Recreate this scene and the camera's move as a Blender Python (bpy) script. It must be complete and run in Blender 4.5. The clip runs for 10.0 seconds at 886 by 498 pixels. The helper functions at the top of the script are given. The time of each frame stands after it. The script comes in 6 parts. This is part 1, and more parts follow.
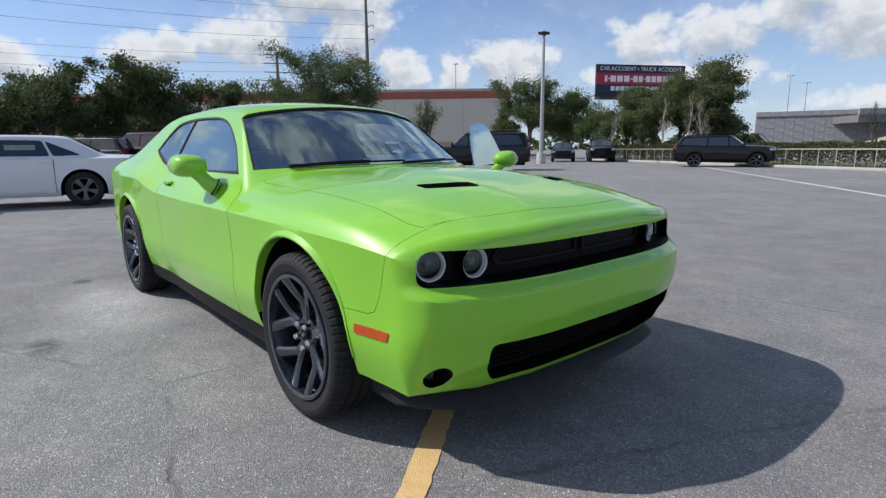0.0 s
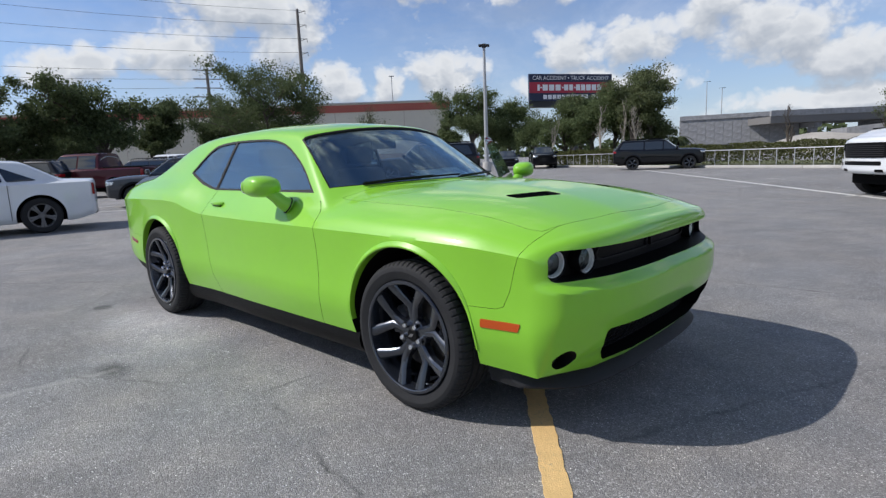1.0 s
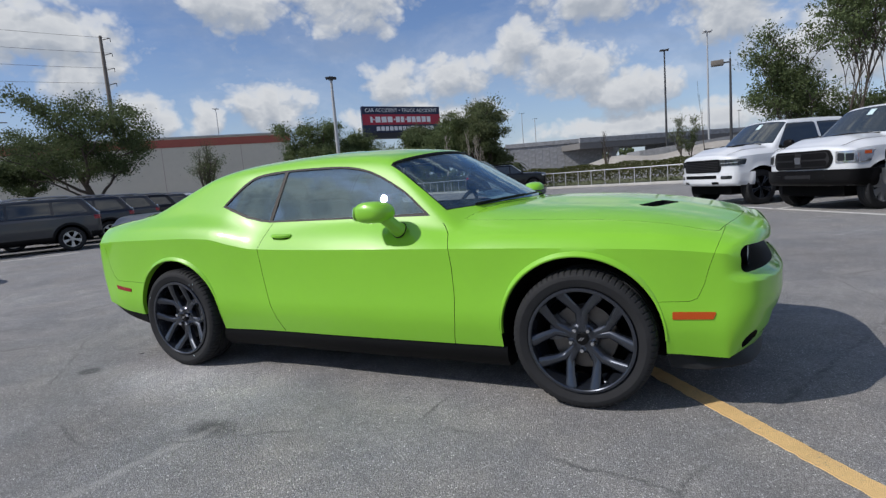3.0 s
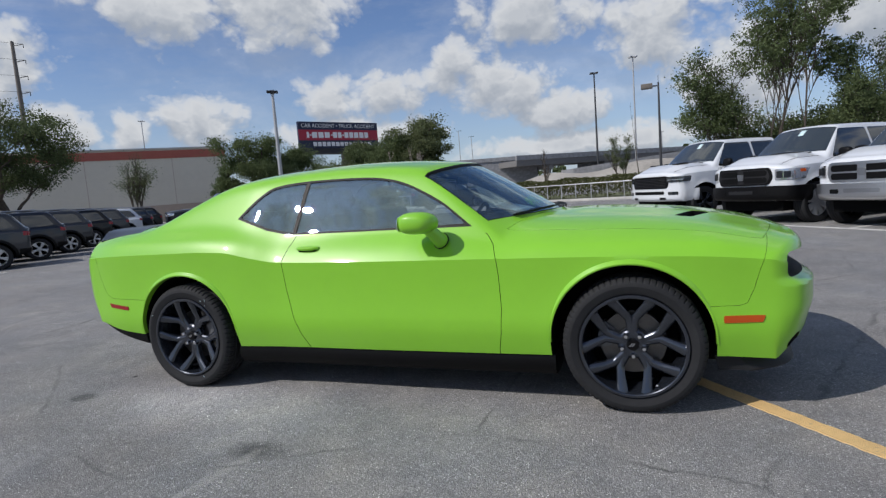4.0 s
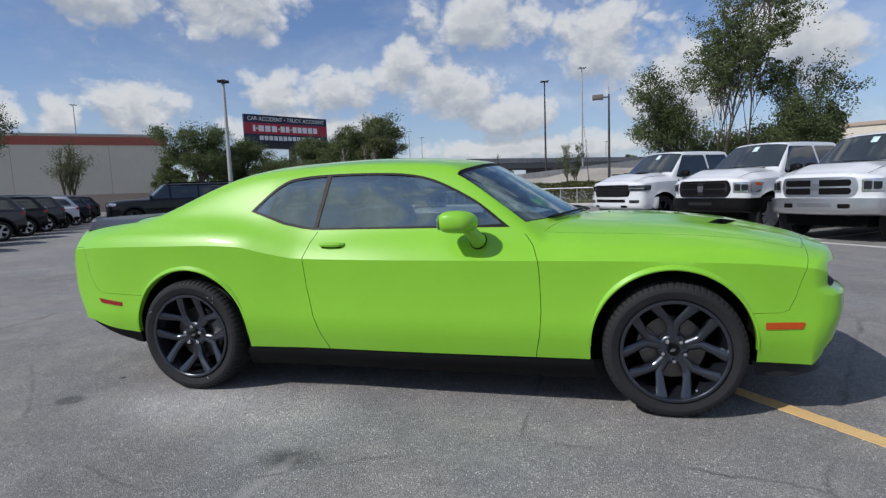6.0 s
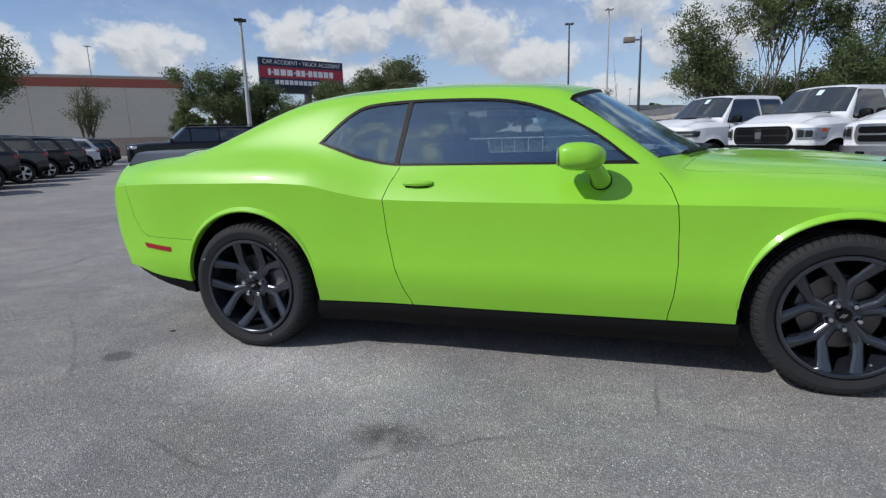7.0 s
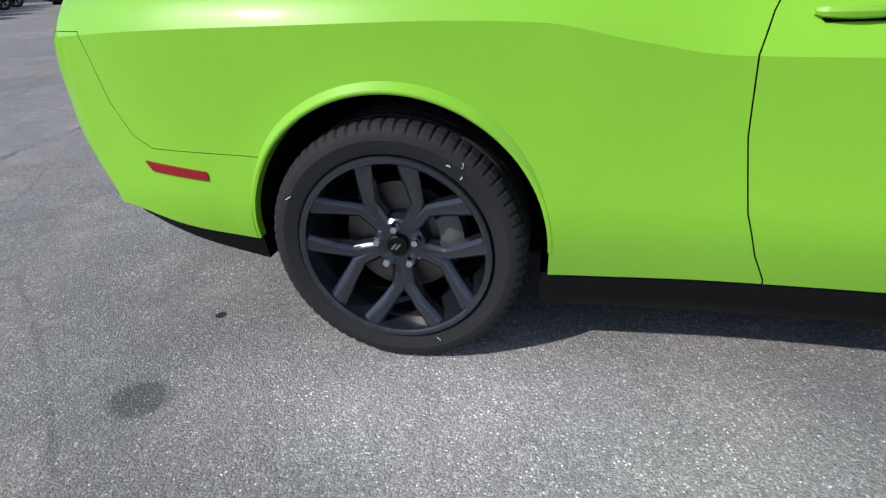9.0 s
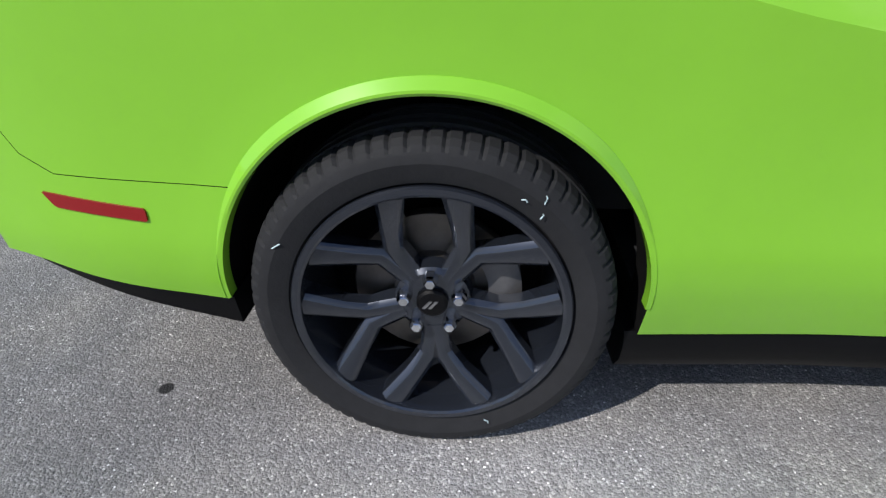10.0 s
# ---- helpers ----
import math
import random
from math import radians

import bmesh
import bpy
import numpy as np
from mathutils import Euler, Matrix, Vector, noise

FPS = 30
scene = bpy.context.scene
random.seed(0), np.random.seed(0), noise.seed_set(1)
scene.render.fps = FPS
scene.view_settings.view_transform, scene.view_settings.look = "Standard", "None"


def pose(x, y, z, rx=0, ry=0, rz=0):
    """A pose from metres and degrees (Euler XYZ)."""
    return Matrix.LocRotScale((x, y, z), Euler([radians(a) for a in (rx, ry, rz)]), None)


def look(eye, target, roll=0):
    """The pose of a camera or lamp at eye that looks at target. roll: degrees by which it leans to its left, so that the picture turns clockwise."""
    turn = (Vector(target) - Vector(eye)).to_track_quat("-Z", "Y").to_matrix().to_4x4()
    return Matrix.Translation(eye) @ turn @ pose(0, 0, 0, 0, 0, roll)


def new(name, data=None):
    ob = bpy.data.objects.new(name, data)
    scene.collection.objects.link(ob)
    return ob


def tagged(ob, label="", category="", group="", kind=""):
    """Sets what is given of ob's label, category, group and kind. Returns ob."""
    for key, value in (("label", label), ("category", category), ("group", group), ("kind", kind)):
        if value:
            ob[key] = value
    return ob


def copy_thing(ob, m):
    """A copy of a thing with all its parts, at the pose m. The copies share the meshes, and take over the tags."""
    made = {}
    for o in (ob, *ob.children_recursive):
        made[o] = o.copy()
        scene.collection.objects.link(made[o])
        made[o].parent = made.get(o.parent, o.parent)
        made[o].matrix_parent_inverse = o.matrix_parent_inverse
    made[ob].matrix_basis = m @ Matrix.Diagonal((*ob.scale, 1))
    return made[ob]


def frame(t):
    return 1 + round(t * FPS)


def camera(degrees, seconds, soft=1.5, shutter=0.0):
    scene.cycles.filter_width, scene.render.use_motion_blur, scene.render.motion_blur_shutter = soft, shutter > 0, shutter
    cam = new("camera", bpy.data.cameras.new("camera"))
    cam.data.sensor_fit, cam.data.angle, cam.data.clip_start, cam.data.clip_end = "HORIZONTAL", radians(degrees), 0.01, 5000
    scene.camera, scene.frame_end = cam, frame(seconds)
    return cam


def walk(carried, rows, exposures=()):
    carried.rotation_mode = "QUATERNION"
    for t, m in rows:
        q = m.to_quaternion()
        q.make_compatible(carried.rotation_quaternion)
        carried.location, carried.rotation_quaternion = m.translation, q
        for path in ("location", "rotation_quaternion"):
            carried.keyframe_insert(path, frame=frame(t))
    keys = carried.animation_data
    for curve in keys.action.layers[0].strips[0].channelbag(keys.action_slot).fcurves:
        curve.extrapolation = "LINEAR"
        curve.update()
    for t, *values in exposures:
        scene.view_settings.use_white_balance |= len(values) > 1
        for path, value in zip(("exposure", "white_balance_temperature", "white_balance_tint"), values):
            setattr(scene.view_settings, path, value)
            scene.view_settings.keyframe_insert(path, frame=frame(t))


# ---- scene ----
cam = camera(77.2, 10.0, soft=1.35)
PATH = [
    (0, (3.566, -1.9, 1.138), (2.07, -0.621, 0.781), -0.4),
    (0.5, (3.485, -2.203, 1.139), (2.046, -0.861, 0.785), -1.1),
    (1, (3.301, -2.593, 1.176), (1.944, -1.161, 0.852), -2.3),
    (1.5, (2.993, -2.845, 1.192), (1.743, -1.313, 0.89), -3.3),
    (2, (2.692, -3.142, 1.201), (1.562, -1.52, 0.893), -4.0),
    (2.5, (2.392, -3.393, 1.208), (1.382, -1.69, 0.926), -4.4),
    (4, (1.53, -3.828, 1.227), (0.845, -1.96, 1.016), -4.4),
    (4.5, (1.345, -3.877, 1.244), (0.746, -1.979, 1.045), -4.0),
    (5, (1.222, -3.985, 1.254), (0.69, -2.066, 1.069), -3.4),
    (6.5, (0.794, -3.747, 1.205), (0.285, -1.833, 0.924), -1.9),
    (7, (0.445, -3.526, 1.156), (-0.104, -1.645, 0.759), -1.6),
    (7.5, (0.102, -3.25, 1.149), (-0.495, -1.415, 0.624), -2.0),
    (8, (-0.228, -2.833, 1.142), (-0.829, -1.054, 0.454), -2.3),
    (8.5, (-0.688, -2.527, 1.078), (-1.22, -0.768, 0.289), -3.0),
    (9, (-1.02, -2.203, 1.052), (-1.417, -0.472, 0.131), -2.9),
    (9.5, (-1.212, -1.909, 1.04), (-1.471, -0.179, 0.069), -2.0),
    (10, (-1.361, -1.789, 1.005), (-1.486, -0.065, 0.0), -0.7),
]
walk(cam, [(t, look(eye, target, roll)) for t, eye, target, roll in PATH], [(0, 0.26), (1.0, 0.20), (2.0, 0.06), (4.5, -0.08), (7.0, 0.02), (8.5, 0.21), (10.0, 0.22)])

# ---- light ----
SUN_AZ, SUN_EL = radians(-135.5), radians(43)
sun_dir = Vector((math.cos(SUN_EL) * math.cos(SUN_AZ), math.cos(SUN_EL) * math.sin(SUN_AZ), math.sin(SUN_EL)))
sun = new("sun", bpy.data.lights.new("sun", "SUN"))
sun.data.energy, sun.data.angle, sun.data.color = 3.75, radians(0.55), (1.0, 0.950, 0.905)
sun.matrix_world = look(sun_dir * 50, (0, 0, 0))
scene.view_settings.exposure = 0.0


class Graph:
    """Short hand for building node trees."""

    def __init__(self, tree):
        self.tree = tree

    def add(self, kind, out=0, ins=None, operation=None, use_clamp=False):
        n = self.tree.nodes.new(kind)
        if operation:
            n.operation = operation
        if use_clamp:
            n.use_clamp = True
        for key, value in (ins or {}).items():
            sock = n.inputs[key]
            if isinstance(value, bpy.types.NodeSocket):
                self.tree.links.new(value, sock)
            else:
                sock.default_value = value
        return n.outputs[out]

    def math(self, op, a, b=0.0, clamp=False):
        return self.add("ShaderNodeMath", 0, {0: a, 1: b}, operation=op, use_clamp=clamp)

    def noise(self, vec, scale, detail=4.0, rough=0.55, out=0, dist=0.0):
        return self.add("ShaderNodeTexNoise", out, {"Vector": vec, "Scale": scale, "Detail": detail, "Roughness": rough, "Distortion": dist})

    def ramp(self, fac, stops):
        n = self.tree.nodes.new("ShaderNodeValToRGB")
        while len(n.color_ramp.elements) < len(stops):
            n.color_ramp.elements.new(0.5)
        for e, (p, c) in zip(n.color_ramp.elements, stops):
            e.position, e.color = p, (c, c, c, 1) if isinstance(c, (int, float)) else (*c, 1)
        self.tree.links.new(fac, n.inputs[0])
        return n.outputs[0]

    def mix(self, fac, a, b, blend="MIX"):
        n = self.tree.nodes.new("ShaderNodeMix")
        n.data_type, n.blend_type = "RGBA", blend
        for sock, value in ((n.inputs[0], fac), (n.inputs[6], a), (n.inputs[7], b)):
            if isinstance(value, bpy.types.NodeSocket):
                self.tree.links.new(value, sock)
            else:
                sock.default_value = value if isinstance(value, (int, float)) else (*value, 1)[:4]
        return n.outputs[2]


world = bpy.data.worlds.new("world")
scene.world = world
world.use_nodes = True
g = Graph(world.node_tree)
bg = world.node_tree.nodes["Background"]
heaven = world.node_tree.nodes.new("ShaderNodeTexSky")
heaven.sky_type, heaven.sun_disc = "NISHITA", False
heaven.sun_elevation, heaven.sun_rotation = SUN_EL, radians(90) - SUN_AZ
heaven.dust_density, heaven.ozone_density, heaven.air_density = 0.6, 1.4, 1.0
sky = heaven.outputs[0]
way = g.add("ShaderNodeTexCoord", 0)
sep = world.node_tree.nodes.new("ShaderNodeSeparateXYZ")
world.node_tree.links.new(way, sep.inputs[0])
up = g.math("MAXIMUM", sep.outputs[2], 0.0)
# cumulus clouds: rounded heaps at their bearings and heights, broken up by billows; open noise elsewhere
HEAPS = [
    (151.8, 13.9, 9.5, 3.8), (158.5, 10.0, 5.0, 2.6), (164.9, 9.1, 2.8, 1.4), (143.6, 8.3, 3.0, 1.8), (148.2, 10.9, 3.6, 2.8),
    (167.0, 8.5, 4.2, 1.7), (176.0, 7.2, 3.5, 2.0), (135.1, 17.4, 6.2, 3.6), (124.1, 18.2, 7.0, 4.4), (142.7, 7.0, 3.2, 2.3),
    (138.4, 6.9, 2.4, 2.2), (132.4, 8.4, 4.2, 3.0), (120.1, 9.9, 3.9, 2.4), (114.0, 10.2, 3.9, 2.6),
    (117.2, 6.3, 10.5, 2.0), (107.4, 11.7, 3.8, 3.0), (102.1, 9.7, 6.8, 3.6), (100.1, 15.7, 6.6, 3.5), (97.2, 6.8, 6.0, 2.8),
    (88.0, 13.0, 6.0, 5.2), (81.6, 8.6, 6.2, 3.9), (72.3, 11.1, 6.2, 4.0), (94.6, 3.9, 18.0, 1.7),
]
bearing = g.math("MULTIPLY", g.math("ARCTAN2", sep.outputs[1], sep.outputs[0]), 57.2958)
height = g.math("MULTIPLY", g.math("ARCSINE", sep.outputs[2]), 57.2958)
view_side = g.math("MULTIPLY", g.ramp(g.math("DIVIDE", bearing, 360.0), ((0.155, 0.0), (0.185, 1.0), (0.485, 1.0), (0.5, 0.0))), g.ramp(g.math("DIVIDE", height, 90.0), ((0.22, 1.0), (0.27, 0.0))))


def cloud(lift):
    """How dense the clouds are in each direction, read a little higher up by lift degrees."""
    at = g.add("ShaderNodeVectorMath", 0, {0: way, 1: (0.0, 0.0, lift / 57.3)}, operation="ADD")
    warp = g.add("ShaderNodeVectorMath", 0, {0: g.noise(at, 7.0, 3.0, 0.55, out=1), 1: (0.5, 0.5, 0.5)}, operation="SUBTRACT")
    spot = g.add("ShaderNodeCombineXYZ", 0, {0: bearing, 1: g.math("ADD", height, lift), 2: 0.0})
    spot = g.add("ShaderNodeVectorMath", 0, {0: spot, 1: g.add("ShaderNodeVectorMath", 0, {0: warp, 1: (5.0, 2.6, 0.0)}, operation="MULTIPLY")}, operation="ADD")
    heap = None
    for az, el, ra, re in HEAPS:
        near = g.add("ShaderNodeMapping", 0, {"Vector": spot, "Location": (-az / ra, -el / re, 0.0), "Scale": (1 / ra, 1 / re, 0.0)})
        one = g.math("SUBTRACT", 1.0, g.add("ShaderNodeVectorMath", 1, {0: near}, operation="LENGTH"))
        heap = one if heap is None else g.add("ShaderNodeMath", 0, {0: heap, 1: one, 2: 0.25}, operation="SMOOTH_MAX")
    open_air = g.math("MULTIPLY", g.math("SUBTRACT", g.noise(g.add("ShaderNodeMapping", 0, {"Vector": at, "Scale": (1.0, 1.0, 1.9), "Location": (0.37, 1.13, 0.25)}), 2.9, 4.0, 0.5), 0.495), 4.2)
    open_air = g.math("SUBTRACT", open_air, g.ramp(g.math("DIVIDE", height, 90.0), ((0.45, 0.0), (0.65, 0.35))))
    heap = g.math("MAXIMUM", heap, g.math("SUBTRACT", open_air, g.math("MULTIPLY", view_side, 3.0)))
    fine = g.add("ShaderNodeMapping", 0, {"Vector": at, "Scale": (1.0, 1.0, 1.25)})
    puff = g.add("ShaderNodeTexVoronoi", 0, {"Vector": g.mix(0.06, fine, g.noise(fine, 9.0, 3.0, 0.6, out=1)), "Scale": 17.0, "Detail": 3.0, "Roughness": 0.55})
    wisp = g.noise(fine, 13.0, 7.0, 0.62)
    d = g.math("SUBTRACT", heap, g.math("MULTIPLY", g.math("SUBTRACT", puff, 0.42), 0.70))
    return g.math("ADD", d, g.math("ADD", 0.40, g.math("MULTIPLY", g.math("SUBTRACT", wisp, 0.5), 1.0)))


here, over = cloud(0.0), cloud(1.3)
veil = g.ramp(g.noise(g.add("ShaderNodeMapping", 0, {"Vector": way, "Scale": (1.0, 1.0, 3.0)}), 3.4, 6.0, 0.62, dist=0.3), ((0.42, 0.0), (0.80, 0.45)))
cover = g.math("MAXIMUM", g.ramp(g.math("ADD", g.math("MULTIPLY", here, 0.5), 0.5), ((0.47, 0.0), (0.55, 0.35), (0.64, 0.80), (0.76, 1.0))), veil)
depth = g.ramp(here, ((0.15, 1.0), (0.55, 0.88), (1.0, 0.55)))
shade = g.ramp(g.math("ADD", g.math("MULTIPLY", g.math("SUBTRACT", here, over), 0.5), 0.5), ((0.28, 0.12), (0.48, 0.50), (0.64, 1.0)))
tone = g.mix(g.math("MULTIPLY", shade, depth), (3.4, 3.85, 4.6, 1), (7.0, 7.2, 7.5, 1))
haze = g.ramp(up, ((0.0, 0.75), (0.08, 0.35), (0.25, 0.05), (0.5, 0.0)))
blue = g.mix(1.0, sky, (0.74, 0.86, 1.12, 1), "MULTIPLY")
clear = g.mix(haze, blue, (5.0, 6.0, 7.2, 1))
full = g.mix(cover, clear, tone)
world.node_tree.links.new(full, bg.inputs[0])
bg.inputs[1].default_value = 0.100


# ---- materials ----
def material(name, colour, rough=0.5, metal=0.0, coat=0.0, spec=0.5, vary=0.0, scale=8.0, bump=0.0, bump_scale=60.0, random_value=0.0, coat_rough=0.03):
    m = bpy.data.materials.new(name)
    m.use_nodes = True
    t = m.node_tree
    k = Graph(t)
    p = t.nodes["Principled BSDF"]
    p.inputs["Base Color"].default_value = (*colour, 1)
    p.inputs["Roughness"].default_value = rough
    p.inputs["Metallic"].default_value = metal
    p.inputs["Coat Weight"].default_value = coat
    p.inputs["Coat Roughness"].default_value = coat_rough
    p.inputs["Specular IOR Level"].default_value = spec
    where = k.add("ShaderNodeTexCoord", 3)
    col = None
    if vary:
        n = k.noise(where, scale, 5.0, 0.6)
        n2 = k.noise(where, scale * 9, 3.0, 0.6)
        f = k.math("ADD", k.math("MULTIPLY", n, 0.65), k.math("MULTIPLY", n2, 0.35))
        col = k.mix(k.ramp(f, ((0.3, 0.0), (0.7, 1.0))), tuple(c * (1 - vary) for c in colour), tuple(min(1, c * (1 + vary)) for c in colour))
    if random_value:
        info = t.nodes.new("ShaderNodeNewGeometry")
        shift = k.math("ADD", 1 - random_value, k.math("MULTIPLY", info.outputs["Random Per Island"], 2 * random_value))
        base = col or (*colour, 1)
        hsv = k.add("ShaderNodeHueSaturation", 0, {"Value": shift, "Color": base})
        col = hsv
    if col:
        t.links.new(col, p.inputs["Base Color"])
    if bump:
        b = k.add("ShaderNodeBump", 0, {"Height": k.noise(where, bump_scale, 4.0, 0.6), "Strength": bump, "Distance": 0.01})
        t.links.new(b, p.inputs["Normal"])
    return m


def glass_material(name, tint, head_on=0.05, rough=0.0):
    m = bpy.data.materials.new(name)
    m.use_nodes = True
    t = m.node_tree
    t.nodes.clear()
    k = Graph(t)
    see = k.add("ShaderNodeBsdfTransparent", 0, {"Color": (*tint, 1)})
    gloss = k.add("ShaderNodeBsdfGlossy", 0, {"Color": (0.82, 0.98, 1.0, 1), "Roughness": rough})
    face = k.add("ShaderNodeLayerWeight", 1, {"Blend": 0.5})
    fres = k.math("ADD", head_on, k.math("MULTIPLY", k.math("POWER", face, 4.5), 1 - head_on))
    both = k.add("ShaderNodeMixShader", 0, {0: fres, 1: see, 2: gloss})
    out = t.nodes.new("ShaderNodeOutputMaterial")
    t.links.new(both, out.inputs[0])
    return m


def leaf_material(name, colour, spread):
    """Matt leaves that let some light through."""
    m = material(name, colour, 0.7, spec=0.15, random_value=spread)
    t, k = m.node_tree, Graph(m.node_tree)
    p = t.nodes["Principled BSDF"]
    thin = k.add("ShaderNodeBsdfTranslucent", 0, {"Color": p.inputs["Base Color"].links[0].from_socket})
    both = k.add("ShaderNodeMixShader", 0, {0: 0.35, 1: p.outputs[0], 2: thin})
    t.links.new(both, t.nodes["Material Output"].inputs[0])
    return m


def paint(name, colour, flake=0.0, rough=0.36, coat=1.0, spec=0.25):
    """Car paint under clear coat."""
    return material(name, colour, rough, flake, coat, spec, vary=0.03, scale=2.0, coat_rough=0.045)


M_GREEN = paint("green_paint", (0.226, 0.540, 0.032), coat=0.85)
M_WHITE = paint("white_paint", (0.65, 0.675, 0.70))
M_BLACKP = paint("black_paint", (0.0035, 0.004, 0.0055), coat=0.65, spec=0.1)
M_NAVY = paint("navy_paint", (0.008, 0.011, 0.019), coat=0.9, spec=0.2)
M_GREYP = paint("grey_paint", (0.030, 0.033, 0.038), coat=0.9, spec=0.2)
M_MAROON = paint("maroon_paint", (0.045, 0.006, 0.011), 0.1, coat=0.5, spec=0.03)
M_BLACK = material("black_plastic", (0.0035, 0.0035, 0.004), 0.5, spec=0.15, vary=0.15, bump=0.1, bump_scale=300)
M_GREYPL = material("dark_grey_plastic", (0.013, 0.0135, 0.015), 0.55, spec=0.3, vary=0.15, bump=0.15, bump_scale=250)
M_SPOILER = material("satin_black", (0.022, 0.024, 0.028), 0.30, spec=0.5)
M_LINER = material("wheel_liner", (0.004, 0.004, 0.004), 0.9, spec=0.1)
M_CABIN = material("cabin_trim", (0.022, 0.023, 0.025), 0.7, vary=0.2)
M_SEAT = material("seat_cloth", (0.028, 0.029, 0.031), 0.85, vary=0.2, bump=0.3, bump_scale=400)
M_RUBBER = material("rubber_seal", (0.005, 0.005, 0.005), 0.5, spec=0.2)
M_TYRE = material("tyre_rubber", (0.0165, 0.0172, 0.0190), 0.75, spec=0.3, vary=0.25, scale=5, bump=0.12, bump_scale=120)
M_RIM = material("gloss_black_rim", (0.030, 0.036, 0.049), 0.24, 0.60, 1.0, 0.5, vary=0.1, coat_rough=0.05)
M_CALIPER = material("caliper_grey", (0.15, 0.15, 0.155), 0.5, 0.6, vary=0.2)
M_RIMSILVER = material("silver_rim", (0.52, 0.53, 0.55), 0.3, 0.9, 0.2)
M_STEELWHEEL = material("painted_steel_wheel", (0.46, 0.46, 0.47), 0.4, 0.4, vary=0.1)
M_STEEL = material("steel", (0.48, 0.48, 0.49), 0.32, 1.0)
M_CHROME = material("chrome", (0.75, 0.76, 0.78), 0.08, 1.0)
M_DISC = material("brake_disc", (0.14, 0.13, 0.12), 0.42, 0.9, vary=0.2)
M_GLASS = glass_material("tinted_glass", (0.66, 0.75, 0.77), 0.20)
M_WSGLASS = glass_material("windscreen_glass", (0.80, 0.86, 0.88), 0.13)
M_DARKGLASS = material("dark_window", (0.014, 0.019, 0.022), 0.03, 0.0, 0.8, 0.8)
M_SCREEN = material("parked_windscreen", (0.030, 0.038, 0.040), 0.03, 0.0, 0.8, 0.8)
M_LENS = glass_material("lamp_lens", (0.94, 0.95, 0.95), 0.035)
M_AMBER = material("amber_lens", (0.46, 0.066, 0.004), 0.25, coat=0.3)
M_REDLENS = material("red_lens", (0.25, 0.004, 0.006), 0.2, coat=0.4)
M_MIRROR = material("mirror", (0.85, 0.86, 0.87), 0.02, 1.0)
M_LAMPDARK = material("dark_reflector", (0.06, 0.063, 0.068), 0.35, 1.0)
M_LAMP = material("lamp_reflector", (0.58, 0.59, 0.61), 0.18, 0.9, 0.5)
M_CHROMESOFT = material("brushed_chrome", (0.66, 0.67, 0.69), 0.30, 1.0)
M_HALO = material("halo_ring", (0.92, 0.92, 0.90), 0.2)
M_PAPERDIM = material("paper_behind_glass", (0.20, 0.27, 0.27), 0.3, vary=0.3, scale=14)
M_PAPER = material("paper", (0.55, 0.70, 0.72), 0.6)


# ---- modelling tools ----
def curve(*pts):
    """A smooth function through (x, value) points in rising x, constant past its ends."""
    xs = np.array([p[0] for p in pts], float)
    vs = np.array([p[1] for p in pts], float)
    d = np.diff(vs) / np.diff(xs)
    m = np.zeros(len(xs))
    for i in range(1, len(xs) - 1):
        if d[i - 1] * d[i] > 0:
            w1, w2 = 2 * (xs[i + 1] - xs[i]) + xs[i] - xs[i - 1], xs[i + 1] - xs[i] + 2 * (xs[i] - xs[i - 1])
            m[i] = (w1 + w2) / (w1 / d[i - 1] + w2 / d[i])
    m[0], m[-1] = d[0], d[-1]

    def f(x):
        x = np.clip(np.asarray(x, float), xs[0], xs[-1])
        i = np.clip(np.searchsorted(xs, x) - 1, 0, len(xs) - 2)
        h = xs[i + 1] - xs[i]
        t = (x - xs[i]) / h
        return (2 * t**3 - 3 * t**2 + 1) * vs[i] + (t**3 - 2 * t**2 + t) * h * m[i] + (3 * t**2 - 2 * t**3) * vs[i + 1] + (t**3 - t**2) * h * m[i + 1]

    return f


def step(a, b, x):
    t = np.clip((np.asarray(x, float) - a) / (b - a), 0, 1)
    return t * t * (3 - 2 * t)


def smax(a, b, k):
    return 0.5 * (a + b + np.sqrt((a - b) ** 2 + k * k))


def smin(a, b, k):
    return 0.5 * (a + b - np.sqrt((a - b) ** 2 + k * k))


def mesh_from(name, verts, faces, slots=(), smooth=True, index=0, sharp=30):
    me = bpy.data.meshes.new(name)
    me.from_pydata([tuple(map(float, v)) for v in verts], [], faces)
    for s in slots:
        me.materials.append(s)
    bm = bmesh.new()
    bm.from_mesh(me)
    bmesh.ops.recalc_face_normals(bm, faces=bm.faces)
    bm.to_mesh(me)
    bm.free()
    finish(me, smooth, sharp)
    if index:
        me.polygons.foreach_set("material_index", [index] * len(me.polygons))
    return me


def finish(me, smooth=True, sharp=30):
    me.polygons.foreach_set("use_smooth", [smooth] * len(me.polygons))
    me.update()
    if smooth:
        me.set_sharp_from_angle(angle=radians(sharp))


def bm_mesh(bm, mat=None, smooth=True, sharp=35):
    me = bpy.data.meshes.new("m")
    bmesh.ops.recalc_face_normals(bm, faces=bm.faces)
    bm.to_mesh(me)
    bm.free()
    if mat:
        me.materials.append(mat)
    finish(me, smooth, sharp)
    return me


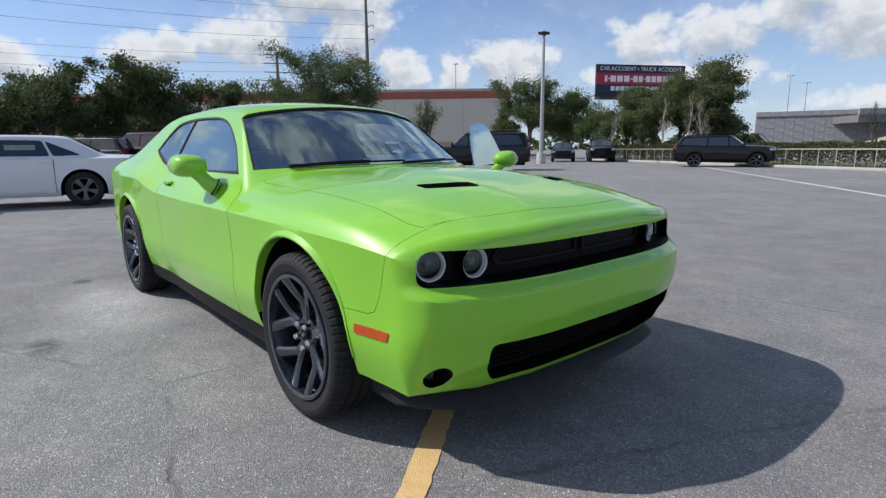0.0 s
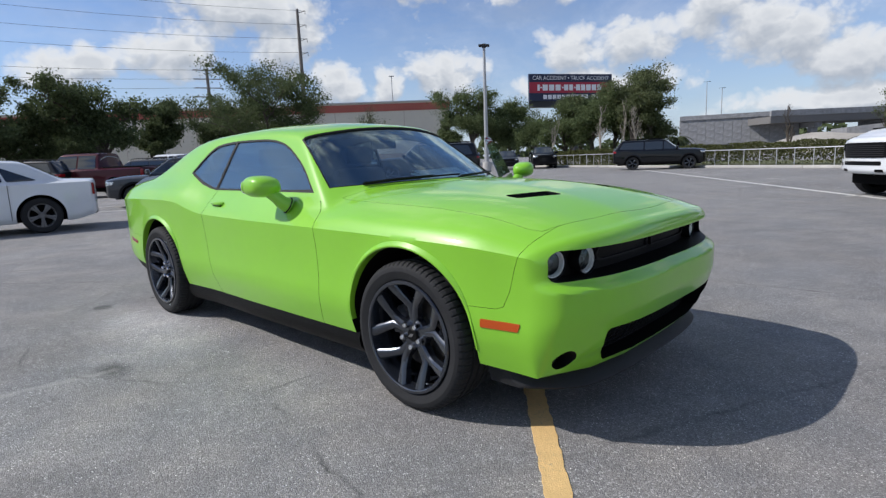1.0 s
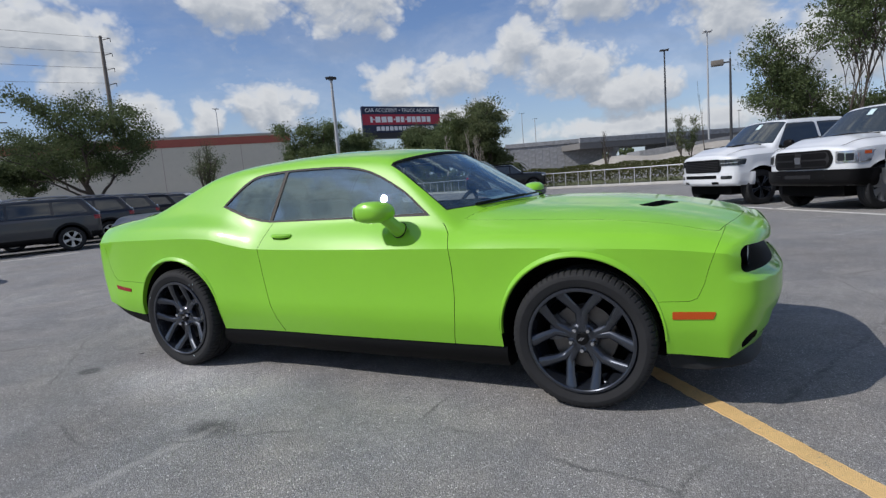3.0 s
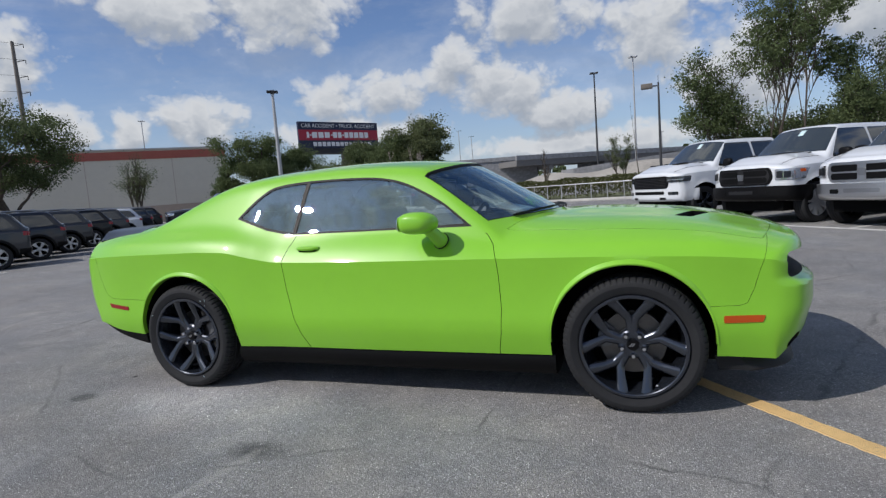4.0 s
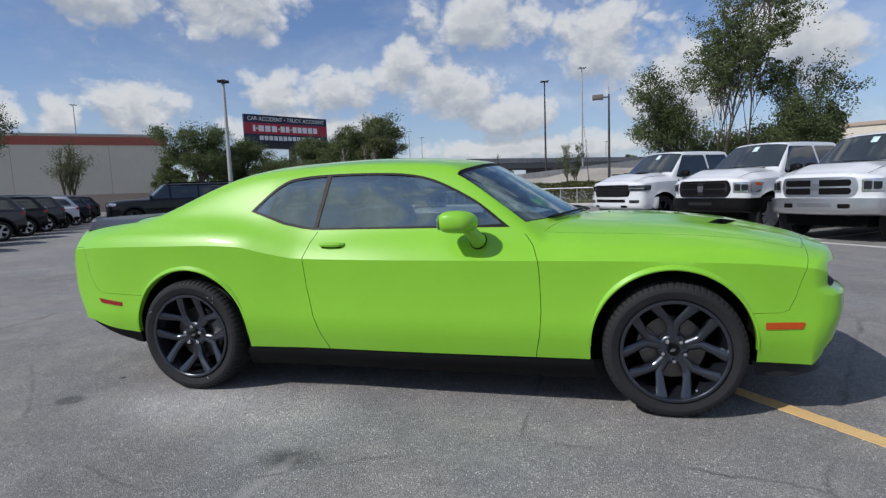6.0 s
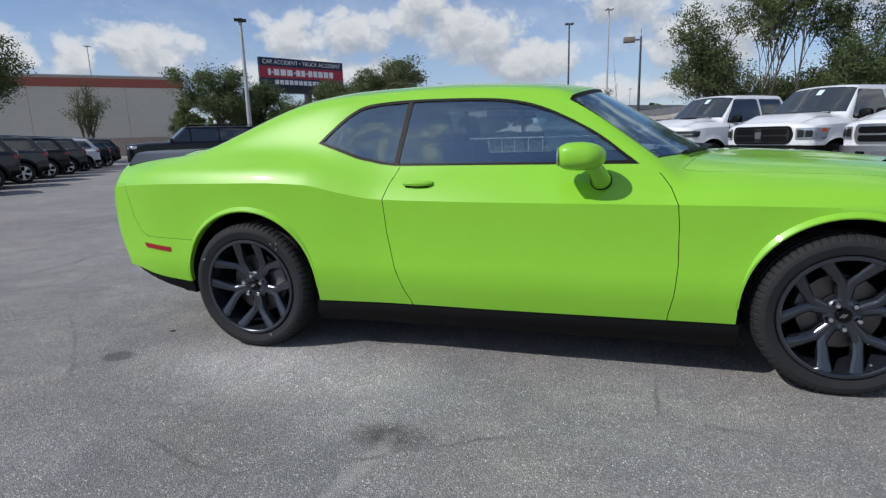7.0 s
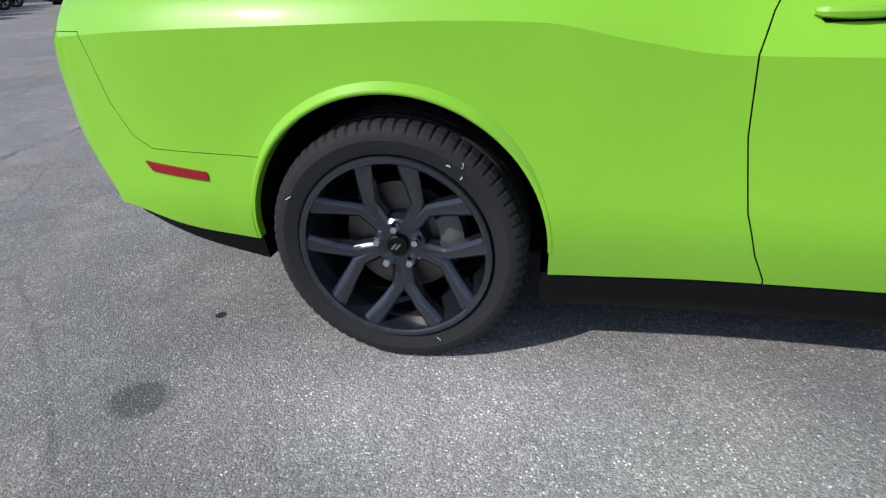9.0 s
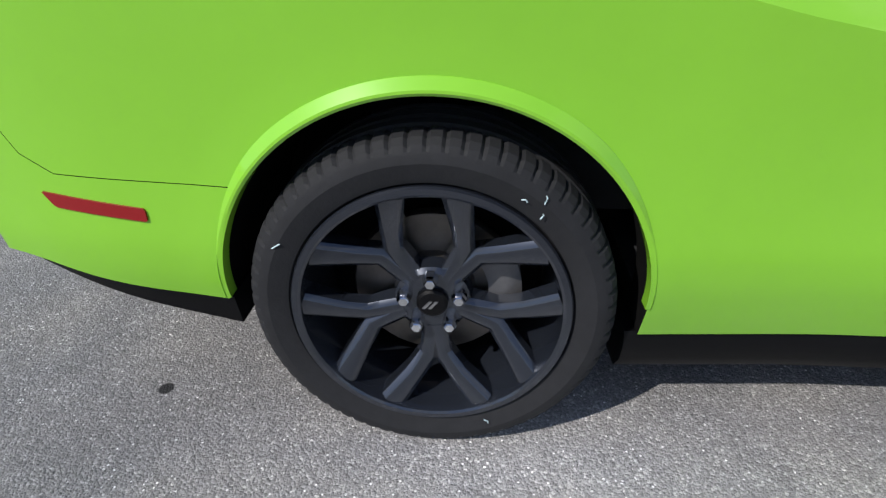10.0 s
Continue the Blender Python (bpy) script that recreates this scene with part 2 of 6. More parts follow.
def part(name, shape, mat, parent, label="", smooth=True, sharp=35):
    """Links a bmesh or mesh as one object under a thing or a part."""
    if isinstance(shape, bmesh.types.BMesh):
        shape = bm_mesh(shape, None, smooth, sharp)
    if mat is not None:
        shape.materials.clear()
        shape.materials.append(mat)
    ob = new(name, shape)
    ob.parent = parent
    if label:
        ob["label"] = label
    return ob


def thing(name, label, category, m=None, group="", kind=""):
    ob = new(name)
    if m is not None:
        ob.matrix_world = m
    return tagged(ob, label, category, group, kind)


def combine(target, tools, op):
    """Boolean of meshes: target with each (mesh) of tools. Returns a new mesh."""
    a = bpy.data.objects.new("tmp", target)
    scene.collection.objects.link(a)
    extra = []
    for me in tools:
        b = bpy.data.objects.new("tmp_tool", me)
        scene.collection.objects.link(b)
        extra.append(b)
        mod = a.modifiers.new("cut", "BOOLEAN")
        mod.operation, mod.object, mod.solver = op, b, "MANIFOLD"
    bpy.context.view_layer.update()
    deps = bpy.context.evaluated_depsgraph_get()
    out = bpy.data.meshes.new_from_object(a.evaluated_get(deps), depsgraph=deps)
    for o in [a] + extra:
        bpy.data.objects.remove(o)
    return out


def area(poly):
    return sum(a[0] * b[1] - b[0] * a[1] for a, b in zip(poly, poly[1:] + poly[:1])) / 2


def prism(poly, axis, lo, hi, slots=(), index=0):
    """A solid: a polygon in the two other axes, drawn out along axis ('x', 'y' or 'z')."""
    poly = [tuple(p) for p in poly]
    if area(poly) < 0:
        poly.reverse()
    n = len(poly)
    put = {"x": lambda p, d: (d, p[0], p[1]), "y": lambda p, d: (p[0], d, p[1]), "z": lambda p, d: (p[0], p[1], d)}[axis]
    vs = [put(p, lo) for p in poly] + [put(p, hi) for p in poly]
    fs = [tuple(range(n))[::-1], tuple(range(n, 2 * n))] + [(i, (i + 1) % n, n + (i + 1) % n, n + i) for i in range(n)]
    if axis == "y":
        fs = [f[::-1] for f in fs]
    return mesh_from("prism", vs, fs, slots, False, index)


def smooth_poly(pts, n=6):
    """A closed Catmull-Rom outline through the points."""
    out, m = [], len(pts)
    for i in range(m):
        p0, p1, p2, p3 = (np.array(pts[(i + j - 1) % m], float) for j in range(4))
        for t in np.arange(n) / n:
            out.append(tuple(0.5 * (2 * p1 + (p2 - p0) * t + (2 * p0 - 5 * p1 + 4 * p2 - p3) * t * t + (3 * p1 - p0 - 3 * p2 + p3) * t**3)))
    return out


def round_poly(pts, r, n=5):
    """The polygon with its corners rounded by r (a number or one for each corner)."""
    out, m = [], len(pts)
    for i in range(m):
        p, a, b = np.array(pts[i], float), np.array(pts[i - 1], float), np.array(pts[(i + 1) % m], float)
        rr = r[i] if isinstance(r, (list, tuple)) else r
        da, db = a - p, b - p
        la, lb = np.hypot(*da), np.hypot(*db)
        rr = min(rr, 0.45 * la, 0.45 * lb)
        s, e = p + da / la * rr, p + db / lb * rr
        for t in np.linspace(0, 1, n):
            out.append(tuple((1 - t) ** 2 * s + 2 * t * (1 - t) * p + t * t * e))
    return out


def grow(poly, d):
    """The outline moved outwards by d (inwards when d is negative)."""
    if area(poly) < 0:
        poly = poly[::-1]
    out, m = [], len(poly)
    for i in range(m):
        p, a, b = np.array(poly[i], float), np.array(poly[i - 1], float), np.array(poly[(i + 1) % m], float)
        u, v = p - a, b - p
        u, v = u / (np.hypot(*u) + 1e-9), v / (np.hypot(*v) + 1e-9)
        n1, n2 = np.array((u[1], -u[0])), np.array((v[1], -v[0]))
        nn = n1 + n2
        nn = nn / max(0.3, nn @ nn) * 2 if nn @ nn > 1e-9 else n1
        out.append(tuple(p + d * nn * min(1.0, 1.6 / max(np.hypot(*nn), 1e-6))))
    return out


def oval(cx, cy, rx, ry, n=28):
    return [(cx + rx * math.cos(a), cy + ry * math.sin(a)) for a in np.arange(n) * 2 * math.pi / n]


def box(bm, x0, x1, y0, y1, z0, z1, bevel=0.0, segs=2):
    r = bmesh.ops.create_cube(bm, size=1.0)
    for v in r["verts"]:
        v.co = Vector(((x0 + x1) / 2 + v.co.x * (x1 - x0), (y0 + y1) / 2 + v.co.y * (y1 - y0), (z0 + z1) / 2 + v.co.z * (z1 - z0)))
    if bevel:
        es = list({e for v in r["verts"] for e in v.link_edges})
        bmesh.ops.bevel(bm, geom=es, offset=bevel, segments=segs, affect="EDGES", profile=0.5)
    return bm


def boxes(*specs, bevel=0.0):
    bm = bmesh.new()
    for s in specs:
        b2 = bmesh.new()
        box(b2, *s, bevel=bevel)
        me = bpy.data.meshes.new("t")
        b2.to_mesh(me)
        b2.free()
        bm.from_mesh(me)
        bpy.data.meshes.remove(me)
    return bm


def lathe(profile, seg=48, axis="y"):
    """Verts and faces of (radius, along) points turned about an axis."""
    vs, fs, n = [], [], len(profile)
    for j in range(seg):
        a = 2 * math.pi * j / seg
        for r, h in profile:
            vs.append((r * math.cos(a), h, r * math.sin(a)) if axis == "y" else (r * math.cos(a), r * math.sin(a), h) if axis == "z" else (h, r * math.cos(a), r * math.sin(a)))
    for j in range(seg):
        for i in range(n - 1):
            a, b = j * n + i, ((j + 1) % seg) * n + i
            fs.append((a, a + 1, b + 1, b))
    return vs, fs


def tube(path, radius, seg=8, cap=True):
    """Verts and faces of a round bar along a path; radius a number or one for each point."""
    pts = [Vector(p) for p in path]
    vs, fs = [], []
    for i, p in enumerate(pts):
        d = (pts[min(i + 1, len(pts) - 1)] - pts[max(i - 1, 0)]).normalized()
        side = d.cross(Vector((0, 0, 1))) if abs(d.z) < 0.95 else d.cross(Vector((1, 0, 0)))
        side.normalize()
        other = d.cross(side)
        r = radius[i] if isinstance(radius, (list, tuple)) else radius
        for k in range(seg):
            a = 2 * math.pi * k / seg
            vs.append(p + (side * math.cos(a) + other * math.sin(a)) * r)
    for i in range(len(pts) - 1):
        for k in range(seg):
            a, b = i * seg + k, i * seg + (k + 1) % seg
            fs.append((a, b, b + seg, a + seg))
    if cap:
        fs += [tuple(range(seg))[::-1], tuple(range((len(pts) - 1) * seg, len(pts) * seg))]
    return vs, fs


def merge(*lots):
    vs, fs = [], []
    for v, f in lots:
        k = len(vs)
        vs += list(v)
        fs += [tuple(i + k for i in q) for q in f]
    return vs, fs


def shape(lots, mat=None, smooth=True, sharp=35):
    vs, fs = lots
    return mesh_from("m", vs, fs, [mat] if mat else [], smooth, 0, sharp)


class Body:
    """A vehicle's outer form: sides below a crease line, and a top drawn as a height over the plan."""

    def __init__(self, x0, x1, yc, zc, zb, top, side, bow_front, bow_rear, nose, tail, fillet=0.06):
        self.x0, self.x1, self.yc, self.zc, self.zb, self.top, self.side = x0, x1, yc, zc, zb, top, side
        self.bow_front, self.bow_rear, self.nose, self.tail, self.fillet = bow_front, bow_rear, nose, tail, fillet

    def bend(self, x, y):
        a = np.abs(y) / 0.9
        f, xf, pf = self.bow_front
        r, xr, pr = self.bow_rear
        return x - f * a**pf * step(xf, self.x1, x) + r * a**pr * step(-xr, -self.x0, -np.asarray(x, float))

    def section(self, x, o, ns, nt, nb):
        yc, zc, zb = float(self.yc(x)) + o, float(self.zc(x)), float(self.zb(x))
        zs = zb + (zc - zb) * np.linspace(0, 1, ns)
        ys = self.side(x, zs) + o
        ys[-1] = yc
        yy = np.sin(np.linspace(-math.pi / 2, math.pi / 2, 360)) * yc
        zz = self.top(x, yy * (yc - o) / yc) + o
        zz[0] = zz[-1] = zc
        s = np.concatenate([[0], np.cumsum(np.hypot(np.diff(yy), np.diff(zz)))])
        q = np.linspace(0, s[-1], nt)
        ty, tz = np.interp(q, s, yy), np.interp(q, s, zz)
        by = np.linspace(ys[0], -ys[0], nb)[1:-1]
        y = np.concatenate([-ys[:-1], ty, ys[:-1][::-1], by])
        z = np.concatenate([zs[:-1], tz, zs[:-1][::-1], np.full(nb - 2, zb)])
        return y, z

    def solid(self, o=0.0, step_x=0.02, ns=24, nt=110, nb=8, rings=22, slots=()):
        r = self.fillet
        xa, xb = self.x0 + r, self.x1 - r
        xs = np.linspace(xa, xb, max(12, int((xb - xa) / step_x)))
        rows = [(x,) + self.section(x, o, ns, nt, nb) for x in xs]

        def cap(row, sign, bulge):
            x, y, z = row
            zm, hz = 0.5 * (z.max() + z.min()), 0.5 * (z.max() - z.min())
            out = []
            for th in np.linspace(0, math.pi / 2, 7)[1:]:
                d = r * (1 - math.cos(th))
                y2, z2 = y * (1 - d / np.abs(y).max()), zm + (z - zm) * (1 - d / hz)
                out.append((x + sign * (r * math.sin(th) + bulge(y2, z2) * math.sin(th)) + sign * o * math.sin(th), y2, z2))
            y1, z1 = out[-1][1], out[-1][2]
            for s in np.linspace(0, 1, rings + 1)[1:-1]:
                y2, z2 = y1 * (1 - s), zm + (z1 - zm) * (1 - s)
                out.append((x + sign * (r + o + bulge(y2, z2)), y2, z2))
            return out

        front, back = cap(rows[-1], 1, self.nose), cap(rows[0], -1, self.tail)
        rows = back[::-1] + rows + front
        vs = []
        for x, y, z in rows:
            xx = self.bend(np.full(len(y), x) if np.isscalar(x) else x, y)
            vs += list(zip(xx, y, z))
        n = len(rows[0][1])
        fs = []
        for i in range(len(rows) - 1):
            for k in range(n):
                a, b = i * n + k, i * n + (k + 1) % n
                fs.append((a, a + n, b + n, b))
        for i, flip in ((0, False), (len(rows) - 1, True)):
            ring = list(range(i * n, i * n + n))
            c = len(vs)
            vs.append(tuple(np.mean([vs[j] for j in ring], axis=0)))
            for k in range(n):
                tri = (ring[k], ring[(k + 1) % n], c)
                fs.append(tri[::-1] if flip else tri)
        return mesh_from("solid", vs, fs, slots, True)

    def layer(self, x0, x1, half, lo, hi, floor=None, step_x=0.03, ny=90, slots=(), index=0):
        """A closed sheet between two heights under the top (or down to a floor)."""
        xs = np.linspace(x0, x1, max(4, int((x1 - x0) / step_x)))
        ya = np.sin(np.linspace(-math.pi / 2, math.pi / 2, ny)) * half
        up, dn = [], []
        for x in xs:
            t = self.top(x, ya)
            xx = self.bend(np.full(ny, x), ya)
            u = t + hi
            d = t + lo if floor is None else np.full(ny, floor)
            if floor is not None:
                u = np.maximum(u, floor + 0.02)
            up += list(zip(xx, ya, u))
            dn += list(zip(xx, ya, d))
        n, m = ny, len(xs)
        off = n * m
        fs = []
        for i in range(m - 1):
            for k in range(n - 1):
                a = i * n + k
                fs.append((a, a + n, a + n + 1, a + 1))
                fs.append((off + a, off + a + 1, off + a + n + 1, off + a + n))
        for i in range(m - 1):
            a, b = i * n, (i + 1) * n
            fs.append((a, off + a, off + b, b))
            a, b = i * n + n - 1, (i + 1) * n + n - 1
            fs.append((a, b, off + b, off + a))
        for k in range(n - 1):
            a, b = k, k + 1
            fs.append((a, b, off + b, off + a))
            a, b = (m - 1) * n + k, (m - 1) * n + k + 1
            fs.append((a, off + a, off + b, b))
        return mesh_from("layer", up + dn, fs, slots, True, index)


# ---- wheels ----
def tyre_mesh(R, r, w, grooves=68):
    """A tyre with a ribbed, siped tread. Axis y, outer side at -y."""
    seg = grooves * 5
    prof = [(r, -w * 0.40), (r + 0.006, -w * 0.455), (r + 0.020, -w * 0.475), ((R + r) / 2, -w * 0.5), (R - 0.030, -w * 0.490), (R - 0.024, -w * 0.480), (R - 0.014, -w * 0.455), (R - 0.004, -w * 0.40), (R, -w * 0.33)]
    for g0 in (-0.20, 0.0, 0.20):
        prof += [(R + 0.001, w * (g0 - 0.035)), (R - 0.008, w * (g0 - 0.028)), (R - 0.008, w * (g0 + 0.028)), (R + 0.001, w * (g0 + 0.035))]
    prof += [(R, w * 0.33), (R - 0.012, w * 0.45), ((R + r) / 2, w * 0.5), (r, w * 0.42)]
    vs, fs = lathe(prof, seg)
    n = len(prof)
    out = []
    for i, (x, y, z) in enumerate(vs):
        j, k = divmod(i, n)
        if j % 5 == 0 and k in (6, 7, 8, 9):
            q = 1 - 0.006 / R
            x, z = x * q, z * q
        out.append((x, y, z))
    return shape((out, fs), M_TYRE, True, 18)


def bar_mesh(path, widths, thick, ch=0.006):
    """A chamfered bar: path of (x, y, z) with y the depth, widths at each point; lies in the plane across y."""
    vs, fs = [], []
    for i, p in enumerate(path):
        p = Vector(p)
        d = Vector(path[min(i + 1, len(path) - 1)]) - Vector(path[max(i - 1, 0)])
        d.y = 0
        d.normalize()
        s = Vector((-d.z, 0, d.x))
        w, t = widths[i] / 2, thick[i]
        c = min(ch, w * 0.6)
        for sx, sy in ((-w, t), (-w, ch * 0.80), (-w + c * 0.75, ch * 0.10), (-w + c, 0), (w - c, 0), (w - c * 0.75, ch * 0.10), (w, ch * 0.80), (w, t)):
            vs.append(p + s * sx + Vector((0, sy, 0)))
    m = 8
    for i in range(len(path) - 1):
        for k in range(m):
            a, b = i * m + k, i * m + (k + 1) % m
            fs.append((a, b, b + m, a + m))
    fs += [tuple(range(m))[::-1], tuple(range((len(path) - 1) * m, len(path) * m))]
    return vs, fs


def sport_rim(turn=0.0):
    """A dark five-by-two spoke rim, face at y = 0 outwards to -y."""
    lots = []
    R = 0.263
    lots.append(lathe([(R + 0.008, 0.012), (R + 0.008, -0.003), (R + 0.005, -0.008), (R - 0.006, -0.0085), (R - 0.011, -0.005), (R - 0.014, 0.010), (R - 0.020, 0.05), (R - 0.036, 0.11), (R - 0.034, 0.17), (R + 0.006, 0.185)], 96))
    lots.append(lathe([(0.0, 0.050), (0.030, 0.048), (0.066, 0.046), (0.076, 0.054), (0.082, 0.085), (0.0, 0.085)], 40))
    barrel = shape(merge(*lots), M_RIM, True, 30)
    bars = []
    for k in range(5):
        a = radians(90 + 72 * k) + turn
        rad, tan = Vector((math.cos(a), 0, math.sin(a))), Vector((-math.sin(a), 0, math.cos(a)))
        for s in (-1, 1):
            j = a + s * radians(31)
            p0 = Vector((math.cos(j), 0, math.sin(j))) * 0.060 + Vector((0, 0.045, 0))
            p1 = rad * 0.120 + tan * (s * 0.068) + Vector((0, 0.040, 0))
            p2 = rad * 0.170 + tan * (s * 0.066) + Vector((0, 0.022, 0))
            p3 = rad * 0.246 + tan * (s * 0.060) + Vector((0, 0.000, 0))
            mid = p0.lerp(p1, 0.6) + Vector((0, 0.0, 0))
            bars.append(shape(bar_mesh([p0, mid, p1, p2, p3], [0.038, 0.039, 0.040, 0.043, 0.056], [0.05, 0.045, 0.04, 0.04, 0.05], 0.012), M_RIM, True, 32))
    return barrel, bars


def nut_mesh(x, z):
    vs, fs = lathe([(0.0, -0.015), (0.0095, -0.015), (0.0132, -0.011), (0.0150, 0.0), (0.0156, 0.012), (0.0156, 0.02)], 6)
    return [(a + x, b + 0.032, c + z) for a, b, c in vs], fs


def sport_wheel(parent, m, turn, grip=0.0, name="wheel"):
    barrel, bars = sport_rim(turn)
    w = part(name, barrel, None, parent, "gloss black alloy wheel with five split spokes")
    w.matrix_local = m
    for b in bars:
        part("spoke", b, None, w)
    ty = part("tyre", tyre_mesh(0.357, 0.270, 0.245), None, w, "black low-profile tyre")
    ty.location = (0, 0.112, 0)
    for k in range(5):
        a = radians(90 + 72 * k) + turn
        part("lug_nut", shape(nut_mesh(0.057 * math.cos(a), 0.057 * math.sin(a))), M_CHROME, w, "bright steel lug nut")
    cap = merge(lathe([(0.0, 0.034), (0.026, 0.035), (0.031, 0.039), (0.032, 0.052)], 32))
    part("centre_cap", shape(cap), M_BLACK, w)
    marks = []
    for dx in (-0.004, 0.008):
        q = [(-0.016 + dx, -0.009), (-0.009 + dx, -0.009), (0.005 + dx, 0.008), (-0.002 + dx, 0.008)]
        marks.append(([(x, 0.032, z) for x, z in q] + [(x, 0.037, z) for x, z in q], [(0, 1, 2, 3), (4, 7, 6, 5), (0, 4, 5, 1), (1, 5, 6, 2), (2, 6, 7, 3), (3, 7, 4, 0)]))
    part("cap_mark", shape(merge(*marks), None, False), M_STEEL, w)
    disc = lathe([(0.085, 0.105), (0.166, 0.105), (0.169, 0.110), (0.169, 0.128), (0.085, 0.130)], 48)
    part("brake_disc", shape(merge(disc, lathe([(0.0, 0.086), (0.08, 0.086), (0.086, 0.108)], 32))), M_DISC, w, "grey steel brake disc")
    arc = []
    for a in np.linspace(radians(-24), radians(24), 9) + radians(grip):
        for rr, yy in ((0.112, 0.088), (0.112, 0.145), (0.180, 0.145), (0.180, 0.088), (0.15, 0.080)):
            arc.append((rr * math.cos(a), yy, rr * math.sin(a)))
    cf = [(i * 5 + k, i * 5 + (k + 1) % 5, i * 5 + 5 + (k + 1) % 5, i * 5 + 5 + k) for i in range(8) for k in range(5)] + [(0, 1, 2, 3, 4), (44, 43, 42, 41, 40)]
    part("brake_caliper", shape((arc, cf), None, True), M_CALIPER, w, "grey cast brake caliper")
    va = radians(-62) + turn * 0
    v = [Vector((math.cos(va) * r, y, math.sin(va) * r)) for r, y in ((0.246, 0.045), (0.240, 0.028), (0.232, 0.012))]
    part("valve", shape(tube(v, [0.006, 0.005, 0.004], 8)), M_STEEL, w)
    part("hub_back", shape(lathe([(0.0, 0.19), (0.225, 0.19), (0.229, 0.16)], 40)), M_LINER, w)
    return w


# ---- the green coupe: x ahead, y to its left, wheels about (+-1.45, +-0.78) ----
c_yc = curve((-2.62, 0.85), (-2.3, 0.905), (-2.0, 0.925), (-1.5, 0.938), (-1.0, 0.928), (-0.63, 0.912), (0.0, 0.924), (0.77, 0.926), (1.45, 0.920), (1.9, 0.892), (2.2, 0.868), (2.46, 0.850))
c_zc = curve((-2.62, 0.915), (-2.23, 0.93), (-1.74, 0.936), (-1.35, 0.938), (-1.08, 0.928), (-0.87, 0.885), (-0.67, 0.852), (-0.29, 0.843), (0.77, 0.834), (1.3, 0.828), (2.12, 0.795), (2.36, 0.775))
c_zb = curve((-2.62, 0.46), (-2.45, 0.44), (-2.2, 0.400), (-1.86, 0.368), (-1.0, 0.292), (1.0, 0.292), (1.84, 0.302), (2.2, 0.290), (2.46, 0.275))
c_zh = curve((-2.62, 1.050), (-2.4, 1.082), (-2.0, 1.115), (-1.6, 1.140), (-1.0, 1.19), (-0.5, 1.20), (0.2, 1.19), (0.5, 1.13), (0.8, 1.055), (1.0, 1.038), (1.5, 1.014), (1.8, 0.981), (2.03, 0.938), (2.18, 0.898), (2.29, 0.860), (2.36, 0.835))
c_pw = curve((-2.6, 8.0), (-2.0, 7.0), (-1.5, 5.0), (-1.0, 4.0), (0.6, 4.0), (1.2, 3.8), (1.9, 4.2), (2.46, 7.0))
c_roof = curve((-1.9, 1.22), (-1.4, 1.40), (-1.2, 1.435), (-0.9, 1.455), (-0.4, 1.467), (0.0, 1.453), (0.35, 1.418), (0.6, 1.38))
c_yb = curve((-1.4, 0.835), (-1.0, 0.840), (-0.6, 0.815), (0.0, 0.805), (0.6, 0.800), (1.0, 0.79))
c_roll = curve((-2.6, 0.006), (-2.3, 0.020), (-1.9, 0.032), (-1.35, 0.036), (-1.0, 0.024), (-0.6, 0.006), (0.7, 0.006), (1.05, 0.030), (1.8, 0.034), (2.2, 0.016), (2.46, 0.006))
c_k = curve((-2.6, 0.02), (-2.0, 0.035), (-1.6, 0.06), (-1.0, 0.06), (-0.6, 0.025), (0.6, 0.016), (1.3, 0.012))
ARCH_F, ARCH_R, ARCH_Z, ARCH = 1.440, -1.444, 0.378, 0.408


def coupe_top(x, y):
    ay = np.abs(y)
    yc, zc, zh = c_yc(x), c_zc(x), c_zh(x)
    roll = c_roll(x)
    hood = zc + (zh - zc - roll) * (1 - (ay / yc) ** c_pw(x)) + roll * (1 - np.clip((ay / yc - 0.93) / 0.07, 0, 1) ** 2)
    on = step(0.95, 1.2, x) * (1 - step(2.15, 2.4, x))
    hood = hood + on * 0.016 * (1 - step(0.20, 0.48, ay + 0.10 * (1.9 - x)))
    roof = c_roof(x) - 0.052 * (ay / 0.6) ** 2.2
    flank = 1.0 + (c_yb(x) - ay) * 1.95
    screen = 1.03 + (1.045 - 0.63 * ay**2 - x) * 0.60
    back = 1.115 + (x + 1.93 - 0.10 * (ay / 0.6) ** 2) * 0.455
    cab = smin(smin(smin(roof, flank, 0.055), screen, 0.02), back, 0.07)
    rise = smax(hood, cab, c_k(x)) - hood
    return hood + rise * (1 - (ay / yc) ** 16)


def coupe_side(x, z):
    yc, zc, zb = float(c_yc(x)), float(c_zc(x)), float(c_zb(x))
    y = yc - 0.009 * np.sin(math.pi * np.clip((zc - z) / (zc - 0.42), 0, 1)) - 0.048 * np.clip((0.50 - z) / 0.22, 0, 1.3) ** 1.5
    for ax in (ARCH_F, ARCH_R):
        d = np.hypot(x - ax, z - ARCH_Z) - ARCH
        y = y + 0.003 * (1 - step(0.0, 0.09, d))
    return y


def coupe_nose(y, z):
    return 0.052 * step(0.690, 0.645, z) - 0.030 * step(0.56, 0.42, z) - 0.075 * step(0.45, 0.24, z)


def coupe_tail(y, z):
    return 0.03 - 1.45 * np.maximum(0, 0.70 - z) ** 2 - 1.0 * np.maximum(0, z - 0.78) ** 2


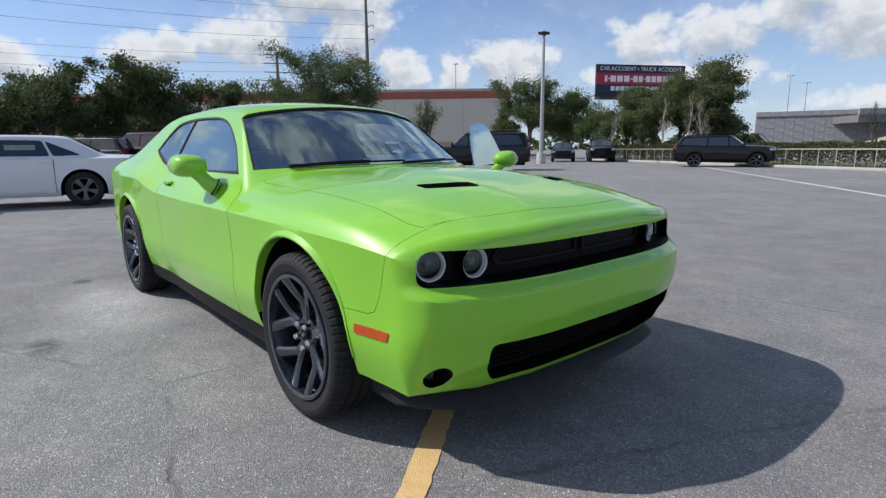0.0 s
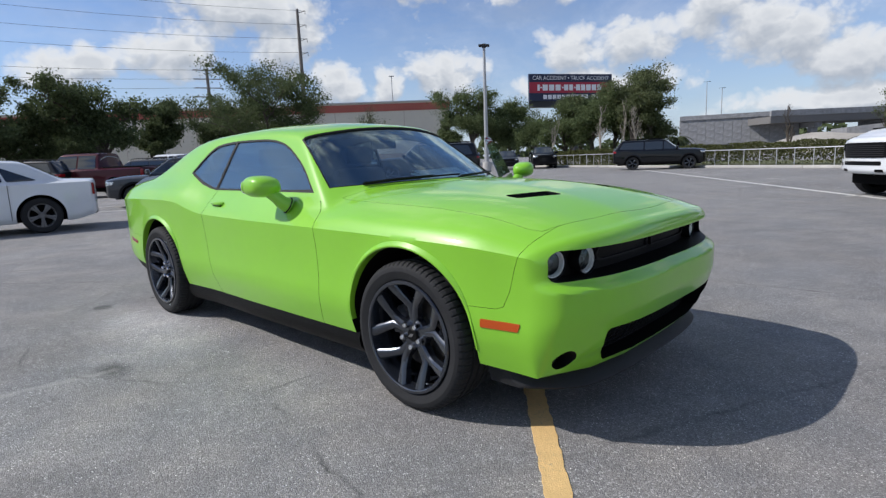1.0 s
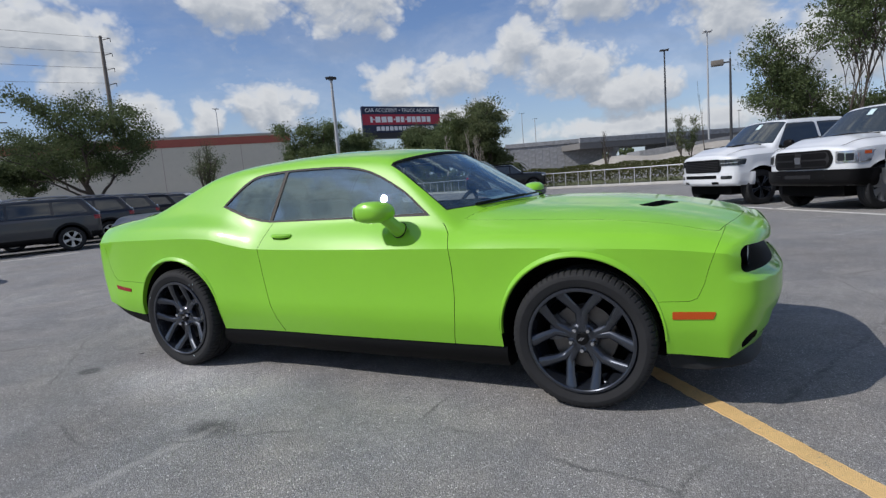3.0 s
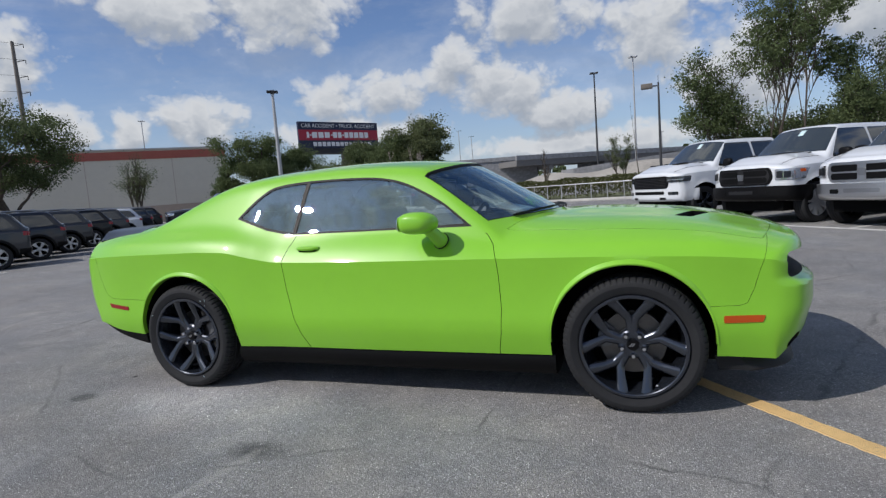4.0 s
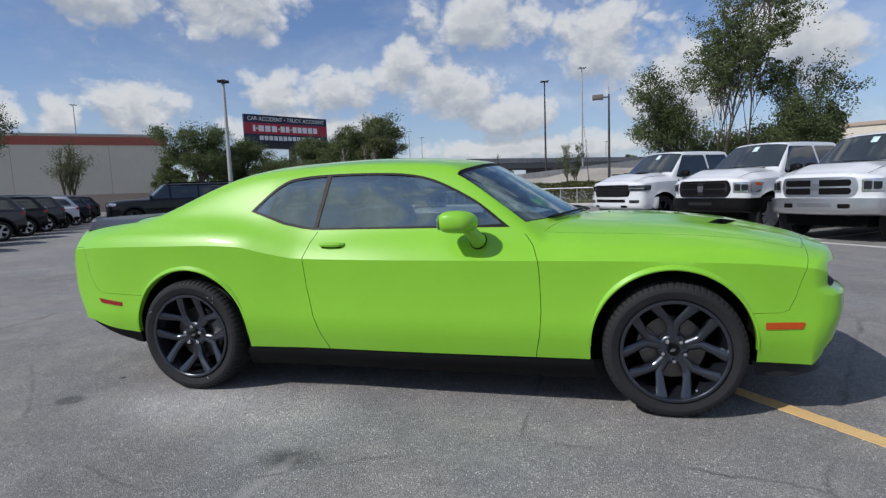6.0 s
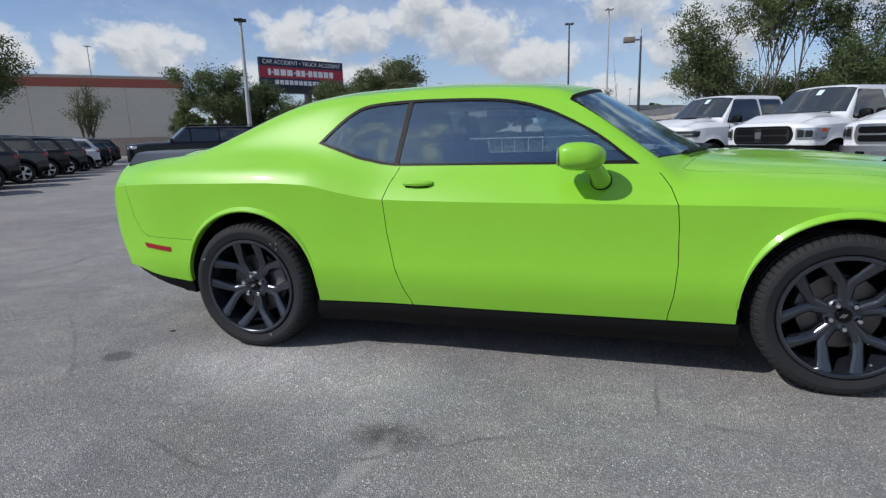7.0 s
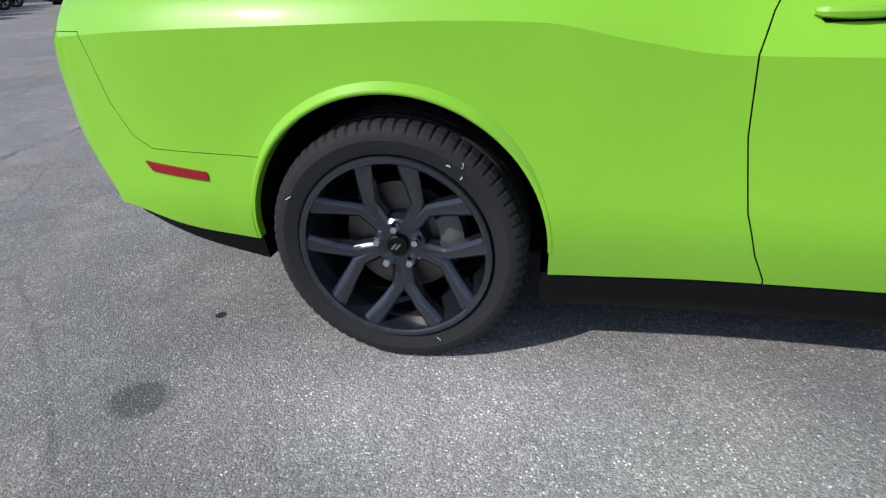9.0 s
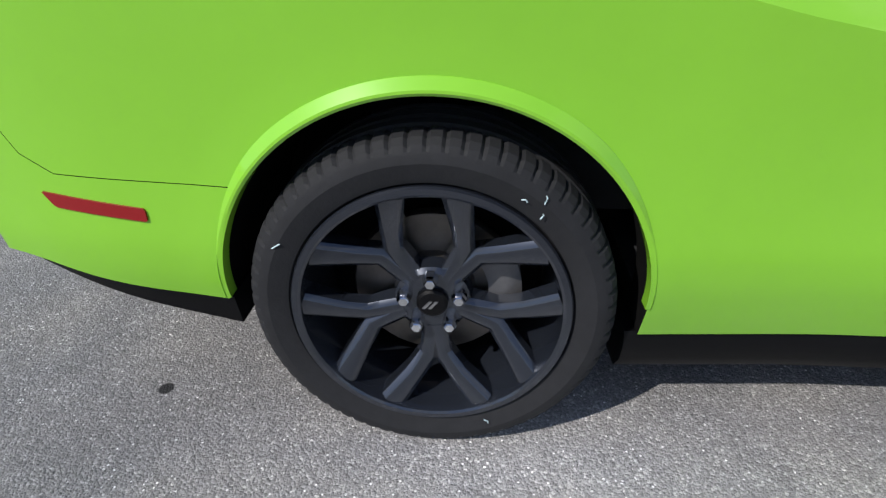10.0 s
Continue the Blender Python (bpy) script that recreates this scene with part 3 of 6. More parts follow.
NOSE_X, BOW = 2.322, (0.215, 1.75, 3.5)
coupe_body = Body(-2.56, NOSE_X, c_yc, c_zc, c_zb, coupe_top, coupe_side, BOW, (0.20, -1.9, 2.6), coupe_nose, coupe_tail, 0.065)
coupe_skin = [M_GREEN, M_LINER, M_CABIN, M_BLACK]

coupe = thing("coupe_car", "bright lime green two-door sports coupe parked across a yellow line", "car")

# openings
cuts = []
for ax in (ARCH_F, ARCH_R):
    for lo, hi in ((-1.2, -0.50), (0.50, 1.2)):
        cuts.append(prism([(ax + ARCH * math.cos(a), ARCH_Z + ARCH * math.sin(a)) for a in np.linspace(-0.05, math.pi + 0.05, 64)] + [(ax - ARCH * 0.985, 0.0), (ax + ARCH * 0.985, 0.0)], "y", lo, hi, coupe_skin, 1))
cuts.append(coupe_body.layer(-1.62, 0.96, 0.795, 0, -0.055, 0.36, slots=coupe_skin, index=2))
SIDE_WINDOW = smooth_poly([(-1.11, 1.07), (-1.045, 1.137), (-0.97, 1.215), (-0.88, 1.292), (-0.78, 1.335), (-0.55, 1.352), (-0.2, 1.347), (0.0, 1.328), (0.17, 1.280), (0.39, 1.168), (0.55, 1.050), (0.70, 0.93)], 5)[5:51] + [(0.605, 1.008), (0.3, 1.010), (0.0, 1.011), (-0.30, 1.012), (-0.59, 1.013), (-0.67, 1.022), (-0.80, 1.050), (-0.92, 1.093)]
for lo, hi in ((-1.2, -0.30), (0.30, 1.2)):
    cuts.append(prism(SIDE_WINDOW, "y", lo, hi, coupe_skin, 3))
SCREEN = [(1.010 - 0.58 * v * v, v) for v in np.linspace(-0.745, 0.745, 25)] + [(0.415 - 0.36 * v * v, v) for v in np.linspace(0.628, -0.628, 21)]
REAR_SCREEN = round_poly([(-1.10, -0.50), (-1.10, 0.50), (-1.72, 0.60), (-1.76, 0.0), (-1.72, -0.60)], 0.06)
cuts += [prism(SCREEN, "z", 0.93, 1.7, coupe_skin, 3), prism(REAR_SCREEN, "z", 1.02, 1.7, coupe_skin, 3)]
GRILLE = round_poly([(-0.818, 0.685), (0.818, 0.685), (0.818, 0.778), (0.78, 0.806), (-0.78, 0.806), (-0.818, 0.778)], [0.035, 0.035, 0.03, 0.03, 0.03, 0.03])
LOW_GRILLE = round_poly([(-0.555, 0.318), (0.555, 0.318), (0.60, 0.39), (0.60, 0.475), (-0.60, 0.475), (-0.60, 0.39)], 0.03)
cuts += [prism(GRILLE, "x", 1.88, 2.7, coupe_skin, 3), prism(LOW_GRILLE, "x", 1.92, 2.7, coupe_skin, 3)]
for s in (-1, 1):
    cuts.append(prism(oval(s * 0.756, 0.366, 0.043, 0.043), "x", 1.90, 2.6, coupe_skin, 3))
    cuts.append(prism(round_poly([(1.690, s * 0.440), (1.712, s * 0.460), (1.775, s * 0.460), (1.885, s * 0.270), (1.876, s * 0.246), (1.800, s * 0.246)], 0.014), "z", 0.93, 1.3, coupe_skin, 3))

shell = combine(coupe_body.solid(step_x=0.016, ns=30, nt=130, rings=26, slots=coupe_skin), cuts, "DIFFERENCE")

DOOR = [(-0.545, 1.10), (-0.560, 1.016), (-0.605, 0.93), (-0.632, 0.852), (-0.618, 0.68), (-0.585, 0.50), (-0.545, 0.385), (-0.505, 0.305), (-0.495, 0.20), (0.740, 0.20), (0.745, 0.32), (0.764, 0.42), (0.775, 0.56), (0.770, 0.74), (0.762, 0.83), (0.735, 0.905), (0.700, 0.955), (0.655, 0.997), (0.625, 1.008), (0.55, 1.06)]
HOOD = [(0.99 - 0.36 * v * v, v) for v in np.linspace(-0.735, 0.735, 21)] + [(2.02, 0.738)] + [(2.205 - 0.252 * abs(v) ** 2.1, v) for v in np.linspace(0.720, -0.720, 23)] + [(2.02, -0.738)]
NOSE = [(1.70, 0.0), (1.70, 0.555), (1.82, 0.560), (1.95, 0.562), (1.985, 0.575), (2.015, 0.64), (2.040, 0.73), (2.065, 0.80), (2.085, 0.84), (2.135, 0.935), (2.9, 0.935), (2.9, 0.0)]
REAR = [(-1.70, 0.0), (-1.70, 0.612), (-2.13, 0.625), (-2.19, 0.66), (-2.24, 0.75), (-2.275, 0.93), (-2.9, 0.93), (-2.9, 0.0)]
gap = 0.0036
lid = prism(HOOD, "z", 0.72, 1.4, coupe_skin, 1)
doors = {s: prism(DOOR, "y", *((-1.3, -0.81) if s < 0 else (0.81, 1.3)), coupe_skin, 1) for s in (-1, 1)}


def slit(poly, axis, lo, hi):
    return prism(grow(poly, gap if poly is DOOR else 0.0018), axis, lo, hi, coupe_skin, 1)


rear_end = combine(shell, [prism(REAR, "y", -1.3, 1.3, coupe_skin, 1)], "INTERSECT")
front_end = combine(combine(shell, [prism(NOSE, "y", -1.3, 1.3, coupe_skin, 1)], "INTERSECT"), [slit(HOOD, "z", 0.72, 1.4)], "DIFFERENCE")
bonnet = combine(shell, [lid], "INTERSECT")
leaf = {s: combine(shell, [doors[s]], "INTERSECT") for s in (-1, 1)}
core = combine(shell, [slit(REAR, "y", -1.3, 1.3), slit(NOSE, "y", -1.3, 1.3), slit(HOOD, "z", 0.715, 1.4), slit(DOOR, "y", -1.3, -0.81), slit(DOOR, "y", 0.81, 1.3)], "DIFFERENCE")
for me in (rear_end, front_end, bonnet, core, *leaf.values()):
    finish(me, True, 28)
part("body", core, None, coupe, "lime green painted body shell")
part("hood", bonnet, None, coupe, "lime green hood with two air scoops")
front_bumper = part("front_bumper", front_end, None, coupe)
rear_bumper = part("rear_bumper", rear_end, None, coupe)
door_right = part("door", leaf[-1], None, coupe, "closed lime green door")
door_left = part("door", leaf[1], None, coupe, "lime green door standing open")

# glass, seals
sheet = dict(step_x=0.03, ny=120)
pane = coupe_body.layer(-1.9, 1.08, 0.86, -0.020, -0.012, **sheet)
seal = coupe_body.layer(-1.9, 1.08, 0.86, -0.030, -0.003, **sheet)


def window_set(outline, axis, lo, hi, mat, parent, name, width=0.013, frame_parent=None):
    g = combine(pane, [prism(grow(outline, 0.004), axis, lo, hi)], "INTERSECT")
    finish(g, True, 40)
    ob = part(name, g, mat, parent)
    ring = combine(combine(seal, [prism(grow(outline, 0.002), axis, lo, hi)], "INTERSECT"), [prism(grow(outline, -width), axis, lo, hi)], "DIFFERENCE")
    finish(ring, True, 40)
    part("seal", ring, M_RUBBER, frame_parent or ob, "black rubber seal")
    return ob


DOOR_GLASS = [(-0.592, 1.013), (-0.552, 1.352)] + [p for p in SIDE_WINDOW if p[0] > -0.53 and p[1] > 1.0 and not (p[1] < 1.02 and p[0] < 0.60)] + [(0.605, 1.008), (0.3, 1.010), (0.0, 1.011), (-0.3, 1.012)]
QUARTER = [(-0.592, 1.013), (-0.67, 1.022), (-0.80, 1.050), (-0.92, 1.093), (-1.045, 1.137)] + [p for p in SIDE_WINDOW if p[0] < -0.58 and p[1] > 1.14] + [(-0.552, 1.352)]
for s in (-1, 1):
    lo, hi = (-1.2, -0.3) if s < 0 else (0.3, 1.2)
    window_set(DOOR_GLASS, "y", lo, hi, M_GLASS, door_right if s < 0 else door_left, "window", 0.012, None if s < 0 else coupe)
    window_set(QUARTER, "y", lo, hi, M_GLASS, coupe, "quarter_window", 0.014)
window_set(SCREEN, "z", 0.93, 1.7, M_WSGLASS, coupe, "windscreen", 0.009)
window_set(REAR_SCREEN, "z", 1.0, 1.7, M_GLASS, coupe, "rear_window", 0.02)


def skin_chip(outline, axis, lo, hi, o, parent, name, mat, label="", body=coupe_body):
    """A thin piece that follows the body's outside, o proud of it."""
    key = (id(body), o)
    if key not in skins:
        skins[key] = body.solid(o=o, step_x=0.03, ns=20, nt=90, rings=20)
    me = combine(skins[key], [prism(outline, axis, lo, hi)], "INTERSECT")
    finish(me, True, 40)
    return part(name, me, mat, parent, label)


skins = {}
for s in (-1, 1):
    lo, hi = (-1.2, -0.70) if s < 0 else (0.70, 1.2)
    skin_chip(round_poly([(1.878, 0.478), (1.878, 0.514), (2.062, 0.514), (2.05, 0.480)], 0.006), "y", lo, hi, 0.004, front_bumper, "side_marker", M_AMBER, "amber side marker")
    skin_chip(round_poly([(-1.965, 0.542), (-1.965, 0.568), (-2.170, 0.590), (-2.148, 0.560)], 0.006), "y", lo, hi, 0.004, rear_bumper, "side_marker", M_REDLENS, "red side marker")
    # sill, a dark strip under the door
for s in (-1, 1):
    vs, fs = [], []
    for i, x in enumerate(np.linspace(-1.06, 1.05, 30)):
        y0 = float(coupe_side(x, np.array([0.292]))[0])
        for dy, z in ((-0.012, 0.291), (-0.004, 0.262), (-0.012, 0.215), (-0.045, 0.172), (-0.10, 0.165), (-0.30, 0.165), (-0.30, 0.291)):
            vs.append((x, s * (y0 + dy), z))
    fs = [(i * 7 + k, i * 7 + (k + 1) % 7, i * 7 + 7 + (k + 1) % 7, i * 7 + 7 + k) for i in range(29) for k in range(7)] + [tuple(range(7)), tuple(range(29 * 7, 30 * 7))]
    part("side_sill", shape((vs, fs)), M_BLACK, coupe, "black plastic side sill")
# arch lips: a crease, then a narrow face flaring out to the opening
for ax in (ARCH_F, ARCH_R):
    for s in (-1, 1):
        vs, n = [], 72
        for i in range(n):
            u = i / (n - 1)
            a = -0.02 + (math.pi + 0.04) * u
            e = float(step(0.06, 0.32, u) * (1 - step(0.72, 0.96, u)))
            for r, dy in ((-0.004, -0.030), (-0.004, 0.013 * e), (0.001, 0.0165 * e), (0.006, 0.0160 * e), (0.018 * e + 0.006, 0.0015), (0.022 * e + 0.006, -0.012)):
                x, z = ax + (ARCH + r) * math.cos(a), ARCH_Z + (ARCH + r) * math.sin(a)
                vs.append((x, s * (float(coupe_side(x, np.array([z]))[0]) + dy), z))
        fs = [(i * 6 + k, i * 6 + (k + 1) % 6, i * 6 + 6 + (k + 1) % 6, i * 6 + 6 + k) for i in range(n - 1) for k in range(6)] + [tuple(range(6)), tuple(range(6 * n - 6, 6 * n))]
        part("arch_lip", shape((vs, fs), None, True, 22), M_GREEN, coupe, "raised lime green wheel arch lip")
# lower rear valance and flap
vs, fs = [], []
xs = np.linspace(-1, 1, 41)
for v in xs:
    y = v * 0.74
    back = -2.33 + 0.26 * abs(v) ** 4
    zt = float(c_zb(back)) + 0.01
    for dx, z in ((0.0, zt), (0.02, zt - 0.03), (0.10, zt - 0.055), (0.25, zt - 0.06), (0.25, zt)):
        vs.append((back + dx, y, z))
fs = [(i * 5 + k, i * 5 + (k + 1) % 5, i * 5 + 5 + (k + 1) % 5, i * 5 + 5 + k) for i in range(40) for k in range(5)] + [tuple(range(5)), tuple(range(200, 205))]
part("rear_valance", shape((vs, fs)), M_BLACK, rear_bumper, "black lower valance")
for s in (-1, 1):
    n = 9
    vs = [(float(coupe_body.bend(np.array(x), np.array(0.85))), s * (float(coupe_side(x, np.array([float(c_zb(x)) + 0.01]))[0]) + dy), float(c_zb(x)) + dz) for x in np.linspace(-2.40, -1.845, n) for dy, dz in ((-0.006, 0.004), (-0.020, -0.016 - 0.100 * (x + 2.40)), (-0.14, -0.018 - 0.105 * (x + 2.40)), (-0.14, 0.004))]
    fs = [(i * 4 + k, i * 4 + (k + 1) % 4, i * 4 + 4 + (k + 1) % 4, i * 4 + 4 + k) for i in range(n - 1) for k in range(4)] + [(0, 1, 2, 3), tuple(range(4 * n - 4, 4 * n))]
    part("valance_side", shape((vs, fs)), M_BLACK, rear_bumper)
# chin spoiler
vs = []
for v in np.linspace(-1, 1, 61):
    y = v * 0.80
    x = float(coupe_body.bend(np.array(NOSE_X), np.array(y))) - 0.060 - 0.12 * (max(0, abs(v) - 0.75) / 0.25) ** 2
    for dx, z in ((-0.05, 0.290), (-0.020, 0.250), (0.012, 0.230), (0.016, 0.222), (0.010, 0.215), (-0.14, 0.216), (-0.16, 0.290)):
        vs.append((x + dx, y, z))
fs = [(i * 7 + k, i * 7 + (k + 1) % 7, i * 7 + 7 + (k + 1) % 7, i * 7 + 7 + k) for i in range(60) for k in range(7)] + [tuple(range(7)), tuple(range(420, 427))]
part("chin_spoiler", shape((vs, fs)), M_GREYPL, front_bumper, "matte dark grey chin spoiler")
under = boxes((-2.2, 2.1, -0.60, 0.60, 0.20, 0.34), bevel=0.02)
part("underbody", under, M_LINER, coupe)

# front: grille panel with its mesh frames, four round lamps, fog lamps
grille_skin = Body(-2.56, NOSE_X, c_yc, c_zc, c_zb, coupe_top, coupe_side, BOW, (0.20, -1.9, 2.6), lambda y, z: -0.125 + 0.0 * y, coupe_tail, 0.065)
gsolid = grille_skin.solid(step_x=0.05, ns=16, nt=60, rings=20)
me = combine(gsolid, [prism(grow(GRILLE, 0.003), "x", 1.86, 2.6)], "INTERSECT")
finish(me, True, 40)
grille = part("grille", me, M_BLACK, front_bumper, "matte black grille panel")
g2 = Body(-2.56, NOSE_X, c_yc, c_zc, c_zb, coupe_top, coupe_side, BOW, (0.20, -1.9, 2.6), lambda y, z: -0.112 + 0.0 * y, coupe_tail, 0.065).solid(step_x=0.05, ns=16, nt=60, rings=20)
for s in (-1, 1):
    fr = round_poly([(s * 0.02, 0.720), (s * 0.46, 0.720), (s * 0.49, 0.745), (s * 0.46, 0.785), (s * 0.02, 0.785)], 0.015)
    me = combine(combine(g2, [prism(fr, "x", 2.02, 2.6)], "INTERSECT"), [prism(grow(fr, -0.007), "x", 2.1, 2.7)], "DIFFERENCE")
    finish(me, True, 40)
    part("grille_frame", me, M_GREYPL, grille)
low_skin = Body(-2.56, NOSE_X, c_yc, c_zc, c_zb, coupe_top, coupe_side, BOW, (0.20, -1.9, 2.6), lambda y, z: -0.075 - 0.06 * (0.46 - z) / 0.14, coupe_tail, 0.065).solid(step_x=0.05, ns=16, nt=60, rings=20)
me = combine(low_skin, [prism(grow(LOW_GRILLE, 0.003), "x", 1.90, 2.6)], "INTERSECT")
finish(me, True, 40)
lower = part("lower_grille", me, M_BLACK, front_bumper, "black lower intake mesh")


def nose_x(y, z=0.74):
    return float(coupe_body.bend(np.array(NOSE_X), np.array(y)))


ribs = []
for z in np.arange(0.335, 0.47, 0.022):
    pts = [(nose_x(y) - 0.055 - 0.06 * (0.46 - z) / 0.14, y, z) for y in np.linspace(-0.58, 0.58, 25)]
    ribs.append(tube(pts, 0.0035, 5))
for y in np.arange(-0.56, 0.57, 0.04):
    ribs.append(tube([(nose_x(y) - 0.112, y, 0.325), (nose_x(y) - 0.050, y, 0.468)], 0.003, 5))
part("mesh", shape(merge(*ribs)), M_BLACK, lower)


def round_lamp(cx, cy, cz, r, parent, turn, halo=True):
    """A deep round projector lamp with a bright ring."""
    m = pose(cx, cy, cz, 0, 0, turn)
    ring = part("headlight" if halo else "fog_lamp", shape(lathe([(r, -0.05), (r, 0.006), (r * 0.97, 0.012), (r * 0.93, 0.010), (r * 0.90, -0.004), (r * 0.88, -0.03)], 48, "x")), M_BLACK, parent, "round headlight with a pale ring" if halo else "round fog lamp")
    ring.matrix_local = m
    if halo:
        part("halo_ring", shape(lathe([(r * 0.92, -0.006), (r * 0.90, 0.003), (r * 0.83, 0.002), (r * 0.76, -0.008), (r * 0.75, -0.022)], 48, "x")), M_HALO, ring, "white ring light")
    part("reflector", shape(lathe([(0.0, -0.05), (r * 0.45, -0.048), (r * 0.72, -0.030), (r * 0.78, -0.006)], 40, "x")), M_LAMPDARK if halo and cy * cy > 0.49 else M_BLACK, ring)
    part("projector", shape(lathe([(0.0, -0.010), (r * 0.22, -0.014), (r * 0.40, -0.028), (r * 0.44, -0.048)], 32, "x")), M_DARKGLASS, ring, "dark glass projector eye")
    dome = lathe([(0.0, 0.014), (r * 0.5, 0.012), (r * 0.94, 0.004), (r * 0.94, 0.001), (r * 0.5, 0.009), (0.0, 0.011)], 40, "x")
    lens = part("lens", shape(dome), M_LENS, ring)
    lens.visible_shadow = False
    return ring


for s in (-1, 1):
    for y, r, turn in ((0.732, 0.062, 16), (0.580, 0.060, 8)):
        round_lamp(nose_x(y) - 0.084, s * y, 0.744, r, front_bumper, s * turn)
    round_lamp(nose_x(0.756) - 0.066, s * 0.756, 0.366, 0.040, front_bumper, s * 24, False)

# black boot spoiler, lying on the deck
vs = []
for v in np.linspace(-1, 1, 41):
    y = v * 0.76
    for dx, dz in ((0.0, -0.03), (-0.014, 0.016), (-0.004, 0.036), (0.04, 0.034), (0.18, 0.019), (0.34, 0.010), (0.52, 0.003), (0.52, -0.03)):
        xs = -2.485 + dx + 0.03 * abs(v) ** 3
        zd = float(coupe_top(max(xs, -2.42), np.array([y]))[0])
        e = 1 - 0.85 * step(0.84, 1.0, abs(v))
        vs.append((float(coupe_body.bend(np.array(xs), np.array(y))), y, zd + dz * (e if dz > 0 else 1)))
fs = [(i * 8 + k, i * 8 + (k + 1) % 8, i * 8 + 8 + (k + 1) % 8, i * 8 + 8 + k) for i in range(40) for k in range(8)] + [tuple(range(8)), tuple(range(320, 328))]
part("boot_spoiler", shape((vs, fs)), M_SPOILER, coupe, "satin black rear spoiler")


def ellipsoid(cx, cy, cz, rx, ry, rz, p=2.4, nu=28, nv=16):
    vs, fs = [], []
    for j in range(nv + 1):
        b = -math.pi / 2 + math.pi * j / nv
        for i in range(nu):
            a = 2 * math.pi * i / nu
            f = lambda t: math.copysign(abs(t) ** (2 / p), t)
            vs.append((cx + rx * f(math.cos(b)) * f(math.cos(a)), cy + ry * f(math.cos(b)) * f(math.sin(a)), cz + rz * f(math.sin(b))))
    for j in range(nv):
        for i in range(nu):
            a, b = j * nu + i, j * nu + (i + 1) % nu
            fs.append((a, b, b + nu, a + nu))
    return vs, fs


def flank_y(x, z):
    """How far out the body's side lies at x, at a height above the crease."""
    ys = np.linspace(0.70, float(c_yc(x)), 200)
    return float(np.interp(-z, -coupe_top(x, ys), ys))


for s in (-1, 1):
    d = door_right if s < 0 else door_left
    vs, fs = ellipsoid(0.335, s * 0.965, 1.054, 0.090, 0.086, 0.063, 2.7)
    vs = [(x + 0.25 * max(0, abs(y) - 0.97) * -1 + (0.03 if x > 0.335 else 0) * (1 - ((z - 1.054) / 0.064) ** 2), y, z + 0.04 * (abs(y) - 0.97)) for x, y, z in vs]
    mir = part("wing_mirror", shape((vs, fs)), M_GREEN, d, "lime green wing mirror")
    part("mirror_glass", shape(ellipsoid(0.248, s * 0.977, 1.054, 0.006, 0.070, 0.046, 3.0, 24, 10)), M_MIRROR, mir)
    foot = [(0.385, s * 0.945, 1.025), (0.410, s * 0.918, 0.990), (0.428, s * 0.895, 0.958), (0.436, s * 0.855, 0.935)]
    part("mirror_arm", shape(tube(foot, [0.038, 0.036, 0.040, 0.048], 16)), M_GREEN, mir)
    part("mirror_gasket", shape(tube([Vector(foot[2]).lerp(Vector(foot[3]), 0.72), Vector(foot[2]).lerp(Vector(foot[3]), 0.86)], [0.0485, 0.0505], 16)), M_RUBBER, mir)
    # pull handle; a flat near-black strip below paints the shade of its slot
    y0 = 0.925
    hv = []
    for x in np.linspace(-0.535, -0.375, 12):
        e = math.sin(math.pi * (x + 0.535) / 0.16) ** 0.4
        yy = flank_y(x, 0.925) + 0.020 * e
        for a in np.linspace(0, 2 * math.pi, 8, endpoint=False):
            hv.append((x, s * (yy + 0.012 * math.cos(a)), 0.929 + 0.015 * math.sin(a) * (0.5 + 0.5 * e)))
    hf = [(i * 8 + k, i * 8 + (k + 1) % 8, i * 8 + 8 + (k + 1) % 8, i * 8 + 8 + k) for i in range(11) for k in range(8)] + [tuple(range(8)), tuple(range(88, 96))]
    h = part("handle", shape((hv, hf)), M_GREEN, d, "lime green pull handle")
    shade_strip = skin_chip(round_poly([(-0.515, 0.9085), (-0.395, 0.9085), (-0.388, 0.9165), (-0.522, 0.9165)], 0.003), "y", *((-1.2, -0.70) if s < 0 else (0.70, 1.2)), 0.002, h, "handle_gap", M_LINER)

for ax, out, turn, grip in ((1.452, 0.915, radians(36), 165), (-1.449, 0.932, radians(2), 8)):
    for s in (-1, 1):
        road_wheel = sport_wheel(coupe, pose(ax, s * out, 0.357, 0, 0, 0 if s < 0 else 180), turn, grip)
        if s < 0 and ax < 0:
            # crayon strokes left on the tyre's side
            for deg, r, tilt, l in ((52, 0.322, 30, 0.018), (57, 0.300, 100, 0.013), (49, 0.296, 20, 0.012), (151, 0.315, 60, 0.022), (-67, 0.292, 20, 0.016)):
                a, b = radians(deg), radians(deg + tilt)
                c, d = Vector((r * math.cos(a), -0.0125, r * math.sin(a))), Vector((math.cos(b), 0, math.sin(b))) * l * 0.42
                part("crayon_stroke", shape(tube([c - d, c + d * 0.2 + Vector((0.003, 0, 0.002)), c + d], 0.0013, 5)), M_PAPER, road_wheel, "pale crayon stroke")

# wipers
for k, (a, b) in enumerate(((-0.60, 0.02), (-0.02, 0.60))):
    pts = []
    for t in np.linspace(0, 1, 9):
        y = a + (b - a) * t
        x = 1.022 - 0.60 * y * y - 0.030 * math.sin(math.pi * t * 0.5)
        pts.append((x, y, float(coupe_top(x, np.array([y]))[0]) + 0.010))
    part("wiper", shape(merge(tube(pts, 0.006, 6), tube([Vector(p) + Vector((0.016, 0, 0.006)) for p in pts[:6]], 0.007, 6))), M_RUBBER, coupe, "black wiper")

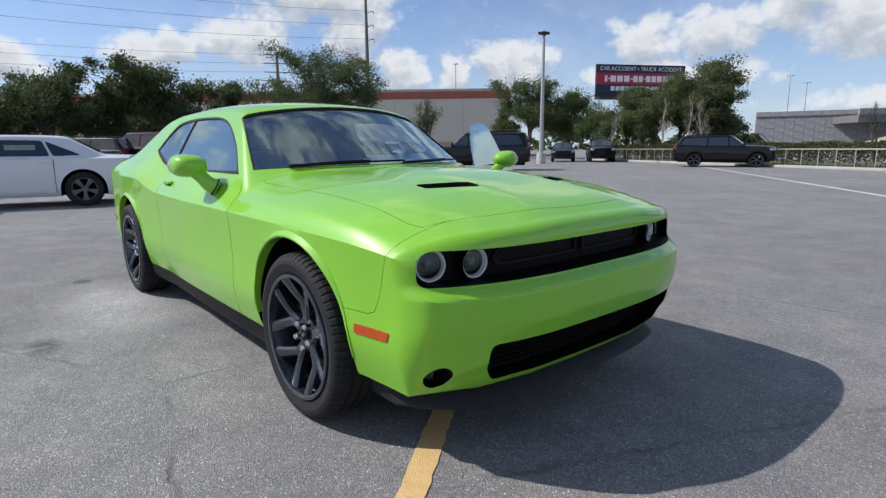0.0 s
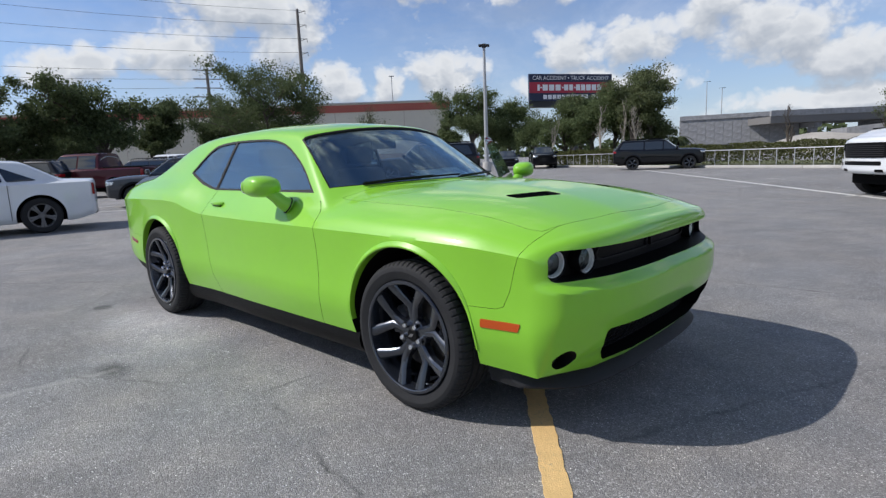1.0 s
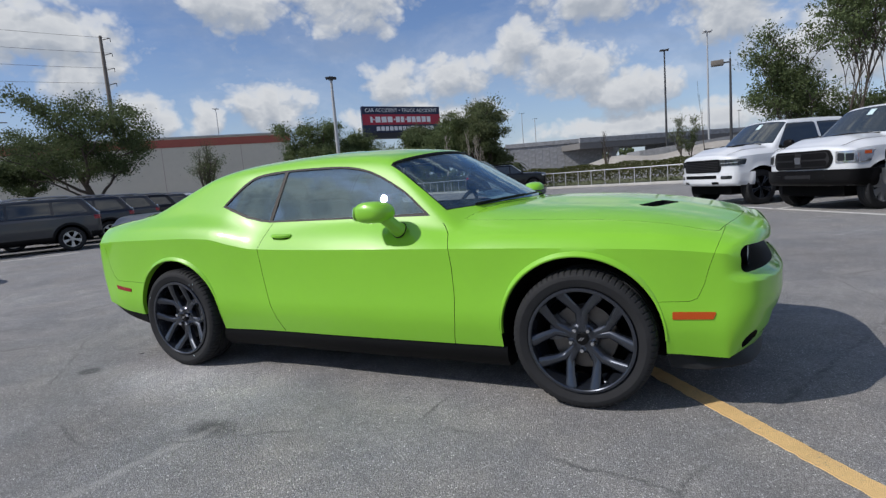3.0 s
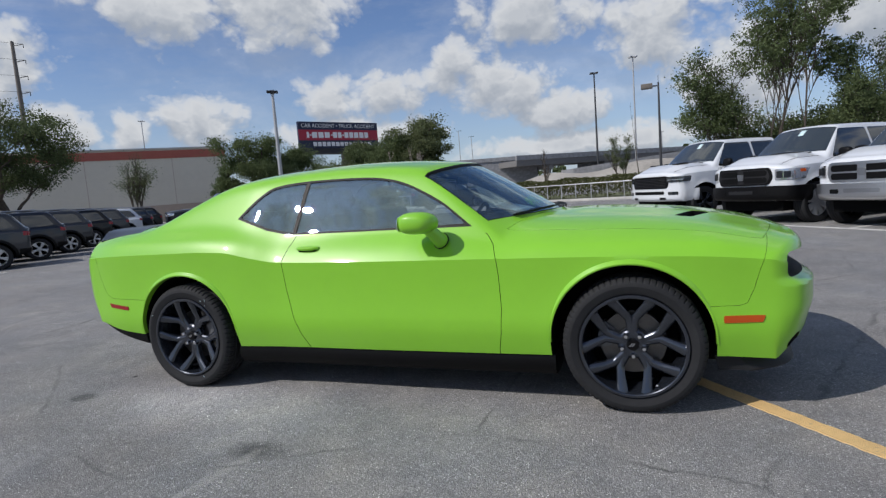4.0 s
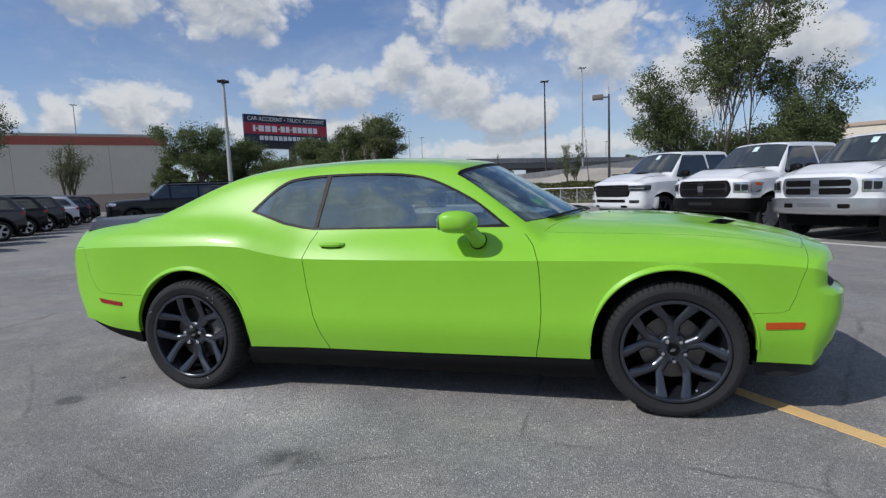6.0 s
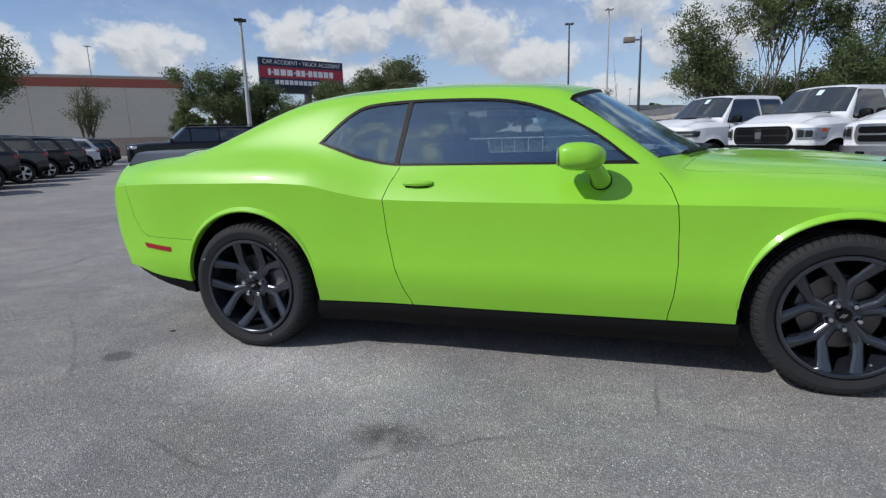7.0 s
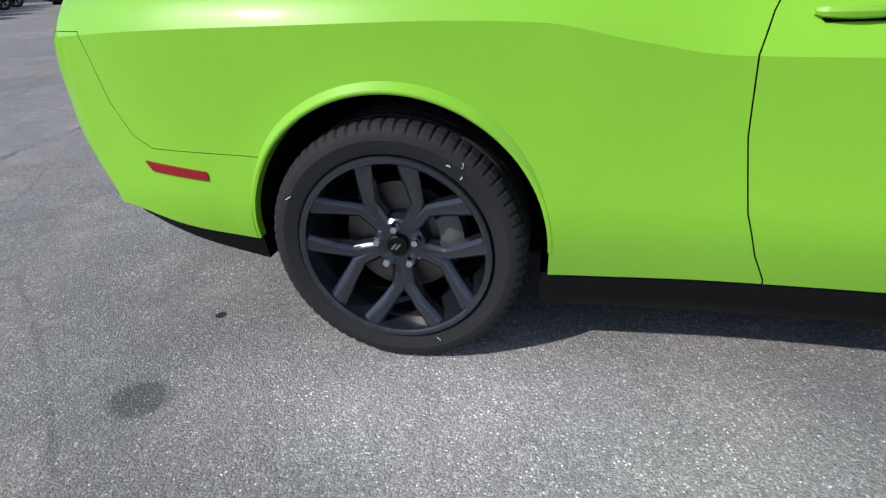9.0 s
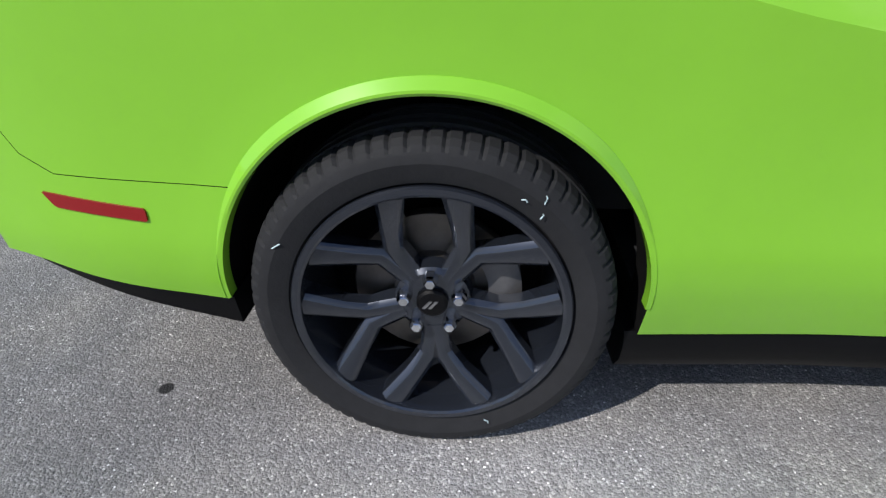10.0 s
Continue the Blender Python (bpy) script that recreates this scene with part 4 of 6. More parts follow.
# cabin
part("dashboard", boxes((0.35, 0.80, -0.70, 0.70, 0.72, 1.02), bevel=0.06), M_CABIN, coupe)
for dx, dy, w, l, tilt, turn in ((0.62, 0.30, 0.10, 0.25, 20, 6), (0.66, 0.16, 0.08, 0.16, 12, -14), (0.60, 0.46, 0.09, 0.12, 26, 18)):
    sheet_ob = part("sticker_sheet", boxes((-w, w, -l, l, 0.0, 0.003)), M_PAPER, coupe, "printed sheet lying on the dashboard", False)
    sheet_ob.matrix_local = pose(dx, dy, 1.062, 0, tilt, turn)


def seat(x, y, w, parent):
    s = part("seat", boxes((x - 0.25, x + 0.27, y - w, y + w, 0.42, 0.60), bevel=0.05), M_SEAT, parent, "dark cloth seat")
    vs = boxes((-0.07, 0.07, -w, w, 0.0, 0.62), bevel=0.05)
    b = part("backrest", vs, M_SEAT, s)
    b.matrix_local = pose(x - 0.25, y, 0.52, 0, -16, 0)
    hd = part("headrest", boxes((-0.055, 0.055, -0.13, 0.13, 0.64, 0.80), bevel=0.045), M_SEAT, s)
    hd.matrix_local = pose(x - 0.25, y, 0.52, 0, -14, 0)
    return s


for y in (-0.38, 0.38):
    seat(-0.05, y, 0.25, coupe)
    seat(-0.95, y * 0.9, 0.28, coupe)
wheel_vs, wheel_fs = [], []
for i in range(32):
    a = 2 * math.pi * i / 32
    for k in range(8):
        b = 2 * math.pi * k / 8
        r = 0.18 + 0.015 * math.cos(b)
        wheel_vs.append((0.015 * math.sin(b), r * math.cos(a), r * math.sin(a)))
wheel_fs = [(i * 8 + k, i * 8 + (k + 1) % 8, ((i + 1) % 32) * 8 + (k + 1) % 8, ((i + 1) % 32) * 8 + k) for i in range(32) for k in range(8)]
sw = part("steering_wheel", shape(merge((wheel_vs, wheel_fs), tube([(0, -0.17, 0), (0.02, 0, 0), (0, 0.17, 0)], 0.02, 8), tube([(0.02, 0, 0), (0, 0, -0.17)], 0.02, 8))), M_CABIN, coupe, "dark steering wheel")
sw.matrix_local = pose(0.30, 0.38, 0.93, 0, 22, 0)
part("rear_view_mirror", boxes((0.30, 0.325, -0.11, 0.11, 1.255, 1.315), bevel=0.01), M_CABIN, coupe)
# the driver's door stands open, turned about its front edge
hinge = Matrix.Translation((0.76, 0.90, 0)) @ pose(0, 0, 0, 0, 0, -57) @ Matrix.Translation((-0.76, -0.90, 0))
door_left.matrix_local = hinge


# ---- ground and markings ----
def asphalt_material():
    m = bpy.data.materials.new("asphalt")
    m.use_nodes = True
    t = m.node_tree
    k = Graph(t)
    p = t.nodes["Principled BSDF"]
    w = k.add("ShaderNodeTexCoord", 3)
    cell = t.nodes.new("ShaderNodeTexVoronoi")
    cell.inputs["Scale"].default_value = 165.0
    t.links.new(w, cell.inputs["Vector"])
    cell2 = t.nodes.new("ShaderNodeTexVoronoi")
    cell2.inputs["Scale"].default_value = 420.0
    t.links.new(w, cell2.inputs["Vector"])
    pick = k.add("ShaderNodeSeparateColor", 0, {0: cell.outputs["Color"]})
    pick2 = k.add("ShaderNodeSeparateColor", 1, {0: cell2.outputs["Color"]})
    stones = k.ramp(pick, ((0.0, (0.093, 0.091, 0.089)), (0.5, (0.158, 0.155, 0.151)), (0.88, (0.226, 0.222, 0.215)), (1.0, (0.40, 0.395, 0.38))))
    grit = k.ramp(pick2, ((0.0, (0.084, 0.083, 0.082)), (0.7, (0.184, 0.181, 0.176)), (1.0, (0.36, 0.355, 0.34))))
    base = k.mix(0.42, stones, grit)
    # sparse bright chips of aggregate, thicker in some patches
    chip = t.nodes.new("ShaderNodeTexVoronoi")
    chip.inputs["Scale"].default_value = 120.0
    t.links.new(w, chip.inputs["Vector"])
    rare = k.ramp(k.add("ShaderNodeSeparateColor", 2, {0: chip.outputs["Color"]}), ((0.92, 0.0), (0.985, 1.0)))
    core_of = k.ramp(chip.outputs["Distance"], ((0.24, 1.0), (0.38, 0.0)))
    strewn = k.ramp(k.noise(w, 5.0, 4.0, 0.7), ((0.38, 0.15), (0.60, 1.0)))
    base = k.mix(k.math("MULTIPLY", k.math("MULTIPLY", rare, core_of), strewn), base, (0.66, 0.66, 0.64))
    broad = k.noise(w, 0.35, 6.0, 0.6, dist=0.4)
    mid = k.noise(w, 2.2, 6.0, 0.65, dist=0.3)
    small = k.noise(w, 9.0, 5.0, 0.65, dist=0.2)
    tone = k.math("ADD", k.math("MULTIPLY", broad, 0.5), k.math("ADD", k.math("MULTIPLY", mid, 0.50), k.math("MULTIPLY", small, 0.22)))
    gain = k.ramp(tone, ((0.40, (0.90, 0.895, 0.90)), (0.59, (1.20, 1.19, 1.19)), (0.72, (1.50, 1.49, 1.47)), (0.82, (1.75, 1.74, 1.71))))
    col = k.mix(1.0, base, gain, "MULTIPLY")
    # oil spots and pale scuffs on the lot
    wob = k.noise(w, 9.0, 5.0, 0.6)
    wob2 = k.noise(w, 22.0, 5.0, 0.7)
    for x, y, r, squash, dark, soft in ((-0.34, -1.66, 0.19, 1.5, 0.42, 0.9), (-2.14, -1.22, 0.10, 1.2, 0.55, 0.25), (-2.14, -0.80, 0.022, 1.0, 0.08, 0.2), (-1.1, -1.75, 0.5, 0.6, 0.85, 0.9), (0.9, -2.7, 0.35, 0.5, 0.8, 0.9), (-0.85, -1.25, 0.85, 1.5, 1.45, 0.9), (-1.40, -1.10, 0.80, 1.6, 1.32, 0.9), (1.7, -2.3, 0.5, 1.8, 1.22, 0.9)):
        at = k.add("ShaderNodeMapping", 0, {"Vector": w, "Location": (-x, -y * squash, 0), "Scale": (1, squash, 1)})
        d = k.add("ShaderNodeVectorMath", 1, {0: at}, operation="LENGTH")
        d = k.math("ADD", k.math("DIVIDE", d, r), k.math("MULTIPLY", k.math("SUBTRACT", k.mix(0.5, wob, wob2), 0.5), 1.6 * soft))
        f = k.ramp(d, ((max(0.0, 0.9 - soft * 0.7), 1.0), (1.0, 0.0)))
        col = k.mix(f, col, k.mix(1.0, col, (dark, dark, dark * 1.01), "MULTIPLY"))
    # a long pale scrape, and patches of warmer and cooler dust
    turn = radians(-83.13)
    lx, ly = math.cos(turn) * -0.430 - math.sin(turn) * -2.450, math.sin(turn) * -0.430 + math.cos(turn) * -2.450
    at = k.add("ShaderNodeMapping", 0, {"Vector": w, "Location": (-lx, -ly, 0), "Rotation": (0, 0, turn)})
    parts = t.nodes.new("ShaderNodeSeparateXYZ")
    t.links.new(at, parts.inputs[0])
    sway = k.math("MULTIPLY", k.math("SUBTRACT", k.noise(w, 3.0, 4.0, 0.6), 0.5), 0.14)
    off = k.math("ABSOLUTE", k.math("ADD", parts.outputs[1], sway))
    ends = k.math("MULTIPLY", k.ramp(k.math("DIVIDE", parts.outputs[0], 0.84), ((0.0, 0.6), (0.5, 1.0), (0.93, 0.8), (1.0, 0.0))), k.math("GREATER_THAN", parts.outputs[0], -1.5))
    streak = k.math("MULTIPLY", k.ramp(off, ((0.0, 1.0), (0.018, 0.75), (0.04, 0.0))), ends)
    col = k.mix(k.math("MULTIPLY", streak, k.ramp(wob2, ((0.3, 0.25), (0.6, 0.75)))), col, (0.36, 0.345, 0.32))
    dust = k.ramp(k.noise(w, 1.1, 5.0, 0.6), ((0.35, (0.965, 1.0, 1.045)), (0.65, (1.015, 1.0, 0.985))))
    col = k.mix(1.0, col, dust, "MULTIPLY")
    # hairline cracks
    crack = t.nodes.new("ShaderNodeTexVoronoi")
    crack.feature = "DISTANCE_TO_EDGE"
    crack.inputs["Scale"].default_value = 0.30
    bent = k.mix(0.10, w, k.noise(w, 2.5, 5.0, 0.7, out=1))
    t.links.new(bent, crack.inputs["Vector"])
    line = k.ramp(crack.outputs["Distance"], ((0.0, 1.0), (0.0035, 0.0)))
    col = k.mix(k.math("MULTIPLY", line, k.ramp(mid, ((0.45, 0.0), (0.62, 0.75)))), col, (0.05, 0.05, 0.052))
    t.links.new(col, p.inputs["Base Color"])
    p.inputs["Roughness"].default_value = 0.85
    hgt = k.math("ADD", k.math("MULTIPLY", cell.outputs["Distance"], -1.0), k.math("MULTIPLY", cell2.outputs["Distance"], -0.5))
    t.links.new(k.add("ShaderNodeBump", 0, {"Height": hgt, "Strength": 0.8, "Distance": 0.004}), p.inputs["Normal"])
    return m


def place(name, me, mat, label, category, kind="structure", group=""):
    if mat is not None:
        me.materials.clear()
        me.materials.append(mat)
    return tagged(new(name, me), label, category, group, kind)


M_ASPHALT = asphalt_material()
ground = place("ground", mesh_from("ground", [(-1500, -1500, 0), (1500, -1500, 0), (1500, 1500, 0), (-1500, 1500, 0)], [(0, 1, 2, 3)], [], False), M_ASPHALT, "weathered grey asphalt car park with pale aggregate", "ground")


def marking_material(name, colour, worn):
    m = material(name, colour, 0.75, vary=0.16, scale=6.0, bump=0.5, bump_scale=180)
    t, k = m.node_tree, Graph(m.node_tree)
    p = t.nodes["Principled BSDF"]
    w = k.add("ShaderNodeTexCoord", 3)
    n = k.math("ADD", k.math("MULTIPLY", k.noise(w, 90.0, 4.0, 0.7), 0.6), k.math("MULTIPLY", k.noise(w, 4.0, 4.0, 0.6), 0.4))
    old = p.inputs["Base Color"].links[0].from_socket
    t.links.new(k.mix(k.ramp(n, ((0.5 + worn, 0.0), (0.62 + worn, 0.8))), old, (0.16, 0.15, 0.14)), p.inputs["Base Color"])
    return m


M_YELLOW = marking_material("yellow_line_paint", (0.70, 0.47, 0.20), 0.06)
M_LINE = marking_material("white_line_paint", (0.62, 0.62, 0.60), 0.03)
LOT_U, LOT_V = (0.633, -0.774), (0.774, 0.633)


def painted_line(name, p, d, w, l0, l1, mat, label, ragged=0.004, seed=1):
    rnd = random.Random(seed)
    n = max(2, int((l1 - l0) / 0.04)) if ragged else 2
    nx, ny = -d[1], d[0]
    left, right = [], []
    for i in range(n + 1):
        l = l0 + (l1 - l0) * i / n
        for side, lot in ((1, left), (-1, right)):
            o = side * (w / 2 + rnd.uniform(-ragged, ragged))
            lot.append((p[0] + d[0] * l + nx * o, p[1] + d[1] * l + ny * o))
    vs, fs = [], []
    for a, b in zip(left, right):
        vs += [(*a, 0.004), (*b, 0.004), (*a, 0.0), (*b, 0.0)]
    for i in range(n):
        a, b = 4 * i, 4 * i + 4
        fs += [(a, a + 1, b + 1, b), (a, b, b + 2, a + 2), (a + 1, a + 3, b + 3, b + 1)]
    return place(name, mesh_from("line", vs, fs, [], False), mat, label, "road marking")


painted_line("yellow_line", (1.79, -0.37), LOT_U, 0.098, -1.6, 4.2, M_YELLOW, "faded yellow painted parking line on asphalt", 0.005, 3)
painted_line("white_line", (0.42, 14.1), (0.583, -0.812), 0.12, -20.0, 14.0, M_LINE, "long worn white line on the asphalt", 0.0)
for i, (x, y) in enumerate(((2.55, 13.2), (4.2, 11.15), (6.1, 8.8))):
    painted_line("white_line", (x, y), LOT_V, 0.10, -1.5, 5.0, M_LINE, "white painted parking bay line", 0.0)
for i in range(8):
    painted_line("white_line", (-14.1 - 1.71 * i, 4.6 + 2.27 * i), (0.469, 0.883), 0.10, -4.4, 1.0, M_LINE, "white painted parking bay line", 0.0)

# ---- kerb, railing, hedge ----
M_CONCRETE = material("concrete", (0.42, 0.41, 0.39), 0.85, vary=0.22, scale=1.5, bump=0.3, bump_scale=40)
M_RAIL = material("galvanised_rail", (0.50, 0.51, 0.52), 0.45, 0.5, vary=0.1)
M_HEDGE = leaf_material("hedge_leaves", (0.095, 0.105, 0.040), 0.35)
M_GRASS = material("verge_grass", (0.11, 0.12, 0.05), 0.9, vary=0.4, scale=2.0, bump=0.6, bump_scale=30)


def leaf_quads(points, size, rnd, flat=0.0):
    """A square leaf, folded along its middle, at each point."""
    n = len(points)
    P = np.array(points, float)
    a = rnd.normal(size=(n, 3))
    a[:, 2] *= 1 - flat
    a /= np.linalg.norm(a, axis=1)[:, None]
    b = np.cross(a, rnd.normal(size=(n, 3)))
    b /= np.linalg.norm(b, axis=1)[:, None]
    s = size * rnd.uniform(0.6, 1.35, (n, 1))
    a, b = a * s, b * s * 0.55
    vs = np.stack([P - a, P + b, P + a, P - b], 1).reshape(-1, 3)
    return vs, None


def leaf_mesh(vs, fs, mat):
    me = bpy.data.meshes.new("leaves")
    n = len(vs)
    me.vertices.add(n)
    me.vertices.foreach_set("co", np.asarray(vs, np.float32).ravel())
    me.loops.add(n)
    me.loops.foreach_set("vertex_index", np.arange(n, dtype=np.int32))
    me.polygons.add(n // 4)
    me.polygons.foreach_set("loop_start", np.arange(0, n, 4, dtype=np.int32))
    me.materials.append(mat)
    me.update()
    return me


KERB = [(-27.0, 41.6), (-15.6, 35.2), (-2.4, 28.6), (12.0, 21.4), (26.0, 14.4)]


def along(path, gap):
    out = []
    for a, b in zip(path, path[1:]):
        a, b = Vector((*a, 0)), Vector((*b, 0))
        n = max(1, round((b - a).length / gap))
        out += [(a.lerp(b, i / n), (b - a).normalized()) for i in range(n)]
    return out


for a, b in zip(KERB, KERB[1:]):
    d = Vector((b[0] - a[0], b[1] - a[1], 0))
    L = d.length
    d.normalize()
    me = bm_mesh(boxes((0, L - 0.01, -0.10, 0.35, 0.0, 0.15), bevel=0.03), M_CONCRETE)
    ob = place("kerb", me, None, "pale concrete kerb", "kerb")
    ob.matrix_world = pose(a[0], a[1], 0, 0, 0, math.degrees(math.atan2(d.y, d.x)))
    me = bm_mesh(boxes((0, L - 0.01, 0.36, 9.0, 0.0, 0.12)), M_GRASS, False)
    ob = place("verge", me, None, "patchy grass verge behind the kerb", "grass")
    ob.matrix_world = pose(a[0], a[1], 0, 0, 0, math.degrees(math.atan2(d.y, d.x)))
rail = thing("railing", "pale metal railing with round posts along the kerb", "railing")
posts = along(KERB, 0.98)
post_me = shape(tube([(0, 0, 0.13), (0, 0, 0.98)], 0.021, 8), M_RAIL)
for p, d in posts:
    n = Vector((-d.y, d.x, 0))
    o = part("post", post_me, None, rail)
    o.location = p + n * 0.6
for z in (0.97, 0.55):
    pts = [Vector((*q, z)) for q in KERB]
    off = [Vector((0.46, 0.89, 0)) * 0.6] * len(pts)
    if z > 0.9:
        part("top_rail", shape(tube([p + o for p, o in zip(pts, off)], 0.026, 8)), M_RAIL, rail)
rr = np.random.default_rng(5)
pts = []
for a, b in zip(KERB, KERB[1:]):
    a3, b3 = np.array(a), np.array(b)
    L = np.hypot(*(b3 - a3))
    d = (b3 - a3) / L
    n = np.array((-d[1], d[0]))
    for _ in range(int(L * 1250)):
        l = rr.uniform(0, L)
        lump = 0.05 * math.sin(l * 1.7 + a[0]) + 0.03 * math.sin(l * 4.3)
        w, h = rr.uniform(-0.5, 0.5), rr.uniform(0, 1) ** 0.5
        top = 1.22 + lump
        q = a3 + d * l + n * (1.75 + w * (1.1 if h < 0.85 else 0.8))
        pts.append((q[0], q[1], 0.1 + h * top))
hv, hf = leaf_quads(pts, 0.055, rr)
hedge = place("hedge", leaf_mesh(hv, hf, M_HEDGE), None, "clipped dark green hedge behind the railing", "hedge", "stuff")


# ---- trees ----
M_BARK = material("bark", (0.075, 0.062, 0.050), 0.9, vary=0.3, scale=6, bump=0.6, bump_scale=30)
M_LEAF = leaf_material("oak_leaves", (0.115, 0.150, 0.066), 0.30)
M_LEAF2 = leaf_material("olive_leaves", (0.125, 0.150, 0.072), 0.30)
M_LEAF3 = leaf_material("dark_leaves", (0.095, 0.124, 0.056), 0.30)
M_DEAD = material("bare_wood", (0.30, 0.27, 0.23), 0.9, vary=0.2)


def tree(x, y, height, spread, trunk, leaves, seed, mat=None, size=0.16, crown_low=0.30, label="", density=1.0, multi=1, upright=0.35):
    """A tree with a tapered trunk, forking limbs and clumps of leaves at the twigs."""
    rnd = random.Random(seed)
    nr = np.random.default_rng(seed)
    lots, tips = [], []

    def limb(p, d, length, r, depth):
        pts, rs = [p.copy()], [r]
        n = 5
        for i in range(n):
            d = (d + Vector((rnd.gauss(0, 0.16), rnd.gauss(0, 0.16), rnd.gauss(0.04, 0.10)))).normalized()
            p = p + d * (length / n)
            pts.append(p.copy())
            rs.append(r * (1 - 0.62 * (i + 1) / n))
        lots.append(tube(pts, rs, 7 if depth < 2 else 5, False))
        if depth >= 3:
            tips.extend((pts[3], pts[5]))
            return
        if depth >= 2:
            tips.append(pts[4])
        kids = 6 if depth == 0 else rnd.choice((3, 4))
        for j in range(kids):
            a = 2 * math.pi * (j + rnd.random() * 0.7) / kids
            out = Vector((math.cos(a), math.sin(a), rnd.uniform(upright - 0.25, upright + 0.45)))
            q = pts[rnd.choice((3, 4, 5)) if depth else (2 + j % 4)]
            nd = (d * 0.45 + out).normalized()
            limb(q, nd, length * rnd.uniform(0.58, 0.86) * (spread / height * 1.7 if depth == 0 else 1), rs[-1] * rnd.uniform(0.75, 1.0) + 0.004, depth + 1)

    base = Vector((0, 0, -0.05))
    for k in range(multi):
        lean = Vector((rnd.gauss(0, 0.10 + 0.10 * (multi > 1)), rnd.gauss(0, 0.10 + 0.10 * (multi > 1)), 1)).normalized()
        limb(base + Vector((rnd.gauss(0, 0.15), rnd.gauss(0, 0.15), 0)) * (multi > 1), lean, height * crown_low * 1.25, trunk, 0)
    T = np.array([tuple(t) for t in tips])
    # fit the twigs to the wanted height and width
    top = T[:, 2].max() + size
    wide = np.percentile(np.hypot(T[:, 0], T[:, 1]), 92) + size
    fz, fr = height / top, spread / wide
    verts, faces = merge(*lots)
    verts = [Vector((v[0] * (1 + (fr - 1) * min(1, max(0, v[2]) / (height * 0.3))), v[1] * (1 + (fr - 1) * min(1, max(0, v[2]) / (height * 0.3))), v[2] * fz)) for v in verts]
    T = T * np.array((fr, fr, fz))
    root = thing("tree", label or "broad dark green tree with a dense leafy crown", "tree", pose(x, y, 0, 0, 0, rnd.uniform(0, 360)))
    part("trunk", shape((verts, faces)), M_BARK, root, "grey-brown trunk and limbs")
    if leaves:
        size *= 0.46
        pick = nr.integers(0, len(T), int(leaves * 4.2))
        clump = nr.uniform(0.5, 1.25, len(T))
        rad = spread * 0.125 * density
        pts = T[pick] + nr.normal(size=(len(pick), 3)) * (rad * clump[pick])[:, None] * np.array((1, 1, 0.62))
        pts = pts[pts[:, 2] > height * crown_low * 0.55]
        lv, lf = leaf_quads(pts, size, nr)
        part("crown", leaf_mesh(lv, lf, mat or M_LEAF), None, root)
    return root


EYE = Vector((2.4, -3.4, 1.2))


def polar(az, dist):
    """A place by its compass angle from the car park's corner."""
    return EYE.x + dist * math.cos(radians(az)), EYE.y + dist * math.sin(radians(az))


def rise(el, dist):
    return 1.2 + dist * math.tan(radians(el))


LONG_OAK = "spreading live oak with an open dark green crown"
for az, dist, el, sp, n, seed in ((178.0, 46, 5.6, 3.6, 5000, 11), (171.8, 45, 7.8, 3.6, 5600, 12), (167.6, 47, 6.4, 3.0, 4200, 13), (162.6, 45, 8.4, 3.7, 6400, 14), (159.2, 48, 6.9, 2.4, 5500, 15), (184, 48, 7.0, 4.5, 7000, 16), (165.0, 54, 5.0, 3.2, 5000, 17), (174.8, 54, 5.2, 3.6, 5000, 18)):
    px, py = polar(az, dist)
    tree(px, py, rise(el, dist), sp, 0.26, n, seed, M_LEAF3, 0.21, 0.13, "dark green tree in a dense row behind parked cars", 0.8)
px, py = polar(148.2, 52)
tree(px, py, rise(8.9, 52), 7.4, 0.30, 12500, 21, M_LEAF3, 0.17, 0.26, LONG_OAK, 0.50, upright=0.12)
px, py = polar(153.0, 55)
tree(px, py, rise(5.4, 55), 2.8, 0.18, 4500, 22, M_LEAF3, 0.18, 0.22)
px, py = polar(139.4, 58)
tree(px, py, rise(5.9, 58), 2.2, 0.09, 800, 23, M_LEAF2, 0.13, 0.10, "thin upright tree with sparse leaves before the warehouse", 0.8, multi=4, upright=0.9)
for az, dist, el, sp, n, seed in ((129.0, 60, 7.0, 4.0, 8500, 31), (125.2, 62, 5.7, 3.2, 6500, 32), (122.4, 58, 4.3, 2.8, 5000, 33), (131.0, 64, 4.6, 2.2, 3500, 38)):
    px, py = polar(az, dist)
    tree(px, py, rise(el, dist), sp, 0.2, n, seed, M_LEAF, 0.18, 0.10, "bushy green tree near the lamp post")
for az, dist, el, sp, n, seed, mat in ((113.4, 50, 7.9, 3.6, 8500, 41, M_LEAF2), (116.9, 52, 5.9, 3.6, 8000, 42, M_LEAF), (119.6, 55, 4.5, 3.0, 6000, 43, M_LEAF), (111.2, 51, 5.4, 2.4, 4500, 44, M_LEAF2), (115.0, 53, 6.6, 2.8, 5000, 45, M_LEAF2), (118.0, 54, 6.1, 2.0, 3200, 46, M_LEAF2)):
    px, py = polar(az, dist)
    tree(px, py, rise(el, dist), sp, 0.17, n, seed, mat, 0.17, 0.13, "olive green tree standing before the billboard", 0.9, upright=0.5)
for az, dist, h, seed in ((114.2, 47, 5.6, 51), (116.2, 47, 5.0, 52), (112.9, 47, 4.8, 53), (121.0, 50, 4.4, 54)):
    px, py = polar(az, dist)
    t0 = tree(px, py, h, 0.9, 0.08, 0, seed, None, 0.1, 0.35, "bare pale dead sapling by the kerb", upright=1.3)
    for c in t0.children:
        c.data.materials.clear()
        c.data.materials.append(M_DEAD)
